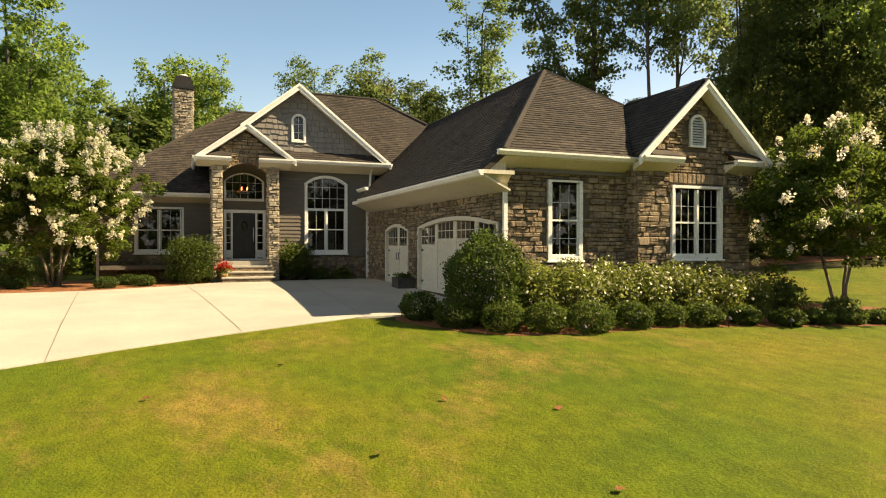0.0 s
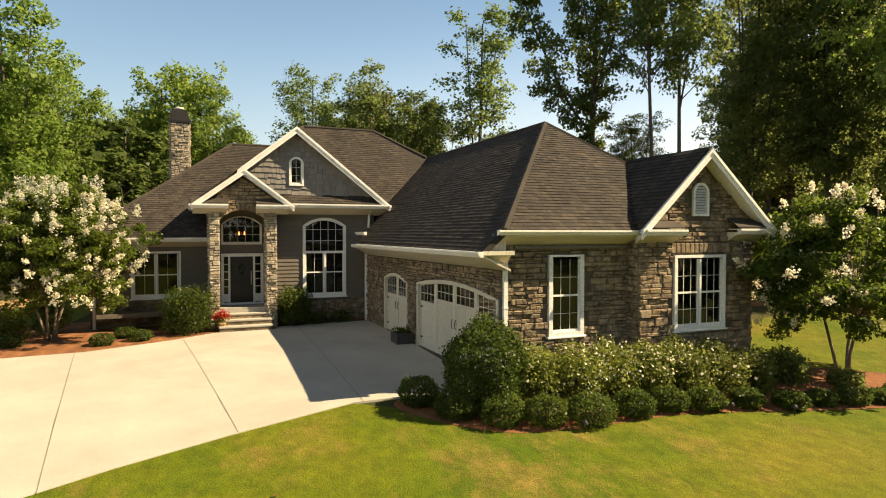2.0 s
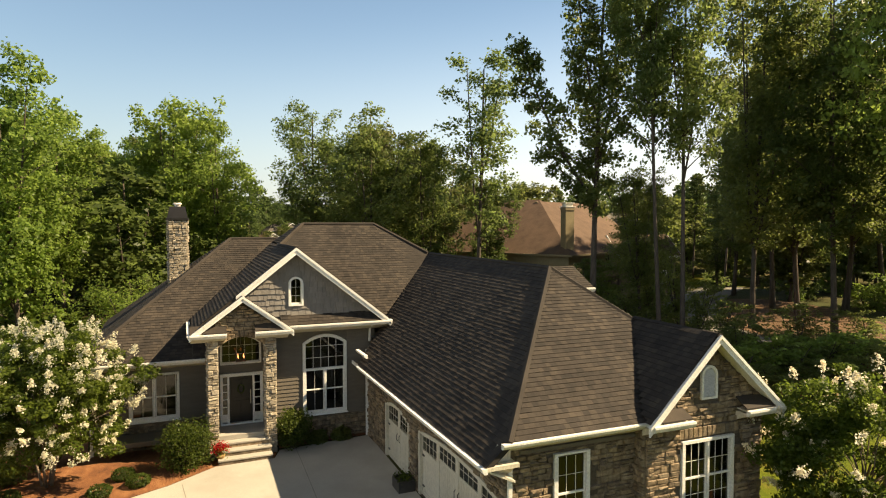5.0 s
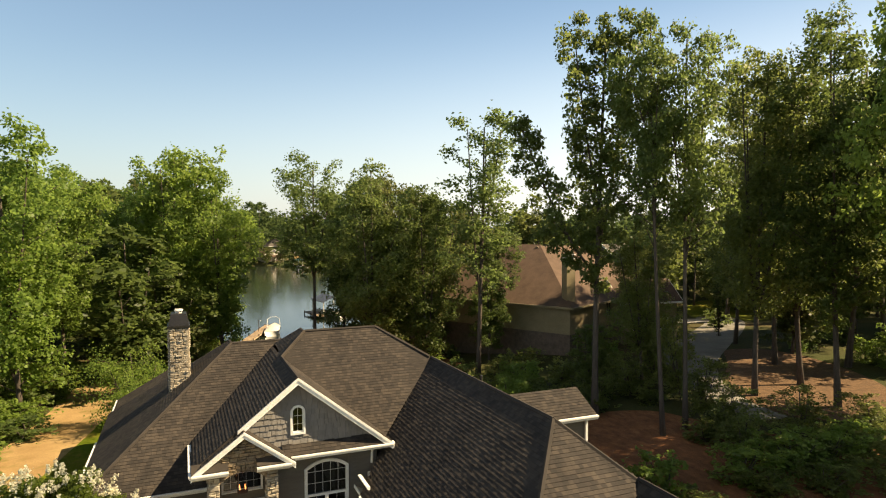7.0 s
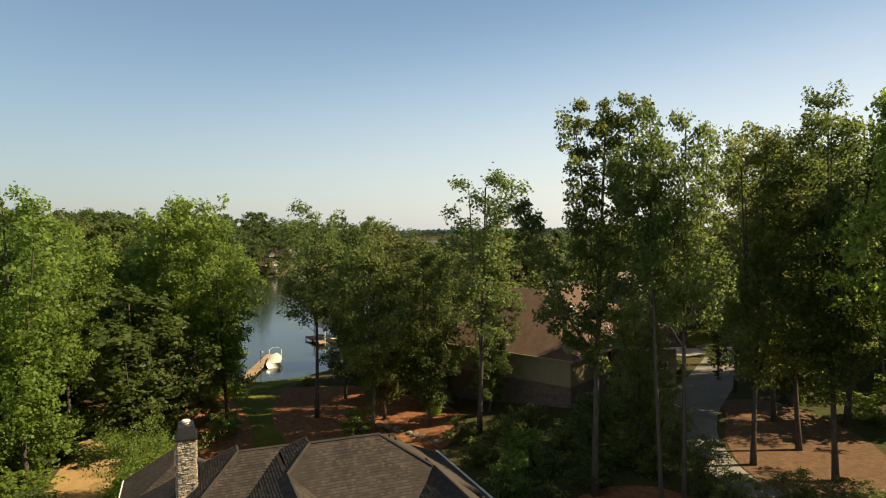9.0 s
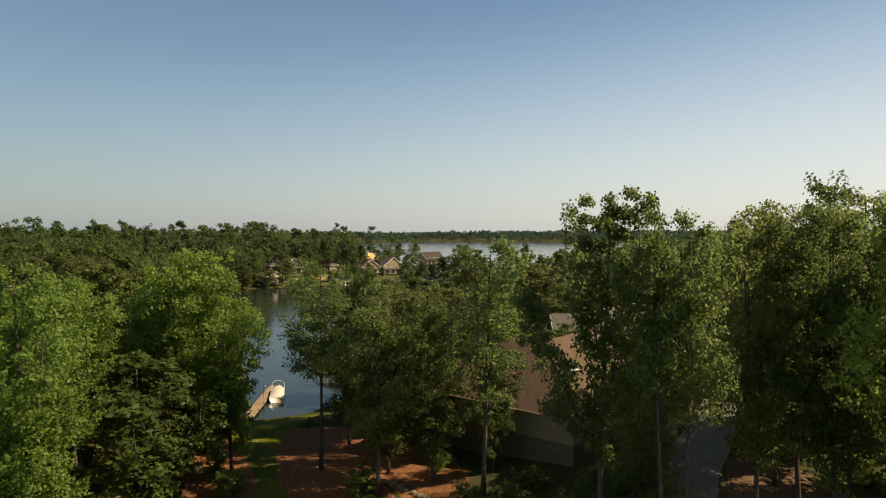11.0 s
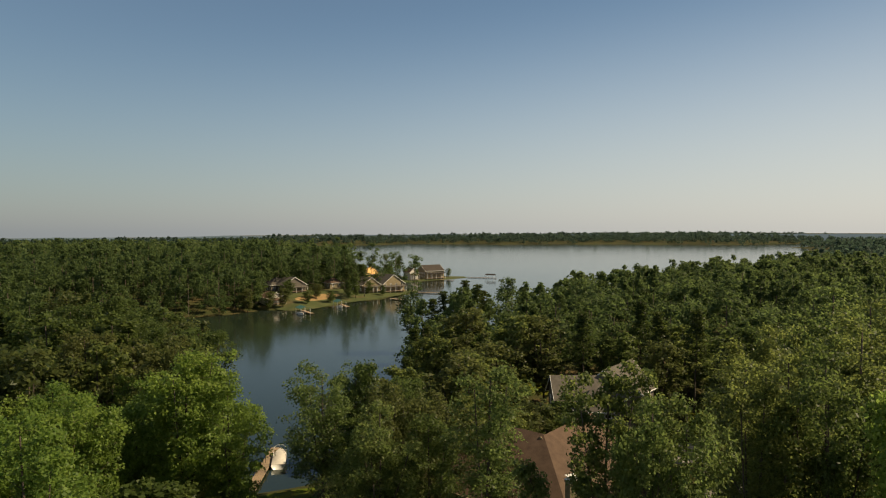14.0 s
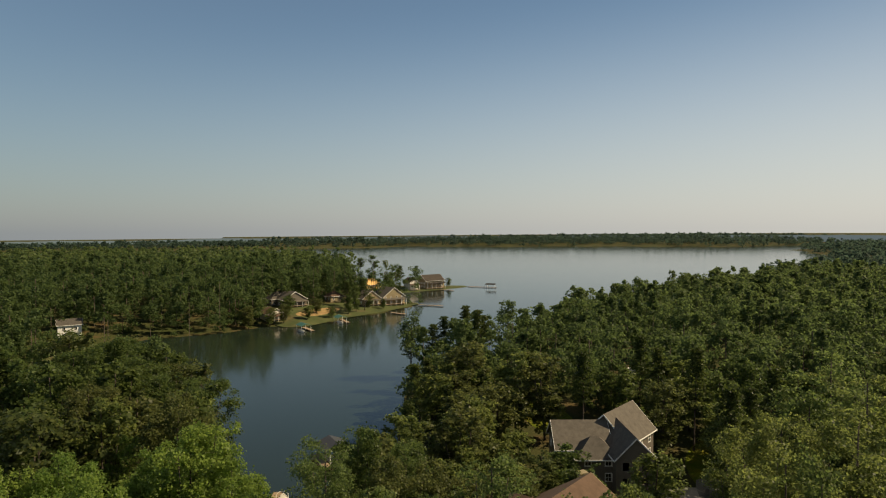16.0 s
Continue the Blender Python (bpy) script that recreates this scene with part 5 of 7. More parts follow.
for _x0, _x1, _s in ((6.60, 6.97, 21), (8.60, 9.0, 22)):
    lay_stones(on_y(30.92), (1, 0, 0), SOUTH, _x0, _x1, -0.3, 4.15, free([]), _s, porch_arch, False, 1.0, "pale_sunlit_stone")
    lay_stones(on_x(_x0 + 0.03), (0, -1, 0), WEST, 30.92, 31.3, -0.3, 4.15, free([]), _s + 5, porch_arch, False, 1.0, "pale_sunlit_stone")
_pg = interp_line([(6.6, 4.55), (7.8, 5.42), (9.0, 4.55)])
lay_stones(on_y(30.95), (1, 0, 0), SOUTH, 6.65, 8.95, 3.9, 5.4, free([(6.97, 8.60, 3.0, 3.86, 0.55)], lambda u, z, a, b: z + b > _pg(u)), 30, porch_arch)
_ap = arch_points(6.97, 8.60, 3.86, 0.36, 13)
for (_ua, _za), (_ub, _zb) in zip(_ap, _ap[1:]):
    _d = Vector((_ub - _ua, _zb - _za)).normalized()
    _nn = Vector((-_d.y, _d.x)) * 0.24
    part("arch_stone", bevelled(Solid().prism([(_ua + 0.006, 30.90, _za), (_ub - 0.006, 30.90, _zb), (_ub - 0.006 + _nn.x, 30.90, _zb + _nn.y), (_ua + 0.006 + _nn.x, 30.90, _za + _nn.y)], (0, 0.06, 0)), 0.01), "stone", porch_arch)
lay_stones(on_y(FY), (1, 0, 0), SOUTH, 9.0, 12.95, -0.3, 0.76, free([]), 31, front_wall)
lay_stones(on_y(LY), (1, 0, 0), SOUTH, 2.62, 6.6, -0.4, 0.82, free([]), 32, left_wall)
lay_stones(on_y(38.4), (1, 0, 0), SOUTH, 5.25, 6.03, 5.0, 8.5, free([]), 33, chimney, False, 0.9, "pale_sunlit_stone")
lay_stones(on_x(6.03), (0, 1, 0), (1, 0, 0), 38.4, 39.6, 4.5, 8.5, free([]), 34, chimney, False, 0.9, "pale_sunlit_stone")
lay_stones(on_x(5.25), (0, -1, 0), WEST, 38.4, 39.6, 4.5, 8.5, free([]), 35, chimney, False, 0.9, "pale_sunlit_stone")

# ---- plants ----


def cards(centres, size, rng, flat=0.0, aspect=0.75, normals=None):
    """Small leaf-shaped four-cornered faces at the given places, turned at random."""
    n = len(centres)
    d = rng.normal(size=(n, 3))
    if normals is not None:
        d = d * 0.9 + normals
    d[:, 2] += flat * np.sign(d[:, 2] + 1e-9)
    d /= np.linalg.norm(d, axis=1)[:, None]
    a = np.cross(d, rng.normal(size=(n, 3)))
    a /= np.linalg.norm(a, axis=1)[:, None]
    b = np.cross(d, a)
    s = size * rng.uniform(0.6, 1.35, n)[:, None] * 0.5
    fold = d * s * 0.25
    return np.stack([centres - a * s, centres - b * s * aspect + fold, centres + a * s, centres + b * s * aspect + fold], 1)


def clump_leaves(ends, leaves, r, squash=0.7):
    """Leaf places and outward directions on the shells of clumps (place, radius)."""
    w = np.array([q * q for _, q in ends])
    w = w / w.sum()
    cs, ns = [], []
    for (e, rad), share in zip(ends, w):
        n = max(3, int(leaves * share * r.uniform(0.75, 1.25)))
        g = r.normal(size=(n, 3))
        g /= np.linalg.norm(g, axis=1)[:, None]
        q = g * (r.uniform(0.3, 1.0, n) ** 0.45)[:, None] * rad * r.uniform(0.8, 1.25, n)[:, None]
        q[:, 2] *= squash
        cs.append(e + q)
        ns.append(g * np.array([0.8, 0.8, 1.0]) + np.array([0, 0, 0.25]))
    return np.concatenate(cs), np.concatenate(ns)


def spray_leaves(sprays, leaves, r, droop=0.35, thick=0.34):
    """Leaves in flat sprays (place, outward way, radius): dense shelves that hang a little at the rim."""
    w = np.array([q * q for _, _, q in sprays])
    k = r.choice(len(sprays), leaves, p=w / w.sum())
    at, way, rad = (np.array([q[i] for q in sprays])[k] for i in range(3))
    a = r.uniform(0, 6.2832, leaves)
    f = np.sqrt(r.uniform(0.0, 1, leaves)) * r.uniform(0.75, 1.2, leaves)
    flat = np.c_[np.cos(a), np.sin(a), np.zeros(leaves)] * (f * rad)[:, None]
    z = r.normal(0, thick * 0.5, leaves) * rad * (1.15 - 0.6 * np.minimum(f, 1)) - droop * rad * f * f
    n = flat / rad[:, None] * 0.6 + way * 0.4 + np.array([0, 0, 0.5])
    return at + flat + np.c_[np.zeros(leaves), np.zeros(leaves), z], n


def tree_parts(seed, tall, wide, base, leaves, size, kind="broad", clumps=60, thick=1.0, limbs=()):
    """Trunk with limbs, boughs that leave them, and leaf sprays along the boughs; foot at the origin.
    limbs: great limbs given one by one as (way in degrees, reach, where it forks, where it ends)."""
    r = np.random.default_rng(seed)
    s, sprays = Solid(), []
    lean = r.normal(0, 0.02, 2)
    r0 = (0.0066 * tall + 0.03) * thick

    def axis(z):
        t = z / tall
        return np.array([lean[0] * z + 0.3 * math.sin(2.6 * t + seed), lean[1] * z + 0.3 * math.sin(2.1 * t + 2 * seed), z])

    stems = [(np.zeros(2), 0.0, 0.95)]
    if limbs:
        stems += [(np.array([math.cos(radians(w)), math.sin(radians(w))]) * reach, fork, top) for w, reach, fork, top in limbs]
    elif kind == "broad":
        turn = r.uniform(0, 6.28)
        for k in range(3):
            w = turn + 2.09 * k + r.uniform(-0.4, 0.4)
            stems.append((np.array([math.cos(w), math.sin(w)]) * wide * r.uniform(0.34, 0.58), max(0.12, base + r.uniform(-0.08, 0.18)), r.uniform(0.74, 0.96)))

    def on_stem(k, z):
        lean_out, fork, top = stems[k]
        q = axis(z)
        if z > fork * tall:
            q[:2] += lean_out * ((z / tall - fork) / (top - fork + 1e-6)) ** 0.75
        return q

    for k, (lean_out, fork, top) in enumerate(stems):
        zs = np.linspace(-0.4 if k == 0 else fork * tall, tall * top * 0.95, 9 if k == 0 else 6)
        thin = 1.0 if k == 0 else 0.55
        s.tube([on_stem(k, z) for z in zs], [r0 * thin * (1.4 if i == 0 and k == 0 else 1.0) * (1 - 0.88 * max(z, 0) / tall) + 0.01 for i, z in enumerate(zs)], 7 if k == 0 else 5)
    lobes = r.uniform(0.6, 1.25, 7)
    pine = kind == "pine"
    for k in range(clumps):
        n = k % len(stems)
        top = stems[n][2]
        low = max(base, stems[n][1] * 0.6 + 0.4 * base) if n else base
        t = ((k + r.uniform(0, 1)) / clumps) ** 0.92
        z = tall * (low + (top - low) * t)
        ang = k * 2.39996 + r.uniform(-0.45, 0.45)
        lobe = np.interp((ang % 6.2832) / 6.2832 * 7, np.arange(8), np.r_[lobes, lobes[0]])
        if pine:
            prof = (1.0 - 0.72 * t) * lobe * r.uniform(0.6, 1.2)
            pad = max(wide, 3.0) * r.uniform(0.15, 0.25)
        else:
            prof = math.sqrt(max(0.08, 1 - abs((t - 0.46) / 0.58) ** 2.4)) * lobe * (0.82 + 0.28 * math.sin(7 * t + seed + n))
            pad = (wide if wide < 2.3 else max(wide, 4.4)) * r.uniform(0.095, 0.155)
        out = max(0.1, wide * prof * (1.0 if pine else 0.84) * (0.42 + 0.58 * math.sqrt(r.uniform(0.02, 1))))
        c = on_stem(n, z) + np.array([math.cos(ang), math.sin(ang), 0]) * out
        drop = out * (r.uniform(0.35, 0.85) if not pine else r.uniform(-0.1, 0.2))
        b = on_stem(n, max(tall * base * 0.8, z - drop))
        mid = b * 0.45 + c * 0.55 + r.normal(0, 0.07 * out + 0.02, 3) + np.array([0, 0, 0.10 * out])
        rb = max(0.015, r0 * 0.24 * (1 - 0.7 * t))
        s.tube([b, mid, c], [rb, rb * 0.6, 0.012], 4)
        way = np.array([math.cos(ang), math.sin(ang), 0.15])
        side = np.array([-way[1], way[0], 0])
        for q in ((0.55, 0.8, 1.0) if pine else (0.30, 0.46, 0.60, 0.73, 0.85, 0.95, 1.05)):
            if r.uniform() < 0.12:
                continue
            p = (b * (1 - 2 * q) + mid * 2 * q) if q < 0.5 else (mid * (2 - 2 * q) + c * (2 * q - 1))
            p = p + side * r.normal(0, 0.20 * out + 0.05) + np.array([0, 0, r.normal(0, 0.11 * out + 0.08)])
            sprays.append((p, way, pad * (0.8 + 0.35 * q) * r.uniform(0.7, 1.2)))
    for k, (_, _, top) in enumerate(stems):
        for _ in range(5):
            p = on_stem(k, tall * top * r.uniform(0.9, 1.0)) + np.r_[r.normal(0, 0.09 * wide, 2), 0]
            sprays.append((p, np.array([0, 0, 1.0]), wide * r.uniform(0.09, 0.15)))
    cs, ns = spray_leaves(sprays, leaves, r, 0.3 if not pine else -0.1, 0.85 if not pine else 0.4)
    return s.mesh("trunk", True), fast_mesh("crown", cards(cs, size, r, 0.1, 0.72, ns), 4)


TREES = {}


def tree_kind(key, seed, tall, wide, base, leaves, size, leaf, bark="bark", kind="broad", clumps=60, thick=1.0, limbs=()):
    trunk, crown = tree_parts(seed, tall, wide, base, leaves, size, kind, clumps, thick, limbs)
    trunk.materials.append(M[bark])
    crown.materials.append(M[leaf])
    TREES[key] = (trunk, crown, tall, wide)


def plant(key, x, y, tall, wide, label, turn=0.0, group="trees round the house", name="tree", category="tree"):
    trunk, crown, t0, w0 = TREES[key]
    t = thing(name, label, category, (x, y, height(x, y) - 0.05), group)
    t.rotation_euler = (0, 0, turn)
    t.scale = (wide / w0, wide / w0, tall / t0)
    for n, me in (("trunk", trunk), ("crown", crown)):
        ob = new(n, me)
        ob.parent = t
    return t


def bush(name, x, y, wide, tall, leaves, size, leaf, label, category="shrub", group="", deep=None, flowers=0, flower="white_flower", flower_size=0.09, seed=1, lumps=14, clipped=False):
    """A shrub: stems, and a dense crown of small leaves in lumps; blossom on top where it flowers."""
    r = np.random.default_rng(seed)
    z0 = height(x, y)
    deep = deep or wide
    t = thing(name, label, category, (x, y, z0), group)
    s = Solid()
    ends = []
    for k in range(lumps):
        a, e = k * 2.39996, math.asin(min(1, (k + 0.5) / lumps))
        d = np.array([math.cos(a) * math.cos(e) * wide / 2, math.sin(a) * math.cos(e) * deep / 2, math.sin(e) * tall * 0.5])
        c = np.array([x, y, z0 + tall * 0.47]) + d * r.uniform(0.55, 0.8) + np.array([0, 0, r.uniform(-0.12, 0.05) * tall])
        ends.append((c, min(wide, deep, tall) * r.uniform(0.2, 0.31)))
        ends.append((np.array([c[0], c[1], z0 + tall * r.uniform(0.12, 0.35)]), min(wide, deep) * r.uniform(0.15, 0.24)))
        s.tube([(x + r.normal(0, 0.04), y + r.normal(0, 0.04), z0 - 0.1), tuple((np.array([x, y, z0]) + c) / 2), tuple(c)], [0.018, 0.012, 0.005], 4)
    cs, ns = clump_leaves(ends, leaves, r, 0.9)
    if clipped:
        g = r.normal(size=(leaves, 3))
        g /= np.linalg.norm(g, axis=1)[:, None]
        wave = 1 + 0.10 * np.sin(5 * g[:, 0] + seed) * np.sin(6 * g[:, 1] + 2 * seed) + 0.05 * np.sin(9 * g[:, 2] + seed) + r.normal(0, 0.05, leaves)
        q = g * (wave * r.uniform(0.72, 1.0, leaves) ** 0.5)[:, None] * np.array([wide / 2, deep / 2, tall * 0.53])
        cs, ns = np.array([x, y, z0 + tall * 0.47]) + q, g
    cs[:, 2] = np.maximum(cs[:, 2], z0 + 0.03)
    part("woody_base", s.mesh("woody_base"), "bark", t, kind="stuff")
    part("leaves", fast_mesh("leaves", cards(cs, size, r, 0.0, 0.65, ns), 4), leaf, t, kind="stuff")
    if flowers:
        top = [q for q in ends if q[0][2] > z0 + tall * 0.35]
        fc, fn = clump_leaves([(c, q * 1.12) for c, q in top], flowers * 6, r, 0.9)
        part("blossom", fast_mesh("blossom", cards(fc[::1], flower_size, r, 0.0, 0.9, fn), 4), flower, t, kind="stuff")
    return t


def crape_myrtle(x, y, stems, tall, wide, bottom, seed, label, panicles=90, leaves=15000):
    """A many-stemmed flowering tree with panicles of white blossom at its twig ends."""
    r = np.random.default_rng(seed)
    z0 = height(x, y)
    t = thing("crape_myrtle", label, "tree", (x, y, z0), "crape myrtles")
    ends, per = [], 20
    n = stems * per
    for k in range(stems):
        a = 6.2832 * k / stems + r.uniform(-0.3, 0.3)
        s, twigs = Solid(), Solid()
        foot = np.array([x + 0.10 * math.cos(a), y + 0.10 * math.sin(a), z0 - 0.15])
        fork = foot + np.array([0.42 * math.cos(a), 0.42 * math.sin(a), bottom + 0.35])
        s.tube([foot, (foot + fork) / 2 + r.normal(0, 0.03, 3), fork], [0.05, 0.04, 0.032], 7)
        for q in range(per):
            e = (q + r.uniform(0, 1)) / per
            b = a + r.uniform(-1.2, 1.2)
            rad = wide * math.sqrt(max(0.05, 1 - ((e - 0.30) / 0.78) ** 2)) * (0.30 + 0.70 * math.sqrt(r.uniform(0.1, 1))) * r.uniform(0.85, 1.1)
            c = np.array([x + rad * math.cos(b), y + rad * math.sin(b), z0 + bottom + (tall - bottom) * (0.08 + 0.82 * e)])
            twigs.tube([fork, fork * 0.55 + c * 0.45 + np.array([0, 0, 0.12]), c], [0.022, 0.012, 0.005], 4)
            ends.append((c, r.uniform(0.48, 0.80)))
        trunk = part("trunk", s.mesh("trunk", True), "stem_bark", t)
        part("branchwork", twigs.mesh("branchwork", True), "stem_bark", trunk, kind="stuff")
    cs, ns = clump_leaves([(c + r.normal(0, 0.3, 3), q * r.uniform(0.3, 0.62)) for c, q in ends for _ in range(4)], leaves, r, 0.6)
    part("crown", fast_mesh("crown", cards(cs, 0.115, r, 0.1, 0.6, ns), 4), "myrtle", t)
    mid = np.array([x, y, z0 + bottom + (tall - bottom) * 0.3])
    bl, bn = [], []
    for k in range(panicles):
        c, rad = ends[(k * 37) % len(ends)]
        d = c - mid
        d = d / np.linalg.norm(d) + r.normal(0, 0.8, 3) + np.array([0, 0, 0.3])
        d /= np.linalg.norm(d)
        p = c + d * rad * r.uniform(0.8, 1.25)
        axis_d = d * 0.7 + np.array([0, 0, 0.35])
        m = int(r.integers(50, 95))
        u = r.uniform(0, 1, m)
        big = r.uniform(0.6, 1.1)
        bl.append(p + axis_d[None, :] * (u * 0.34 * big)[:, None] + r.normal(0, 1, (m, 3)) * (0.078 * big * (1.1 - 0.8 * u))[:, None])
        bn.append(r.normal(0, 1, (m, 3)))
    part("blossom", fast_mesh("blossom", cards(np.concatenate(bl), 0.062, r, 0, 0.95, np.concatenate(bn)), 4), "white_flower", t, "white flower panicles")
    return t


# beds at the house
crape_myrtle(1.7, 30.6, 4, 4.95, 2.5, 1.35, 3, "broad crape myrtle covered in white blossom on several stems", 280, 52000)
crape_myrtle(22.3, 18.2, 3, 4.7, 2.3, 1.5, 4, "half-shaded crape myrtle with scattered white blossom", 96, 34000)
bush("holly_bush", 11.85, 19.0, 1.8, 1.95, 15000, 0.07, "shrub", "large rounded glossy holly at the garage corner", "bush", seed=5, lumps=22, clipped=True)
for _i, (_x, _y, _w, _h) in enumerate([(10.55, 19.75, 0.85, 0.62), (11.05, 18.75, 0.95, 0.62), (11.75, 18.05, 0.92, 0.62), (12.58, 17.75, 0.9, 0.6), (13.52, 17.5, 0.98, 0.62), (14.72, 17.6, 0.85, 0.55), (15.72, 17.65, 0.82, 0.5), (16.55, 17.4, 0.8, 0.5), (17.6, 17.2, 0.7, 0.45), (18.5, 16.8, 0.75, 0.4), (19.4, 16.75, 0.7, 0.35), (20.2, 16.6, 0.8, 0.38), (21.0, 16.4, 0.7, 0.32), (21.9, 16.6, 0.6, 0.3)]):
    bush("low_shrub", _x, _y, _w * 1.05, _h * 1.05, 3600, 0.055, "shrub", "low clipped rounded shrub in the pine straw bed", "shrub", "row of low shrubs", seed=20 + _i, lumps=11, clipped=True)
for _i, (_x, _y, _w, _h, _f) in enumerate([(12.95, 18.75, 1.3, 1.45, 22), (13.9, 18.6, 1.4, 1.35, 40), (14.9, 18.65, 1.4, 1.45, 45), (15.85, 18.5, 1.3, 1.35, 45), (16.8, 18.4, 1.4, 1.4, 40), (17.8, 18.3, 1.4, 1.3, 30), (18.8, 18.25, 1.3, 1.1, 18)]):
    bush("flowering_shrub", _x, _y, _w, _h, 4800, 0.075, "hedge", "loose flowering shrub dotted with pale blossom", "shrub", "flowering hedge", flowers=_f, flower_size=0.075, seed=40 + _i, lumps=15)
bush("dark_shrub", 20.3, 18.4, 1.3, 0.95, 3000, 0.09, "leaf_dark", "spreading dark shrub at the shaded house corner", "shrub", seed=61)
bush("dark_shrub", 21.5, 17.6, 0.9, 0.5, 1800, 0.08, "leaf_dark", "spreading dark shrub at the shaded house corner", "shrub", seed=62)
bush("round_bush", 5.9, 30.35, 1.75, 1.75, 7500, 0.075, "shrub", "rounded olive-green bush beside the porch", "bush", "porch bushes", seed=63, lumps=20)
bush("round_bush", 9.6, 31.0, 1.3, 1.7, 5500, 0.075, "shrub", "rounded olive-green bush beside the porch", "bush", "porch bushes", seed=64, lumps=20)
for _i, (_x, _y) in enumerate([(3.35, 29.0), (3.92, 30.2), (4.42, 29.45), (0.8, 29.6), (-0.6, 28.9)]):
    bush("low_shrub", _x, _y, 0.72, 0.4, 1800, 0.055, "shrub", "small low shrub in the pine straw bed", "shrub", "row of low shrubs", seed=70 + _i, lumps=9, clipped=True)
for _i, (_x, _y, _w, _h) in enumerate([(0.2, 31.2, 1.5, 1.2), (-1.8, 30.6, 1.8, 1.3), (1.2, 32.6, 1.4, 1.4), (10.6, 31.35, 0.8, 0.5), (11.5, 31.4, 0.8, 0.5)]):
    bush("dark_shrub", _x, _y, _w, _h, 2600, 0.09, "leaf_dark", "dark shrub in the shade of the house", "shrub", seed=80 + _i)
# flower pot, planter, path lights, joints
pot = thing("flower_pot", "terracotta pot of red flowers beside the steps", "flower pot", (6.98, 30.45, -0.15))
part("pot", Solid().tube([(6.98, 30.45, -0.12), (6.98, 30.45, 0.1), (6.98, 30.45, 0.16), (6.98, 30.45, 0.17)], [0.10, 0.14, 0.16, 0.13], 14).mesh("pot", True), "dirt", pot)
_r = np.random.default_rng(9)
part("foliage", fast_mesh("foliage", cards(np.array([6.98, 30.45, 0.3]) + _r.normal(0, 0.1, (260, 3)), 0.07, _r), 4), "leaf", pot)
part("blossom", fast_mesh("blossom", cards(np.array([6.98, 30.43, 0.45]) + _r.normal(0, 1, (420, 3)) * np.array([0.13, 0.13, 0.08]), 0.06, _r), 4), "red", pot, "red petals")
planter = thing("planter", "dark square planter with a low plant by the garage doors", "planter", (12.3, 26.05, -0.2))
part("box", joined([Solid().box(12.02, 25.72, -0.22, 12.06, 26.38, 0.16), Solid().box(12.54, 25.72, -0.22, 12.58, 26.38, 0.16), Solid().box(12.06, 25.72, -0.22, 12.54, 25.76, 0.16), Solid().box(12.06, 26.34, -0.22, 12.54, 26.38, 0.16), Solid().box(12.06, 25.76, -0.22, 12.54, 26.34, 0.08)]).mesh("box"), "dark_metal", planter)
part("plant", fast_mesh("plant", cards(np.array([12.3, 26.05, 0.22]) + _r.normal(0, 1, (240, 3)) * np.array([0.13, 0.17, 0.04]), 0.07, _r), 4), "shrub", planter, kind="stuff")
for _x, _y in ((13.1, 17.1), (18.1, 16.4), (16.9, 17.0)):
    lamp = thing("path_light", "small black garden path light", "path light", (_x, _y, height(_x, _y)), "path lights")
    _z = height(_x, _y)
    part("stake", Solid().tube([(_x, _y, _z - 0.1), (_x, _y, _z + 0.22)], [0.012, 0.012], 6).mesh("stake"), "black", lamp)
    part("hood", Solid().tube([(_x, _y, _z + 0.2), (_x, _y, _z + 0.24), (_x, _y, _z + 0.27)], [0.07, 0.05, 0.01], 10).mesh("hood"), "black", lamp)
for _a, _b in (((3.66, 17.7), (2.77, 27.75)), ((6.68, 19.3), (5.72, 29.0)), ((9.43, 20.3), (9.68, 30.9))):
    _d = (Vector(_b) - Vector(_a)).normalized()
    _n = Vector((-_d.y, _d.x)) * 0.007
    _p = [Vector(_a).lerp(Vector(_b), k / 12) for k in range(13)]
    _v = [(q.x + sgn * _n.x, q.y + sgn * _n.y, height(q.x, q.y) + 0.0445) for q in _p for sgn in (-1, 1)]
    tagged(part("driveway_joint", poly_mesh("joint", _v, [(2 * i, 2 * i + 1, 2 * i + 3, 2 * i + 2) for i in range(12)]), "joint", None), "dark sawn joint across the concrete driveway", "joint", kind="structure")
# fallen leaves on the lawn
for _i, (_x, _y) in enumerate([(9.1, 10.9), (7.4, 12.4), (6.6, 13.5), (8.7, 13.9), (5.2, 15.1), (7.0, 16.4), (9.9, 13.1)]):
    part("fallen_leaf", fast_mesh("leaf", cards(np.array([[_x, _y, height(_x, _y) + 0.06]]), 0.12, np.random.default_rng(_i), 3.0), 4), "mulch", None)
    tagged(bpy.context.scene.objects[-1], "dry brown leaf lying on the lawn", "leaf", "fallen leaves")


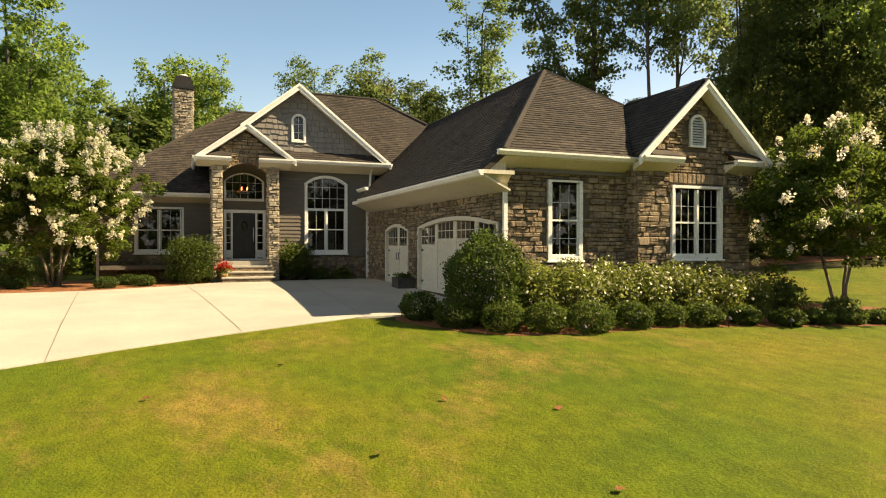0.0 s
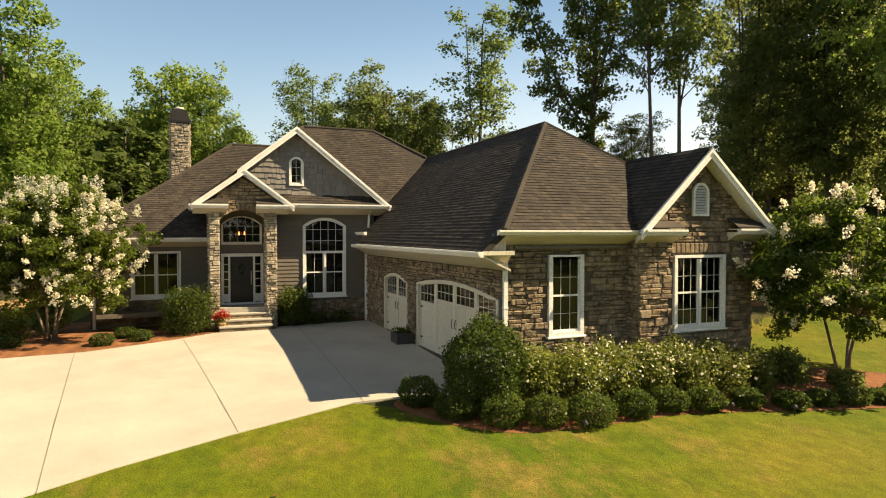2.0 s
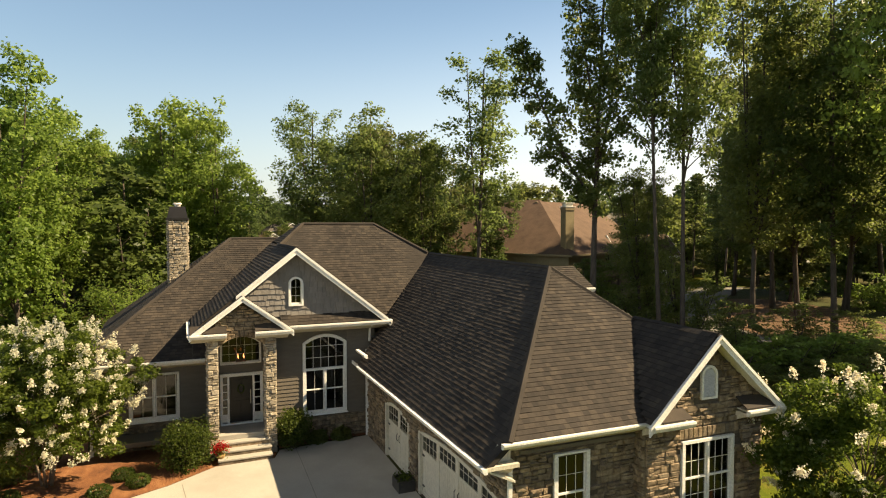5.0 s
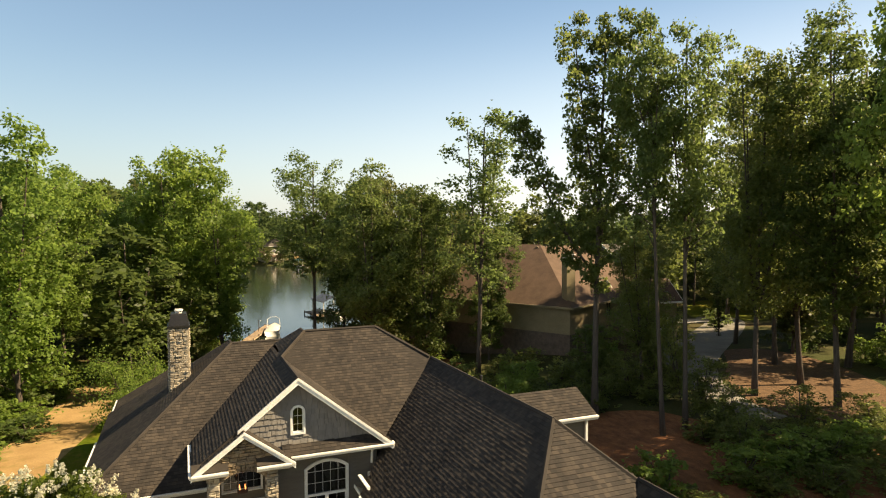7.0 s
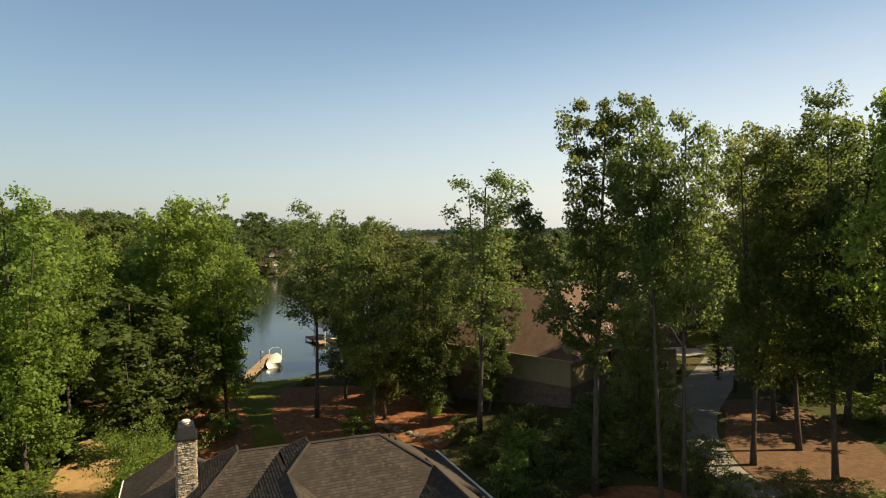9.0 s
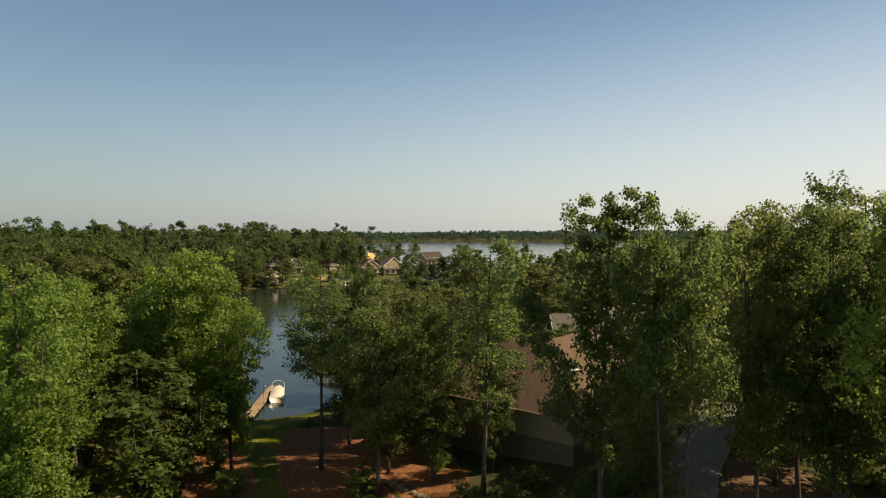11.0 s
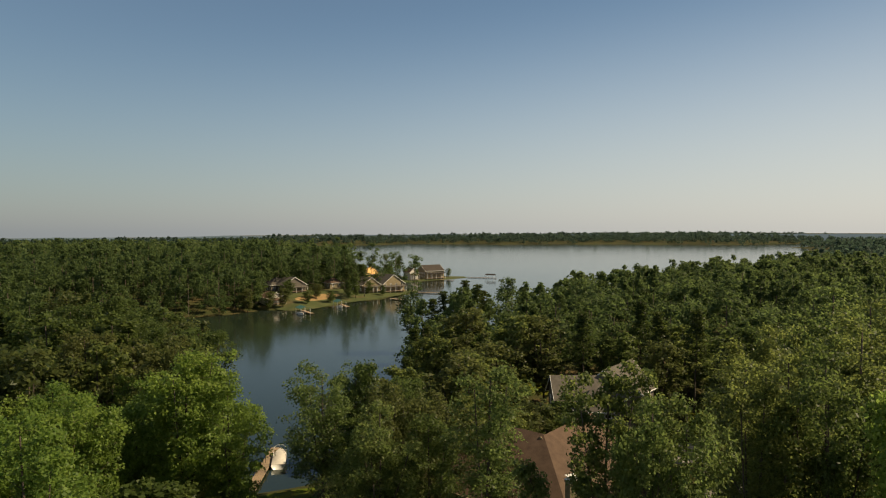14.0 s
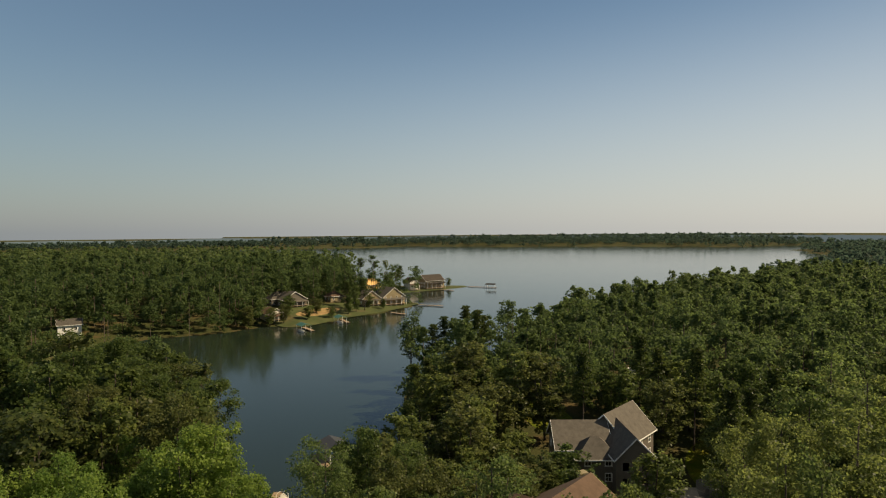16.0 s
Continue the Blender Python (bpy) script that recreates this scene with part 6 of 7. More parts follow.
def grass(n, x0, x1, y0, y1, tall, seed):
    """Blades of mown grass over the part of the lawn nearest the camera."""
    r = np.random.default_rng(seed)
    x, y = r.uniform(x0, x1, n), y0 + (y1 - y0) * r.uniform(0, 1, n) ** 1.5
    edge = np.interp(x, [-8, -2, 3.2, 4.6, 6.5, 9.2, 10, 11.4, 13.2, 16, 19.5, 24], [13.1, 15.3, 17.4, 18.2, 19.1, 20.2, 19.0, 17.3, 17.05, 17.0, 15.8, 15.5])
    k = y < edge
    x, y = x[k], y[k]
    z = heights(x, y) + 0.02
    n = len(x)
    a = r.uniform(0, 6.2832, n)
    h = tall * r.uniform(0.5, 1.2, n)
    w = 0.002 + 0.002 * r.uniform(0, 1, n)
    lean = r.normal(0, 1.0, (n, 2)) * h[:, None]
    p = np.stack([np.c_[x - w * np.cos(a), y - w * np.sin(a), z], np.c_[x + w * np.cos(a), y + w * np.sin(a), z], np.c_[x + lean[:, 0], y + lean[:, 1], z + h]], 1)
    ob = part("grass", fast_mesh("grass", p, 3), "blade", None)
    return tagged(ob, "short mown grass blades of the front lawn", "grass", kind="stuff")


grass(190000, -8, 24, 9.5, 20.2, 0.022, 3)

# ---- trees ----
for _k in range(4):
    tree_kind("oak%d" % _k, 40 + _k, 20, 5.0, 0.12 if _k == 0 else 0.26, 24000, 0.25, "leaf", clumps=84)
for _k in range(4):
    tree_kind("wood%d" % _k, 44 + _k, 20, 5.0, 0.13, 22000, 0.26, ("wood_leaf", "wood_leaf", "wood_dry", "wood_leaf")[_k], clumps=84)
for _k in range(3):
    tree_kind("dark%d" % _k, 80 + _k, 25, 4.8, 0.24, 21000, 0.23, "leaf_dark", clumps=84)
for _k in range(3):
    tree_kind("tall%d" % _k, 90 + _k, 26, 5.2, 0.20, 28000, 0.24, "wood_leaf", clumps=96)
tree_kind("high0", 115, 24, 5.0, 0.45, 14500, 0.24, "leaf_pale", clumps=66)
tree_kind("high1", 116, 22, 5.0, 0.22, 18000, 0.25, "leaf_pale", clumps=76)
# the great dark oak: a thick leader and long limbs that arch out
tree_kind("open0", 111, 27, 2.7, 0.32, 20000, 0.25, "leaf_dark", clumps=92, thick=1.15, limbs=((158, 6.0, 0.34, 0.72), (-22, 2.0, 0.40, 0.96), (175, 2.6, 0.52, 0.93)))
tree_kind("sparse0", 113, 25, 4.4, 0.47, 12500, 0.24, "leaf_pale", clumps=60)
tree_kind("sparse1", 118, 25, 4.4, 0.46, 14000, 0.24, "leaf_pale", clumps=64)
tree_kind("bushy", 171, 6, 3.4, 0.03, 8000, 0.17, "leaf", clumps=70)
tree_kind("sapling", 172, 6, 2.2, 0.10, 4200, 0.17, "leaf_dark", clumps=46)
tree_kind("thin0", 101, 20, 3.2, 0.36, 7500, 0.22, "leaf_pale", clumps=46)
for _k in range(3):
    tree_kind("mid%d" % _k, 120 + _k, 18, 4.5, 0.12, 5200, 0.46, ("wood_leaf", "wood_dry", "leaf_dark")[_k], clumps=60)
for _k in range(2):
    tree_kind("pine%d" % _k, 140 + _k, 22, 3.6, 0.40, 3000, 0.46, "needle", "bark", "pine", 54)
for _k in range(3):
    tree_kind("under%d" % _k, 150 + _k, 3.2, 2.0, 0.02, 1700, 0.23, ("leaf", "leaf_pale", "leaf_dark")[_k], clumps=26)

plant("bushy", 2.2, 57.5, 6.0, 3.2, "broad leafy young tree beside the sandy track", 0.5)
OAK, PALE, DARK = "tall leafy hardwood with a full green crown", "slender tree with a pale, open crown", "tall dark-crowned tree standing in shade"
WEST_TREES = [(-5.8, 63.0, 24.6, 6.4, 0), (-4.9, 79, 23.1, 5.6, 1), (-13, 74, 24.6, 6, 2), (5.2, 84.5, 26.2, 7.0, 3), (10, 80.5, 23.6, 5.8, 0), (0.5, 90, 22.6, 5.2, 2), (-9, 92, 22.6, 5.4, 1), (-19, 66, 24.6, 6, 3), (6.5, 98, 21.6, 4.6, 1), (-2, 103, 20.6, 5, 0), (-16, 88, 22.6, 5.4, 3)]
for _i, (_x, _y, _t, _w, _k) in enumerate(WEST_TREES):
    plant("oak%d" % _k, _x, _y, _t, _w, OAK, _i * 1.3)
MID_TREES = [(18.6, 76.0, 24.6, 5.6, 0), (22.2, 65.0, 22.4, 5.2, 1), (25.5, 71, 22, 5.2, 2), (28, 65, 19.5, 4.6, 3), (24.5, 84, 23, 5.0, 1), (31.5, 73, 19.5, 5.0, 2), (29, 80, 21, 5.0, 0), (33, 88, 19, 5.2, 3)]
for _i, (_x, _y, _t, _w, _k) in enumerate(MID_TREES):
    plant("high%d" % _i if _i < 2 else "wood%d" % _k, _x, _y, _t, _w, PALE if _i < 2 else OAK, _i * 2.1)
plant("thin0", 30.6, 58.6, 25.0, 4.4, PALE, 0.4)
plant("wood1", 34.2, 63.5, 13.5, 3.4, OAK, 0.9)
EAST_TREES = [(31.1, 41.4, 27.7, 2.5, 0), (32.1, 36.7, 26.9, 3.2, 1), (34.0, 36.9, 26.3, 3.5, 2), (44.7, 40.8, 26.9, 4.8, 0), (47.2, 36.6, 29.1, 5.2, 1), (50.8, 42.0, 27.1, 5, 2), (55, 48, 28.0, 5, 0), (44.5, 27.5, 28.1, 5.4, 1), (52, 33, 29.1, 5.8, 2), (38.6, 46.5, 13, 3.0, 0), (60, 45, 29.2, 6.0, 2), (66, 54, 24.1, 5, 0), (74, 50, 29.7, 6.6, 2)]
for _i, (_x, _y, _t, _w, _k) in enumerate(EAST_TREES):
    plant("open0" if _i == 0 else "sparse%d" % (_i - 1) if _i in (1, 2) else "oak1" if _i == 7 else "tall%d" % _k if _i in (4, 8) else "dark%d" % _k, _x, _y, _t, _w, DARK if _i not in (1, 2) else PALE, _i * 1.7)

for _i, (_x, _y, _t) in enumerate([(57, 82, 12), (55, 90, 13), (66, 77, 14.5), (61, 92, 13), (51, 86, 12)]):
    plant("mid%d" % (_i % 3), _x, _y, _t, 5.0, "low leafy tree near the grey-roofed house", _i * 1.4)
for _i, (_x, _y, _t, _w) in enumerate([(38.5, 42.5, 6.5, 2.0), (40.2, 47, 4.4, 2.0), (37.2, 38.5, 4.2, 1.8), (43.6, 51, 6.5, 2.2), (36.0, 44.8, 3.6, 1.8), (46.5, 55.0, 6.0, 2.0), (35.5, 34.8, 3.4, 1.8), (39.6, 33.2, 3.2, 2.0), (43.0, 31.8, 2.8, 1.9), (33.0, 31.8, 3.0, 1.8)]):
    plant("sapling", _x, _y, _t, _w, "dark leafy sapling in the undergrowth by the drive", _i * 1.6, "saplings by the drive", "sapling", "young tree")
for _x, _y, _t, _w in ((34.5, 47.5, 5.5, 2.2),):
    plant("mid2", _x, _y, _t, _w, "dark understory tree below taller trunks", _x)


for _i, (_x, _y, _t, _w) in enumerate([(6, 119.5, 25, 7.0), (-10, 156, 26, 7.5), (2.9, 102.5, 26, 6.5), (-3, 137, 25, 7.0), (0.5, 126, 24, 6.5), (-15, 140, 25, 7.0), (3, 149, 22, 6.0), (-4, 170, 23, 6.5), (-11, 184, 22, 6.5), (-20, 168, 24, 7.0), (-9, 118, 25, 6.5), (-16, 108, 24, 6.5), (9.5, 96, 19, 4.5)]):
    plant("wood%d" % (_i % 4), _x, _y, _t, _w, "broad-crowned hardwood on the bank of the cove", _i * 1.9, "woods by the lake")
BANK = [(6, 119.5), (-10, 156), (2.9, 102.5), (-3, 137), (0.5, 126), (-15, 140), (3, 149), (-4, 170), (-11, 184), (-20, 168), (-9, 118), (-16, 108)]


def clear(x, y, spots):
    return all((x - a) ** 2 / (w * w) + (y - b) ** 2 / (d * d) > 1 for a, b, w, d in spots)


# kept free: houses, drives, lawns, the way down to the dock, the placed trees
OPEN = [(62, 78, 15, 14), (42, 36, 18, 14), (44, 68, 12, 13), (56, 67, 9, 8), (36, 50, 8, 16), (28, 40, 8, 16), (10, 45, 16, 24), (15, 86, 9, 32), (28, 104, 9, 9), (44, 40, 8, 8), (52, 54, 9, 7), (64, 62, 9, 7), (76, 72, 14, 9), (76, 101, 20, 19), (78, 90, 14, 8), (84, 136, 7, 10), (118, 150, 9, 7), (127, 158, 7, 6), (120, 148, 6, 6)]
SINGLE = [(x, y, 4.5, 4.5) for x, y, *_ in WEST_TREES + MID_TREES + EAST_TREES + BANK]
_r = np.random.default_rng(17)
for _x in np.arange(-64, 150, 8.4):
    for _y in np.arange(34, 180, 8.4):
        _px, _py = _x + _r.uniform(-2.8, 2.8), _y + _r.uniform(-2.8, 2.8)
        _kind, _s, _turn = _r.integers(0, 10), _r.uniform(0.72, 1.18), _r.uniform(0, 6.28)
        _far = math.hypot(_px - 5, _py - 7)
        if _far > 158 or _px < 4 - 0.30 * (_py - 10) or _py < 12 + 0.42 * (_px - 5) or (_py < 58 and _px < 27) or not clear(_px, _py, OPEN + SINGLE):
            continue
        if float(land(np.array([_px]), np.array([_py]))[0]) < 3:
            continue
        if _kind < 2 and _far > 110:
            plant("pine%d" % (_kind % 2), _px, _py, 20 * _s, 3.8 * _s, "tall pine with a high dark green crown", _turn, "woods by the lake")
        else:
            plant("mid%d" % (_kind % 3), _px, _py, (22.5 if _px < 14 and _py > 100 else 17.5) * _s, 6.4 * _s, "leafy hardwood of the lakeside woods", _turn, "woods by the lake")
for _x, _y, _t in ((90.2, 195, 23), (92.5, 190, 21), (84, 199, 20), (74, 203, 16), (79, 198, 18), (97, 196, 19)):
    plant("pine%d" % (int(_x) % 2), _x, _y, _t, 3.7, "lone lakeshore pine with spreading branches", _x, "lakeshore pines")
# the first two stand out of view, added to shade ground east of the house
for _x, _y, _t, _w, _k in ((57, 19.5, 25, 5.6, "oak0"), (47, 21.5, 23, 5.0, "oak2"), (56.5, 51.5, 24, 4.6, "dark1"), (47.2, 57, 12, 3.4, "dark0"), (60.5, 57.6, 23, 4.8, "dark2"), (80, 60, 30, 7.5, "high1"), (71, 57, 26, 6.5, "wood3"), (88, 55, 27, 7.0, "oak0")):
    plant(_k, _x, _y, _t, _w, DARK, _x)
for _i in range(170):
    _x, _y = _r.uniform(-25, 75), _r.uniform(34, 105)
    _turn, _s = _r.uniform(0, 6.28), _r.uniform(0.5, 1.2)
    if clear(_x, _y, [(10, 45, 15, 20), (44, 68, 11, 12), (14, 82, 4.6, 32), (22, 78, 9, 18), (44, 40, 6.5, 6.5), (-6, 55, 9, 9), (42, 38, 17, 13), (51, 54, 8, 6), (63, 62, 8, 6)]) and float(land(np.array([_x]), np.array([_y]))[0]) > 2 and not (_y < 44 and _x < 24) and _x > -2 - 0.3 * (_y - 10):
        plant("under%d" % (_i % 2), _x, _y, 2.4 * _s, 2.0 * _s, "leafy undergrowth bush at the edge of the woods", _turn, "undergrowth", "undergrowth_bush", "bush")
for _x, _y, _t, _w in ((20.7, 66, 2.6, 2.2), (31, 30, 2.0, 2.2), (34, 29.4, 2.2, 2.2), (37, 30, 2.0, 2.2), (40, 30, 1.8, 2.0), (26, 30.5, 2.4, 2.0), (-8, 57, 3, 2.6), (-10, 61, 3.2, 2.8), (26, 45, 3.2, 2.2), (30, 50, 3, 2.4)):
    plant("under0", _x, _y, _t, _w, "leafy undergrowth bush at the edge of the yard", _x, "undergrowth", "undergrowth_bush", "bush")


for _i, (_x, _y, _t) in enumerate([(-5.6, 50, 2.2), (-7, 54, 2.6), (-8, 59, 2.8), (-7.4, 64.5, 3.2), (-10, 70, 3.2), (-5.8, 46, 1.8), (-9.5, 49, 2.6), (-11, 55, 3.0), (3.4, 60.5, 2.6), (3.0, 66, 2.2), (-5, 62, 2.0), (-6.5, 66, 2.6), (-5.2, 70.5, 2.2), (-7.5, 73, 3.0), (-6, 77, 2.4), (-9, 67, 3.0), (-10, 75, 3.2), (-8, 81, 3.0), (-4.8, 81, 2.4), (-4.6, 57, 1.6), (-7, 60, 2.4), (1.8, 73, 2.2), (2.4, 80, 2.6)]):
    plant("under%d" % (_i % 2), _x, _y, _t, 2.4, "sunlit leafy undergrowth beside the sandy track", _i * 2.3, "undergrowth", "undergrowth_bush", "bush")
for _i, (_x, _y, _t) in enumerate([(30.5, 28.2, 1.3), (33.5, 26.8, 1.4), (36.5, 26.2, 1.6), (34.5, 30.5, 1.6), (38.5, 28.6, 1.7), (36.4, 29.4, 1.4), (27.2, 28.6, 1.1), (33.4, 34.5, 1.4), (27.4, 42, 1.6), (31.5, 43.2, 1.4), (35.5, 34.5, 1.3), (33.5, 44.5, 1.8), (36.5, 43, 1.7), (30, 47, 2.0), (34, 50, 2.0), (38, 47.5, 2.0), (27, 52, 2.2), (31, 55, 2.4), (35, 57, 2.0), (39.5, 53, 1.8)]):
    plant("under2", _x, _y, _t, 1.9, "dark shaded undergrowth bush below the tall trees", _i * 1.9, "undergrowth", "undergrowth_bush", "bush")


def far_forest(name, spots, leaves, size, seed, label, pines=0.5, tall=19.0, wide=4.2, low=0.72, leaf="far_leaf"):
    """Distant woods: crowns of leaf clumps and thin trunks, each joined into one part."""
    r = np.random.default_rng(seed)
    n = len(spots)
    z0 = heights(spots[:, 0], spots[:, 1])
    h = tall * r.uniform(low, 1.2, n)
    w = wide * r.uniform(0.7, 1.3, n)
    pine = r.uniform(0, 1, n) < pines
    i = np.repeat(np.arange(n), leaves)
    m = len(i)
    h = np.where(pine, h * 1.24, h)
    lumps = 20
    j = r.integers(0, lumps, m)
    lt, la, lr = r.uniform(0, 1, (n, lumps)), r.uniform(0, 6.2832, (n, lumps)), np.sqrt(r.uniform(0.1, 1, (n, lumps)))
    t, a = lt[i, j], la[i, j]
    base = np.where(pine[i], 0.42, 0.06)
    prof = np.where(pine[i], (1 - 0.7 * t) * 0.85, np.sqrt(np.maximum(0.1, 1 - ((t - 0.4) / 0.62) ** 2)))
    rad = w[i] * prof * lr[i, j] * 0.9
    g = r.normal(size=(m, 3))
    g /= np.linalg.norm(g, axis=1)[:, None]
    puff = w[i] * np.where(pine[i], 0.22, 0.27) * r.uniform(0.4, 1.05, m)
    c = np.c_[spots[i, 0] + rad * np.cos(a), spots[i, 1] + rad * np.sin(a), z0[i] + h[i] * (base + (0.95 - base) * t)] + g * puff[:, None] * np.array([1, 1, 0.8])
    nrm = g * 0.9 + np.array([0, 0, 0.45])
    root = thing(name, label, "woods", (float(spots[0, 0]), float(spots[0, 1]), float(z0[0])), kind="stuff")
    part("crown", fast_mesh("crown", cards(c, size, r, 0.2, 0.8, nrm), 4), leaf, root, kind="stuff")
    s = []
    for da, db in ((0, 2.1), (2.1, 4.2), (4.2, 6.28)):
        q = [np.c_[spots[:, 0] + 0.14 * math.cos(x), spots[:, 1] + 0.14 * math.sin(x), z0 - 0.5 if k == 0 else z0 + h * 0.8] for x, k in ((da, 0), (db, 0), (db, 1), (da, 1))]
        s.append(np.stack(q, 1))
    part("trunk", fast_mesh("trunk", np.concatenate(s), 4), "bark", root, kind="stuff")
    return root


def scatter(x0, x1, y0, y1, step, seed, keep, shore=1.0):
    r = np.random.default_rng(seed)
    gx, gy = np.meshgrid(np.arange(x0, x1, step), np.arange(y0, y1, step))
    p = np.c_[gx.ravel(), gy.ravel()] + r.uniform(-0.48, 0.48, (gx.size, 2)) * step
    return p[keep(p[:, 0], p[:, 1]) & (land(p[:, 0], p[:, 1]) > shore)]


def off(px, py, spots):
    k = np.ones(px.shape, bool)
    for a, b, w, d in spots:
        k &= (px - a) ** 2 / (w * w) + (py - b) ** 2 / (d * d) > 1
    return k


LAKE_YARDS = [(64, 360, 20, 30), (86, 366, 14, 26), (112, 372, 22, 20), (130, 384, 20, 14), (90, 398, 9, 9), (196, 492, 44, 16), (146, 440, 12, 34), (138, 482, 10, 10), (-40, 302, 10, 30), (48, 346, 7, 14), (118, 150, 9, 7)]
wedge = lambda x, y: (x > 0 - 0.30 * (y - 10)) & (y > 12 + 0.40 * (x - 5))
dist = lambda x, y: np.hypot(x - 5, y - 7)
far_forest("lakeside_woods", scatter(-90, 260, 100, 300, 9.5, 21, lambda x, y: wedge(x, y) & off(x, y, OPEN + LAKE_YARDS) & (dist(x, y) > 158) & (dist(x, y) < 270) & (y < np.interp(x, *zip(*NEAR_SHORE)))), 1100, 0.76, 22, "leafy mixed woods along the near shore", 0.42, 16, 6.6, 0.6)
far_forest("near_point_woods", scatter(-160, 250, 255, 520, 10.4, 1, lambda x, y: wedge(x, y) & off(x, y, LAKE_YARDS) & (y > np.interp(x, *zip(*NEAR_SHORE)) + 5) & ((y < 425) | (x < 0.262 * y - 2)), 0.1), 820, 0.98, 2, "dense mixed pine woods on the point across the cove", 0.45, 21.5, 7.4, 0.55)
far_forest("east_shore_woods", scatter(100, 560, 120, 480, 10.5, 3, lambda x, y: wedge(x, y) & (dist(x, y) >= 270) & (y < np.interp(x, *zip(*NEAR_SHORE)))), 420, 1.3, 4, "dense woods running out along the near shore", 0.45, 13.5, 6.6, 0.55)
far_forest("back_woods", scatter(-420, 230, 520, 1050, 15, 5, lambda x, y: wedge(x, y) & inside(x, y, POINT_SHORE) & (x < 0.262 * y - 2)), 70, 2.6, 6, "distant woods behind the point", 0.6, 19, 8.5, 0.8)
far_forest("far_shore_woods", scatter(-900, 2100, 1150, 2150, 27, 7, lambda x, y: wedge(x, y)), 60, 4.4, 8, "woods on the far shore", 0.3, 15, 13, leaf="hazed_leaf")
far_forest("east_far_woods", scatter(480, 1900, 420, 1100, 24, 9, lambda x, y: wedge(x, y)), 48, 3.8, 10, "distant woods on the eastern shore", 0.3, 15, 11, leaf="hazed_leaf")
# out-of-view woods behind the camera, added so window reflections turn dark
far_forest("unseen_south_woods", scatter(-90, 130, -75, -38, 9, 31, lambda x, y: y < 1000), 130, 1.4, 32, "woods across the street from the house", 0.4, 18, 5)
# out-of-view woods, added to block low western sky from the house walls
far_forest("unseen_west_woods", scatter(-75, -14, -36, 62, 8.5, 33, lambda x, y: (x < -3 - 0.30 * (y - 7) - 8) & ((y < 2) | (y > 26))), 200, 1.2, 34, "woods along the west side of the drive", 0.2, 18, 5.5)

# hills on the horizon; their haze is put in as a blue-grey glow
_a = np.linspace(-0.75, 1.35, 300)
_top = [18 + 5 * min(1, max(0, (k + 0.1) / 0.35)) + 4 * noise.noise(Vector((k * 9, 0, 0))) + 2.5 * noise.noise(Vector((k * 60, 3, 0))) for k in _a]
_v = [(2350 * math.sin(k), 2350 * math.cos(k), z) for k, t in zip(_a, _top) for z in (-30, t)]
M["haze"] = glow_material("far hills with haze glow", (0.22, 0.28, 0.31), 0.33)
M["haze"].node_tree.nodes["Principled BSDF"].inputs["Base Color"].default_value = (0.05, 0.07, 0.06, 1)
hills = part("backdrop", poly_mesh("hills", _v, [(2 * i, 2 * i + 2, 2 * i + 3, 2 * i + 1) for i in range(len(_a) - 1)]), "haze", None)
tagged(hills, "hazy blue-grey wooded hills on the horizon", "hills", kind="structure")

# ---- yards, drives and neighbours ----
draped("pine_straw_floor", smooth_ring([(-1, 66), (3, 60), (10, 57), (18, 56.5), (27, 58), (32, 66), (31, 80), (27, 92), (18, 97), (8, 97), (0, 92), (-3, 78)], 4), 0.012, "mulch", "sunlit rust-red pine straw under the back-yard trees", "pine straw")
draped("shaded_mulch_bed", smooth_ring([(23.2, 33), (24.5, 28.6), (29, 26.2), (35, 24.0), (40, 25.5), (41, 31), (38.5, 34), (36.4, 38), (35, 41), (31, 42.2), (27, 41), (24.2, 37)], 4), 0.03, "mulch", "shaded rust-brown pine straw below the tall trees", "mulch bed")
draped("neighbour_drive", smooth_ring([(42.2, 36.4), (42.6, 39), (43.8, 41.8), (47, 46.6), (52.5, 52), (60, 57.5), (70, 65), (86, 79), (98, 93), (94, 97), (82, 83), (68, 71), (59, 64), (52.5, 59.5), (48.2, 55.5), (44.8, 49.2), (41.6, 43.6), (40.2, 40), (39.9, 37)], 3), 0.03, "shaded_concrete", "winding pale concrete drive under the trees", "driveway", 2.0, 0.1)
draped("mulch_island", smooth_ring([(42.4, 36.6), (45, 34), (50, 34.5), (56, 39), (60, 46), (61, 53), (57, 55.2), (52.5, 51), (47.5, 46.3), (43.6, 41.2)], 4), 0.035, "bark_mulch", "island of brown bark mulch round tree trunks", "mulch bed")
draped("far_lawn", smooth_ring([(88, 84), (100, 84), (116, 100), (112, 112), (98, 104)], 4), 0.02, "lawn", "sunlit patch of lawn beyond the drive", "lawn")
draped("house_drive", smooth_ring([(72, 91.5), (79, 84.5), (90, 84), (94, 90), (88, 95), (79, 95)], 4), 0.03, "concrete", "pale concrete turning area by the grey-roofed house", "driveway")
draped("yard", smooth_ring([(79, 128), (88, 128), (90, 144), (82, 146)], 4), 0.02, "lawn", "small sunlit clearing in the woods", "lawn")
draped("lake_yard", smooth_ring([(48, 338), (62, 330), (84, 349), (112, 366), (140, 389), (150, 402), (136, 400), (120, 388), (96, 392), (70, 380), (52, 362)], 3), 0.05, "shore_grass", "green waterside lawns along the point", "lawn", 6.0)
draped("sand_lot", smooth_ring([(62, 354), (72, 355), (88, 369), (89, 378), (76, 373), (63, 362)], 3), 0.10, "dirt", "bare sandy building lot by the water", "sand", 6.0)
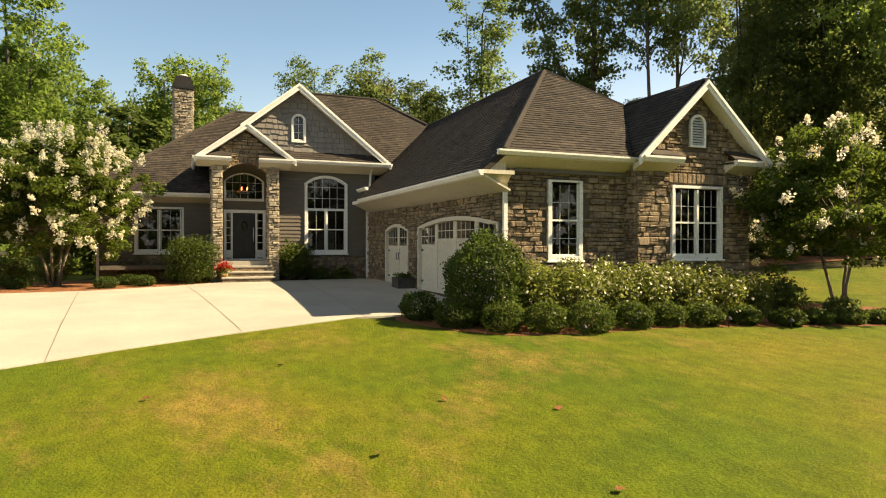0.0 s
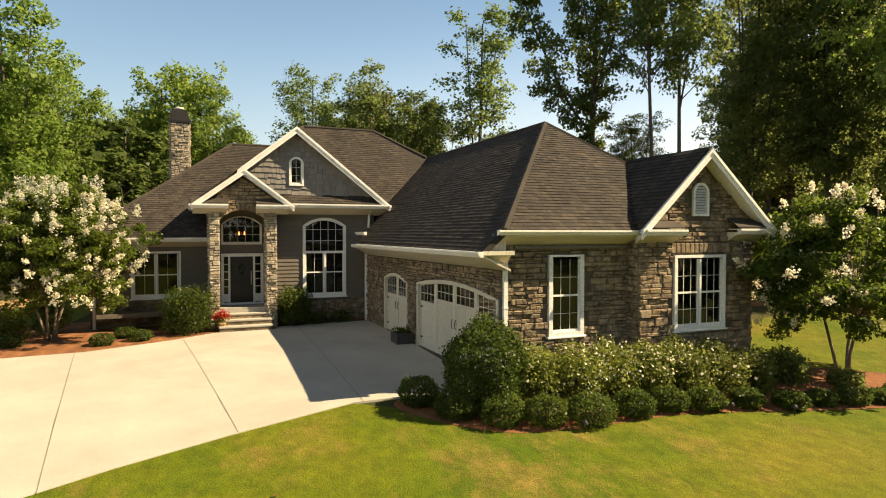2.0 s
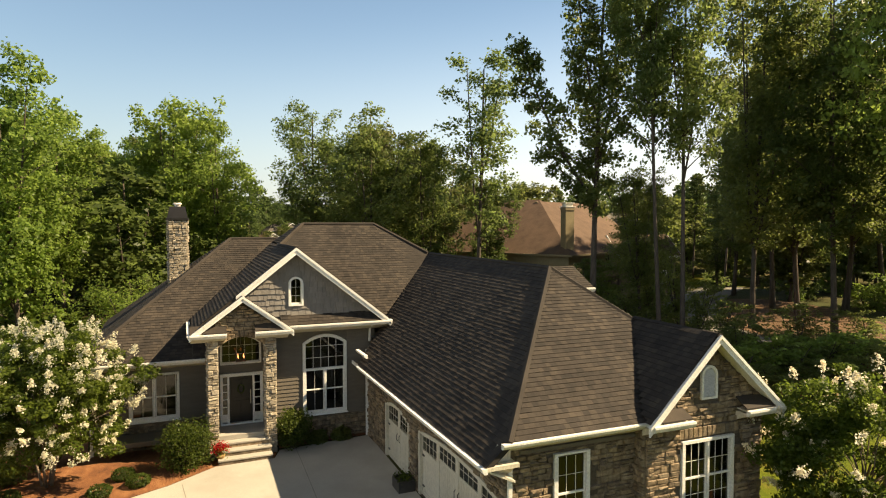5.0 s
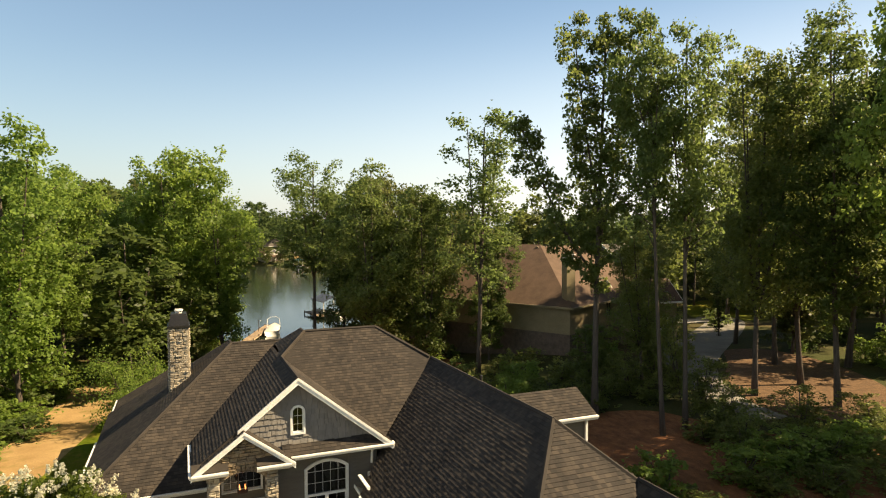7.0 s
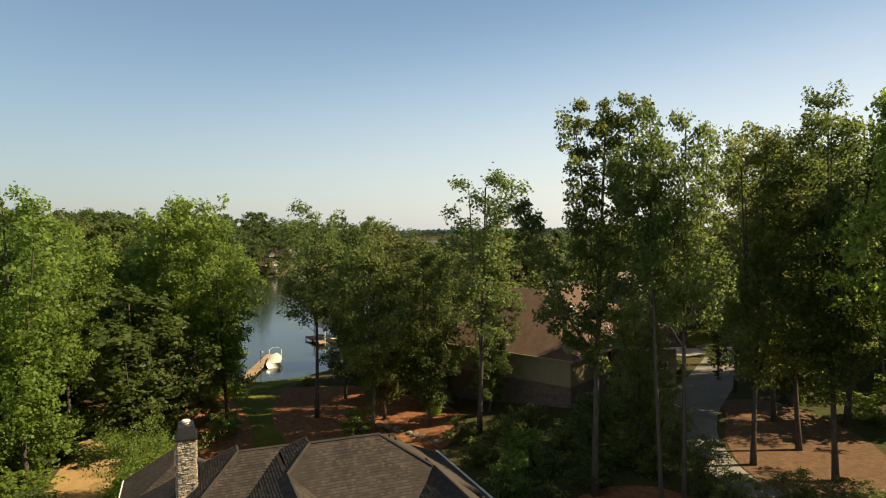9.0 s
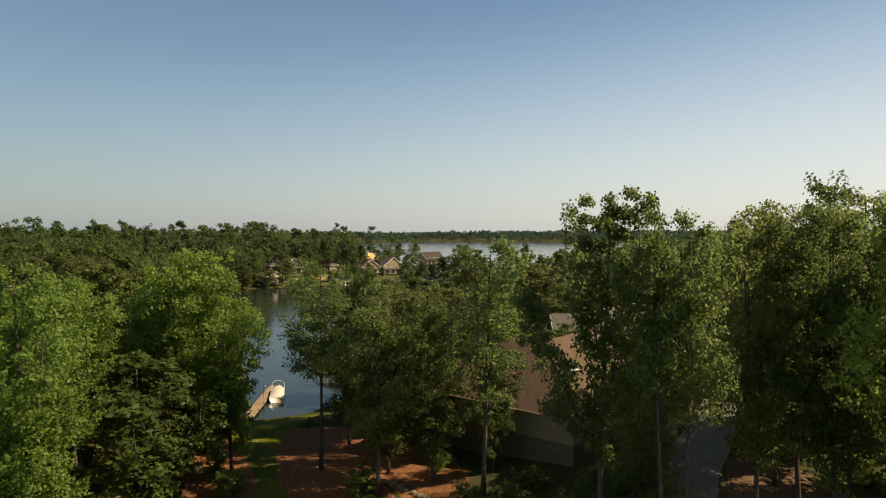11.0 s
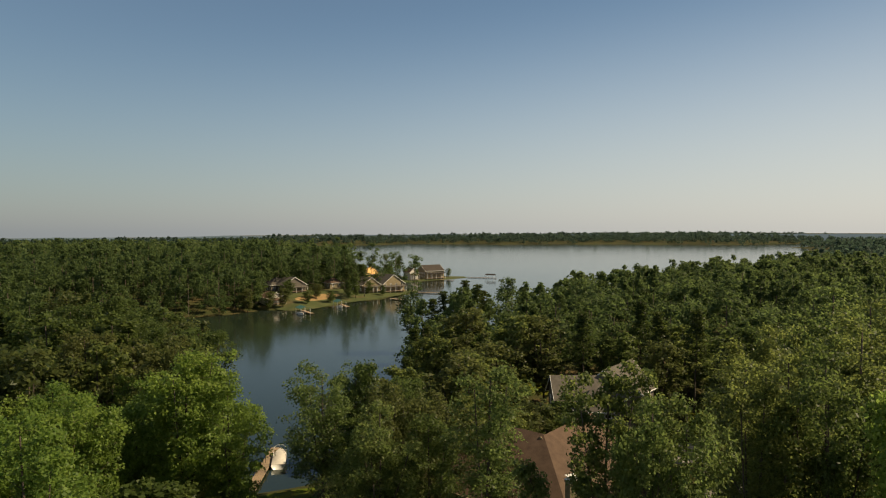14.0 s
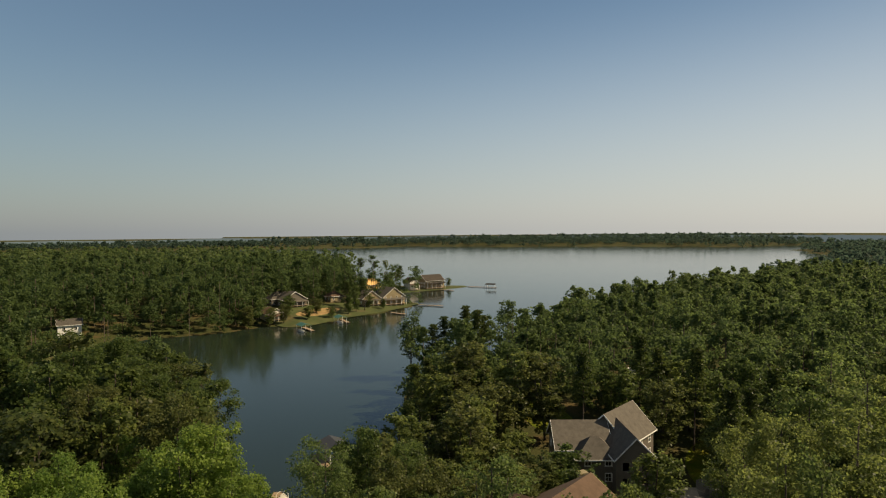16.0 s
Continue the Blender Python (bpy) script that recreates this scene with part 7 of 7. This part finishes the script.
draped("lake_yard", smooth_ring([(160, 476), (190, 483), (230, 500), (232, 510), (200, 508), (165, 496)], 3), 0.05, "shore_grass", "green waterside lawns at the tip of the point", "lawn", 6.0)
draped("lake_yard", smooth_ring([(-47, 286), (-36, 284), (-30, 296), (-32, 314), (-47, 314)], 3), 0.05, "shore_grass", "small lakeside lawn below a white house", "lawn", 6.0)


def simple_house(x, y, w, d, turn, eave, ridge, wall, roof, label, z=None, hip=True, along=True, windows=4, porch=False, trim="white", group="", name="neighbour_house", base=None, sills=None):
    """A house further off: four walls with windows set in, a hipped or gabled roof with eaves."""
    z0 = (height(x, y) if z is None else z) - 0.1
    h = thing(name, label, "house", (x, y, z0), group)
    m = Matrix.Translation((x, y, z0)) @ Matrix.Rotation(turn, 4, "Z")
    P = lambda a, b, c: m @ Vector((a, b, c))
    hw, hd, o, t = w / 2, d / 2, 0.5, 0.25
    for k, (a, b) in enumerate((((-hw, -hd), (hw, -hd)), ((hw, -hd), (hw, hd)), ((hw, hd), (-hw, hd)), ((-hw, hd), (-hw, -hd)))):
        A, B = Vector(a), Vector(b)
        u = (B - A).normalized()
        n = Vector((u.y, -u.x))
        length = (B - A).length
        to3 = lambda q, c, A=A, u=u: P(A.x + u.x * q, A.y + u.y * q, c)
        inward = m.to_3x3() @ Vector((-n.x * t, -n.y * t, 0))
        gable = (not hip) and (k in ((1, 3) if along else (0, 2)))
        top = [(0, eave), (length / 2, ridge - 0.1), (length, eave)] if gable else [(0, eave), (length, eave)]
        storeys = 2 if eave > 4.6 else 1
        holes = []
        for zb in sills or [0.9 + 2.7 * q for q in range(storeys)]:
            for q in range(windows):
                c = length * (q + 0.5) / windows
                holes.append((c - 0.55, c + 0.55, zb, zb + 1.45, 0.0))
        part("wall", wall_mesh(to3, inward, t if k % 2 else 0, length - (t if k % 2 else 0), -0.8, top, [q for q in holes if q[0] > t and q[1] < length - t]), wall, h)
        if base:
            lift = m.to_3x3() @ Vector((n.x * 0.05, n.y * 0.05, 0))
            part("plinth", Solid().prism([to3(-0.05, -0.9), to3(length + 0.05, -0.9), to3(length + 0.05, base), to3(-0.05, base)], lift).mesh("plinth"), "brick_wall", h)
        if k in (0, 3):
            out = m.to_3x3() @ Vector((n.x, n.y, 0))
            for a0, a1, zb, zt, _ in holes:
                if a0 > t and a1 < length - t:
                    fr = part("window", square_frame(to3, out, a0, a1, zb, zt, 0.12, 0.05, 0.05), trim, h)
                    part("mullion", bar(to3, out, (a0 + a1) / 2, zb + 0.06, (a0 + a1) / 2, zt - 0.06, 0.05, 0.02, 0.05).mesh("mullion"), trim, fr)
                    part("sash_rail", bar(to3, out, a0 + 0.06, (zb + zt) / 2, a1 - 0.06, (zb + zt) / 2, 0.05, 0.021, 0.049).mesh("rail"), trim, fr)
                    part("pane", poly_mesh("pane", facing([to3(a0, zb) - out * 0.06, to3(a1, zb) - out * 0.06, to3(a1, zt) - out * 0.06, to3(a0, zt) - out * 0.06], out), [(0, 1, 2, 3)]), "glass", fr)
    E = [(-hw - o, -hd - o), (hw + o, -hd - o), (hw + o, hd + o), (-hw - o, hd + o)]
    slope = (ridge - eave) / ((hd if along else hw))
    ze = eave - slope * o
    c = [P(a, b, ze) for a, b in E]
    if along:
        inset = hd if hip else -o
        r0, r1 = P(-hw + inset, 0, ridge), P(hw - inset, 0, ridge)
        planes = [[c[0], c[1], r1, r0], [c[2], c[3], r0, r1]] + ([[c[1], c[2], r1], [c[3], c[0], r0]] if hip else [])
    else:
        inset = hw if hip else -o
        r0, r1 = P(0, -hd + inset, ridge), P(0, hd - inset, ridge)
        planes = [[c[1], c[2], r1, r0], [c[3], c[0], r0, r1]] + ([[c[0], c[1], r0], [c[2], c[3], r1]] if hip else [])
    for q in planes:
        roof_plane(h, q, roof, 0.14, shingles=False)
    for a, b in zip(c, c[1:] + c[:1]):
        if not hip and abs((b - a).normalized().dot(m.to_3x3() @ Vector((1, 0, 0) if along else (0, 1, 0)))) < 0.5:
            continue
        u = (b - a).normalized()
        part("gutter", Solid().prism([a, a + Vector((0, 0, -0.22)), a + Vector((u.y, -u.x, 0)) * 0.12 + Vector((0, 0, -0.2)), a + Vector((u.y, -u.x, 0)) * 0.12], b - a).mesh("gutter"), trim, h)
    if not hip:
        for sgn in (-1, 1):
            for side in (-1, 1):
                a = P(sgn * (hw + o), side * (hd + o), ze) if along else P(side * (hw + o), sgn * (hd + o), ze)
                b = P(sgn * (hw + o), 0, ridge) if along else P(0, sgn * (hd + o), ridge)
                out = m.to_3x3() @ (Vector((sgn, 0, 0)) if along else Vector((0, sgn, 0)))
                part("rake_board", Solid().prism([a, b, b - Vector((0, 0, 0.28)), a - Vector((0, 0, 0.28))], out * 0.06).mesh("rake"), trim, h)
    part("floor", Solid().prism([P(-hw + 0.3, -hd + 0.3, 0.2), P(hw - 0.3, -hd + 0.3, 0.2), P(hw - 0.3, hd - 0.3, 0.2), P(-hw + 0.3, hd - 0.3, 0.2)], (0, 0, 0.1)).mesh("floor"), "siding", h)
    part("inner_wall", Solid().prism([P(-hw + 0.3, -0.1, 0.2), P(hw - 0.3, -0.1, 0.2), P(hw - 0.3, 0.1, 0.2), P(-hw + 0.3, 0.1, 0.2)], (0, 0, eave - 0.3)).mesh("inner"), "siding", h)
    if porch:
        ph = eave * 0.62
        for q in np.linspace(-hw + 0.3, hw - 0.3, 5):
            part("porch_post", Solid().prism([P(q - 0.1, -hd - 2.4, -0.4), P(q + 0.1, -hd - 2.4, -0.4), P(q + 0.1, -hd - 2.2, -0.4), P(q - 0.1, -hd - 2.2, -0.4)], (0, 0, ph + 0.4)).mesh("post"), trim, h)
        part("porch_roof", Solid().prism([P(-hw, -hd - 2.7, ph), P(hw, -hd - 2.7, ph), P(hw, -hd, ph + 0.7), P(-hw, -hd, ph + 0.7)], (0, 0, 0.12)).mesh("porch"), roof, h)
        part("porch_deck", Solid().prism([P(-hw, -hd - 2.6, 0.3), P(hw, -hd - 2.6, 0.3), P(hw, -hd, 0.3), P(-hw, -hd, 0.3)], (0, 0, 0.12)).mesh("deck"), "wood", h)
    return h


# brown-roofed neighbour: main block, lower block before it, side wing with a lit gable
brown_house = simple_house(43.8, 73.3, 17.4, 21.6, 0.48, 5.6, 11.2, "tan", "brown_shingle", "large tan house with a steep brown hipped roof in shade", 0.1, True, False, 1, False, "tan", "brown-roofed house", base=2.5, sills=(3.5,))
simple_house(50.0, 74.2, 12.0, 17.0, 0.48, 5.6, 11.0, "tan", "brown_shingle", "tan east block with a brown gabled roof", 0.1, False, True, 3, False, "tan", "brown-roofed house", "house_wing", base=2.5, sills=(3.5,))
simple_house(55.2, 66.6, 7.0, 4.8, -0.12, 4.5, 6.5, "tan", "brown_shingle", "tan side wing of the brown-roofed house with a sunlit gable end", 0.7, False, True, 2, False, "white", "brown-roofed house", "house_wing")
flue = part("chimney", joined([Solid().box(41.1, 60.3, 3.0, 42.1, 61.2, 10.0), Solid().box(41.04, 60.24, 9.7, 42.16, 61.26, 9.9)]).mesh("chimney"), "tan", brown_house, "tan chimney with a bright metal cap")
part("cap", joined([Solid().box(41.0, 60.2, 10.0, 42.2, 61.3, 10.08), Solid().box(41.2, 60.4, 10.08, 42.0, 61.1, 10.4), Solid().box(41.05, 60.25, 10.4, 42.15, 61.25, 10.46)]).mesh("cap"), "white", flue, "pale sheet-metal chimney cap")
# grey-roofed house further back
simple_house(71.6, 103.0, 9.4, 9.2, -0.40, 5.7, 9.3, "siding", "grey_shingle", "dark-sided house with a grey-brown gabled roof", 0.0, False, True, 2, False, "white", "grey-roofed house")
simple_house(81.2, 103.7, 11.6, 9.0, 0.47, 6.0, 10.4, "siding", "grey_shingle", "dark-sided main block with a tall grey-brown gabled roof", 0.0, False, True, 3, False, "white", "grey-roofed house")
simple_house(76.5, 95.8, 11.2, 6.6, -1.94, 6.1, 9.4, "siding", "grey_shingle", "front gable wing of the grey-roofed house in shade", 0.0, False, True, 2, False, "white", "grey-roofed house", "house_wing")
simple_house(71.2, 97.6, 7.0, 5.6, -0.40, 5.3, 7.9, "siding", "grey_shingle", "small hipped front bay of the grey-roofed house", 0.0, True, True, 2, False, "white", "grey-roofed house", "house_wing")


def parked_car(x, y, turn, label):
    """A parked car: body with hood and tail, glazed cabin, lamps and four wheels."""
    z0 = height(x, y)
    car = thing("car", label, "car", (x, y, z0))
    m = Matrix.Translation((x, y, z0)) @ Matrix.Rotation(turn, 4, "Z")
    P = lambda a, b, c: m @ Vector((a, b, c))
    side = lambda pts, b0, b1: Solid().prism([P(a, b0, c) for a, c in pts], P(0, b1, 0) - P(0, b0, 0))
    part("body", side([(-2.3, 0.35), (2.3, 0.35), (2.35, 0.75), (2.1, 0.98), (1.1, 1.08), (-2.2, 1.05), (-2.35, 0.7)], -0.9, 0.9).mesh("body"), "white", car)
    cabin = part("cabin", side([(-2.1, 1.05), (1.0, 1.08), (0.4, 1.62), (0.1, 1.7), (-1.6, 1.7), (-1.95, 1.6)], -0.8, 0.8).mesh("cabin"), "white", car)
    for b in (-0.815, 0.805):
        for pts in ([(-1.85, 1.12), (-0.75, 1.12), (-0.75, 1.58), (-1.65, 1.58)], [(-0.65, 1.12), (0.75, 1.12), (0.3, 1.58), (-0.65, 1.58)]):
            part("side_window", side(pts, b, b + 0.01).mesh("window"), "dark_metal", cabin)
    for a in (-1.45, 1.45):
        for b in (-0.78, 0.78):
            wheel = part("wheel", Solid().tube([P(a, b - 0.13, 0.33), P(a, b + 0.13, 0.33)], [0.34, 0.34], 16).mesh("wheel", True), "black", car, "black tyre")
            part("rim", Solid().tube([P(a, b - 0.14, 0.33), P(a, b + 0.14, 0.33)], [0.2, 0.2], 12).mesh("rim", True), "dark_metal", wheel)
    return car


parked_car(130.4, 160.0, 0.5, "white car parked in a clearing among the trees")
stack = thing("chimney_stack", "cream chimney stack with a pale cap rising through the trees", "chimney", (57.8, 82.2, 0.0))
part("stack", Solid().box(57.2, 81.7, -0.5, 58.4, 82.7, 8.8).mesh("stack"), "pale_wall", stack)
part("cap", Solid().box(57.05, 81.55, 8.8, 58.55, 82.85, 9.0).mesh("cap"), "tan", stack)
# houses round the lake
simple_house(48, 352, 10, 9, 0.35, 3.6, 6.2, "pale_wall", "brown_shingle", "small pale lake cottage with a brown roof", None, False, False, 2, True, group="lake houses")
simple_house(63, 386, 15, 12, 0.3, 4.2, 8.6, "siding", "grey_shingle", "grey lake house with white-framed front gable", None, False, False, 3, True, group="lake houses")
simple_house(56, 392, 12, 10, 0.3, 4.2, 8.0, "siding", "grey_shingle", "grey lake house wing behind trees", None, True, True, 3, group="lake houses")
simple_house(92, 400, 9, 8, 0.3, 3.4, 6.2, "tan", "brown_shingle", "tan lake cottage behind the sandy lot", None, True, True, 2, group="lake houses")
simple_house(111, 391, 13, 12, 0.3, 4.4, 9.0, "tan", "grey_shingle", "taupe lake house with a steep gable", None, False, False, 3, True, group="lake houses")
simple_house(127, 396, 17, 13, 0.3, 5.0, 10.8, "tan", "grey_shingle", "large taupe lake house with a broad gabled roof", None, False, False, 4, True, group="lake houses")
simple_house(196, 497, 19, 13, 0.25, 6.5, 11, "tan", "shingle", "large dark-roofed lake house at the tip of the point", None, False, True, 5, True, group="lake houses")
simple_house(176, 490, 8, 9, 0.25, 6.0, 9.5, "pale_wall", "brown_shingle", "narrow cream lake house with stacked decks", None, False, False, 2, True, group="lake houses")
simple_house(139, 480, 13, 11, 0.25, 5.4, 10.5, "plywood", "plywood", "unfinished house in bare yellow plywood sheathing", None, True, True, 3, group="lake houses")
simple_house(-42.5, 322, 9, 8, 0.2, 6.2, 8.3, "white", "grey_shingle", "two-storey white lake house among trees", None, False, True, 2, False, group="lake houses")


def dock(x, y, turn, length, wide, label, roof=None, boat=False, rail=False, z=0.55):
    """A wooden dock: boards, piles, maybe a roofed slip with a boat in it."""
    d = thing("dock", label, "dock", (x, y, WATER), "docks")
    m = Matrix.Translation((x, y, WATER)) @ Matrix.Rotation(turn, 4, "Z")
    P = lambda a, b, c: m @ Vector((a, b, c))
    n = max(6, int(length / 0.55))
    for k in range(n):
        a, b = length * k / n + 0.02, length * (k + 1) / n - 0.02
        part("plank", Solid().prism([P(-wide / 2, a, z), P(wide / 2, a, z), P(wide / 2, b, z), P(-wide / 2, b, z)], (0, 0, 0.06)).mesh("plank"), "wood", d)
    part("stringer", joined([Solid().prism([P(s * wide * 0.45 - 0.05, 0, z - 0.2), P(s * wide * 0.45 + 0.05, 0, z - 0.2), P(s * wide * 0.45 + 0.05, length, z - 0.2), P(s * wide * 0.45 - 0.05, length, z - 0.2)], (0, 0, 0.2)) for s in (-1, 1)]).mesh("stringer"), "wood", d)
    for b in np.linspace(0.4, length - 0.3, max(3, int(length / 3))):
        for s in (-1, 1):
            part("pile", Solid().tube([P(s * wide * 0.5, b, -2.5), P(s * wide * 0.5, b, z + (0.9 if rail else 0.25))], [0.1, 0.1], 7).mesh("pile"), "bark", d)
    if roof:
        w, l, off_x = 4.6, 7.5, wide / 2 + 2.4
        for a in (-w / 2, w / 2):
            for b in (length - l, length):
                part("post", Solid().tube([P(off_x + a, b, -2), P(off_x + a, b, 3.2)], [0.1, 0.1], 6).mesh("post"), "white", d)
        part("slip_roof", joined([Solid().prism([P(off_x - w / 2 - 0.4, length - l - 0.4, 3.1), P(off_x, length - l - 0.4, 4.1), P(off_x, length + 0.4, 4.1), P(off_x - w / 2 - 0.4, length + 0.4, 3.1)], (0, 0, 0.08)), Solid().prism([P(off_x, length - l - 0.4, 4.1), P(off_x + w / 2 + 0.4, length - l - 0.4, 3.1), P(off_x + w / 2 + 0.4, length + 0.4, 3.1), P(off_x, length + 0.4, 4.1)], (0, 0, 0.08))]).mesh("roof"), roof, d)
    return d, m


def boat(x, y, turn, length, wide, label, cover=True, arch=True):
    """A motor boat: lofted hull, canvas cover, windscreen, arch."""
    b = thing("motor_boat", label, "boat", (x, y, WATER), "boats")
    m = Matrix.Translation((x, y, WATER)) @ Matrix.Rotation(turn, 4, "Z")
    rings = []
    for t in np.linspace(0, 1, 11):
        w = wide / 2 * (1 - max(0, (t - 0.45) / 0.55) ** 2.2 * 0.96)
        zt = 0.85 + 0.35 * t * t
        yy = length * (t - 0.5)
        rings.append([(-w, yy, zt), (-w * 0.92, yy, 0.35), (-w * 0.55, yy - 0.1, -0.15 + 0.3 * t ** 3), (0, yy - 0.2, -0.35 + 0.5 * t ** 3), (w * 0.55, yy - 0.1, -0.15 + 0.3 * t ** 3), (w * 0.92, yy, 0.35), (w, yy, zt)])
    v = [m @ Vector(q) for r in rings for q in r]
    f = [(i * 7 + k, i * 7 + k + 1, (i + 1) * 7 + k + 1, (i + 1) * 7 + k) for i in range(10) for k in range(6)] + [tuple(range(7))]
    part("hull", poly_mesh("hull", v, f, True), "hull", b)
    top = []
    for t in np.linspace(0, 1, 9):
        w = wide / 2 * (1 - max(0, (t - 0.45) / 0.55) ** 2.2 * 0.96) * 0.97
        zt, hump = 0.87 + 0.35 * t * t, (0.42 * math.sin(math.pi * min(1, t * 1.25)) if cover else 0.05)
        top.append([(-w, length * (t - 0.5), zt), (-w * 0.5, length * (t - 0.5), zt + hump * 0.8), (0, length * (t - 0.5), zt + hump), (w * 0.5, length * (t - 0.5), zt + hump * 0.8), (w, length * (t - 0.5), zt)])
    v = [m @ Vector(q) for r in top for q in r]
    part("cover", poly_mesh("cover", v, [(i * 5 + k, i * 5 + k + 1, (i + 1) * 5 + k + 1, (i + 1) * 5 + k) for i in range(8) for k in range(4)], True), "canvas", b, "cream canvas boat cover")
    part("rub_rail", joined([Solid().tube([m @ Vector((r[j][0] * 1.01, r[j][1], r[j][2])) for r in rings], [0.04] * 11, 5) for j in (0, 6)]).mesh("rail"), "dark_metal", b)
    if arch:
        part("wakeboard_tower", Solid().tube([m @ Vector(q) for q in ((-wide * 0.46, 0.2, 0.95), (-wide * 0.42, 0.7, 2.3), (-wide * 0.2, 0.9, 2.65), (wide * 0.2, 0.9, 2.65), (wide * 0.42, 0.7, 2.3), (wide * 0.46, 0.2, 0.95))], [0.045] * 6, 6).mesh("tower"), "white", b)
    return b


dock(13.6, 105.5, -0.33, 20, 1.6, "long weathered wooden dock running out into the cove")
boat(20.0, 118.5, -0.20, 7.6, 2.4, "white motor boat under a cream cover moored at the dock")
for _x, _y in ((13.2, 109.5), (17.4, 117)):
    lamp = thing("dock_light", "thin dock light post with a small white globe", "lamp post", (_x, _y, WATER), "dock lights")
    part("post", Solid().tube([(_x, _y, WATER - 2), (_x, _y, WATER + 2.6)], [0.05, 0.05], 6).mesh("post"), "bark", lamp)
    part("globe", Solid().tube([(_x + 0.3, _y, WATER + 2.35), (_x + 0.3, _y, WATER + 2.45), (_x + 0.3, _y, WATER + 2.55)], [0.08, 0.12, 0.06], 8).mesh("globe", True), "white", lamp)
dock(31.2, 131.5, 0.10, 10, 1.8, "neighbouring dock with a roofed slip", "dark_metal")
boat(33.6, 136.5, 0.6, 7.5, 2.5, "pale pontoon boat at the neighbouring dock", False, False)
dock(60, 326, 3.3, 14, 2.0, "dock with a green-roofed boat slip across the cove", "green_canvas")
boat(57.0, 314.0, 3.3, 6.5, 2.4, "white motor boat in a roofed slip", True, False)
dock(84, 345, 3.2, 13, 2.0, "dock with a green-roofed boat slip across the cove", "green_canvas")
boat(81.0, 334.0, 3.2, 6.5, 2.4, "white motor boat in a roofed slip", True, False)
dock(118, 362, 3.6, 12, 2.4, "wooden dock below a lake house")
dock(146, 392, 3.9, 18, 2.0, "long wooden dock at the point")
dock(200, 485, 3.6, 14, 2.0, "wooden dock at the tip of the point")
dock(232, 500, 3.9, 26, 2.0, "long dock with a roofed end at the tip of the point", "shingle")
dock(-37, 286, 3.3, 12, 3.0, "reddish wooden dock platform below the white house")
dock(-33, 281, 2.0, 9, 2.6, "reddish wooden dock platform below the white house")
# shore trees among the lake houses
for _i, (_x, _y, _t, _w, _k) in enumerate([(104, 371, 20, 4.5, "pine0"), (98, 366, 17, 4.2, "mid0"), (74, 362, 9, 4.5, "mid1"), (80, 352, 7, 3.5, "mid0"), (66, 346, 8, 4, "mid2"), (92, 362, 12, 4, "mid0"), (97, 380, 16, 4, "pine1"), (118, 377, 7, 3, "mid0"), (56, 352, 12, 4.5, "mid0"), (45, 338, 10, 4, "mid2"), (34, 334, 12, 5, "mid1"), (100, 398, 20, 4.5, "pine0"), (86, 394, 19, 4.5, "pine1"), (60, 368, 10, 4.0, "mid0"), (110, 380, 9, 3.5, "mid0"), (164, 492, 17, 5, "pine1"), (170, 500, 18, 5, "pine0"), (158, 486, 16, 5, "mid0"), (150, 470, 15, 4.5, "pine1"), (152, 478, 14, 4, "mid2"), (215, 503, 8, 3.5, "mid0"), (212, 786, 15, 9, "mid0"), (229, 780, 11, 5, "mid0"), (243, 774, 12, 5, "mid2"), (52, 340, 11, 4, "mid1"), (40, 350, 14, 5, "mid0"), (135, 402, 12, 4, "mid0"), (186, 506, 17, 4.5, "pine0")]):
    plant(_k, _x, _y, _t, _w, "shoreline tree among the lake houses", _i * 1.1, "lakeshore trees")
# row of stones by the back yard
_r = np.random.default_rng(4)
for _k in range(16):
    _x, _y = 23.6 + 0.22 * _k + _r.normal(0, 0.1), 70 - 0.72 * _k + _r.normal(0, 0.15)
    _z = height(_x, _y)
    b = bmesh.new()
    bmesh.ops.create_icosphere(b, subdivisions=2, radius=0.28 * _r.uniform(0.7, 1.3))
    for v in b.verts:
        v.co = Vector((v.co.x * 1.2, v.co.y, v.co.z * 0.75)) * (1 + 0.22 * noise.noise(v.co * 3 + Vector((_k, 0, 0)))) + Vector((_x, _y, _z + 0.08))
    tagged(part("boulder", b, "stone", None), "rounded tan edging boulder in the pine straw", "boulder", "row of boulders")
# clipped cypress by the side wing
tree_kind("cypress", 201, 6, 0.9, 0.02, 3000, 0.12, "needle", "bark", "broad", 40)
plant("cypress", 64.5, 63.5, 7.0, 1.1, "narrow dark columnar cypress by the drive", 0.3, "", "cypress")
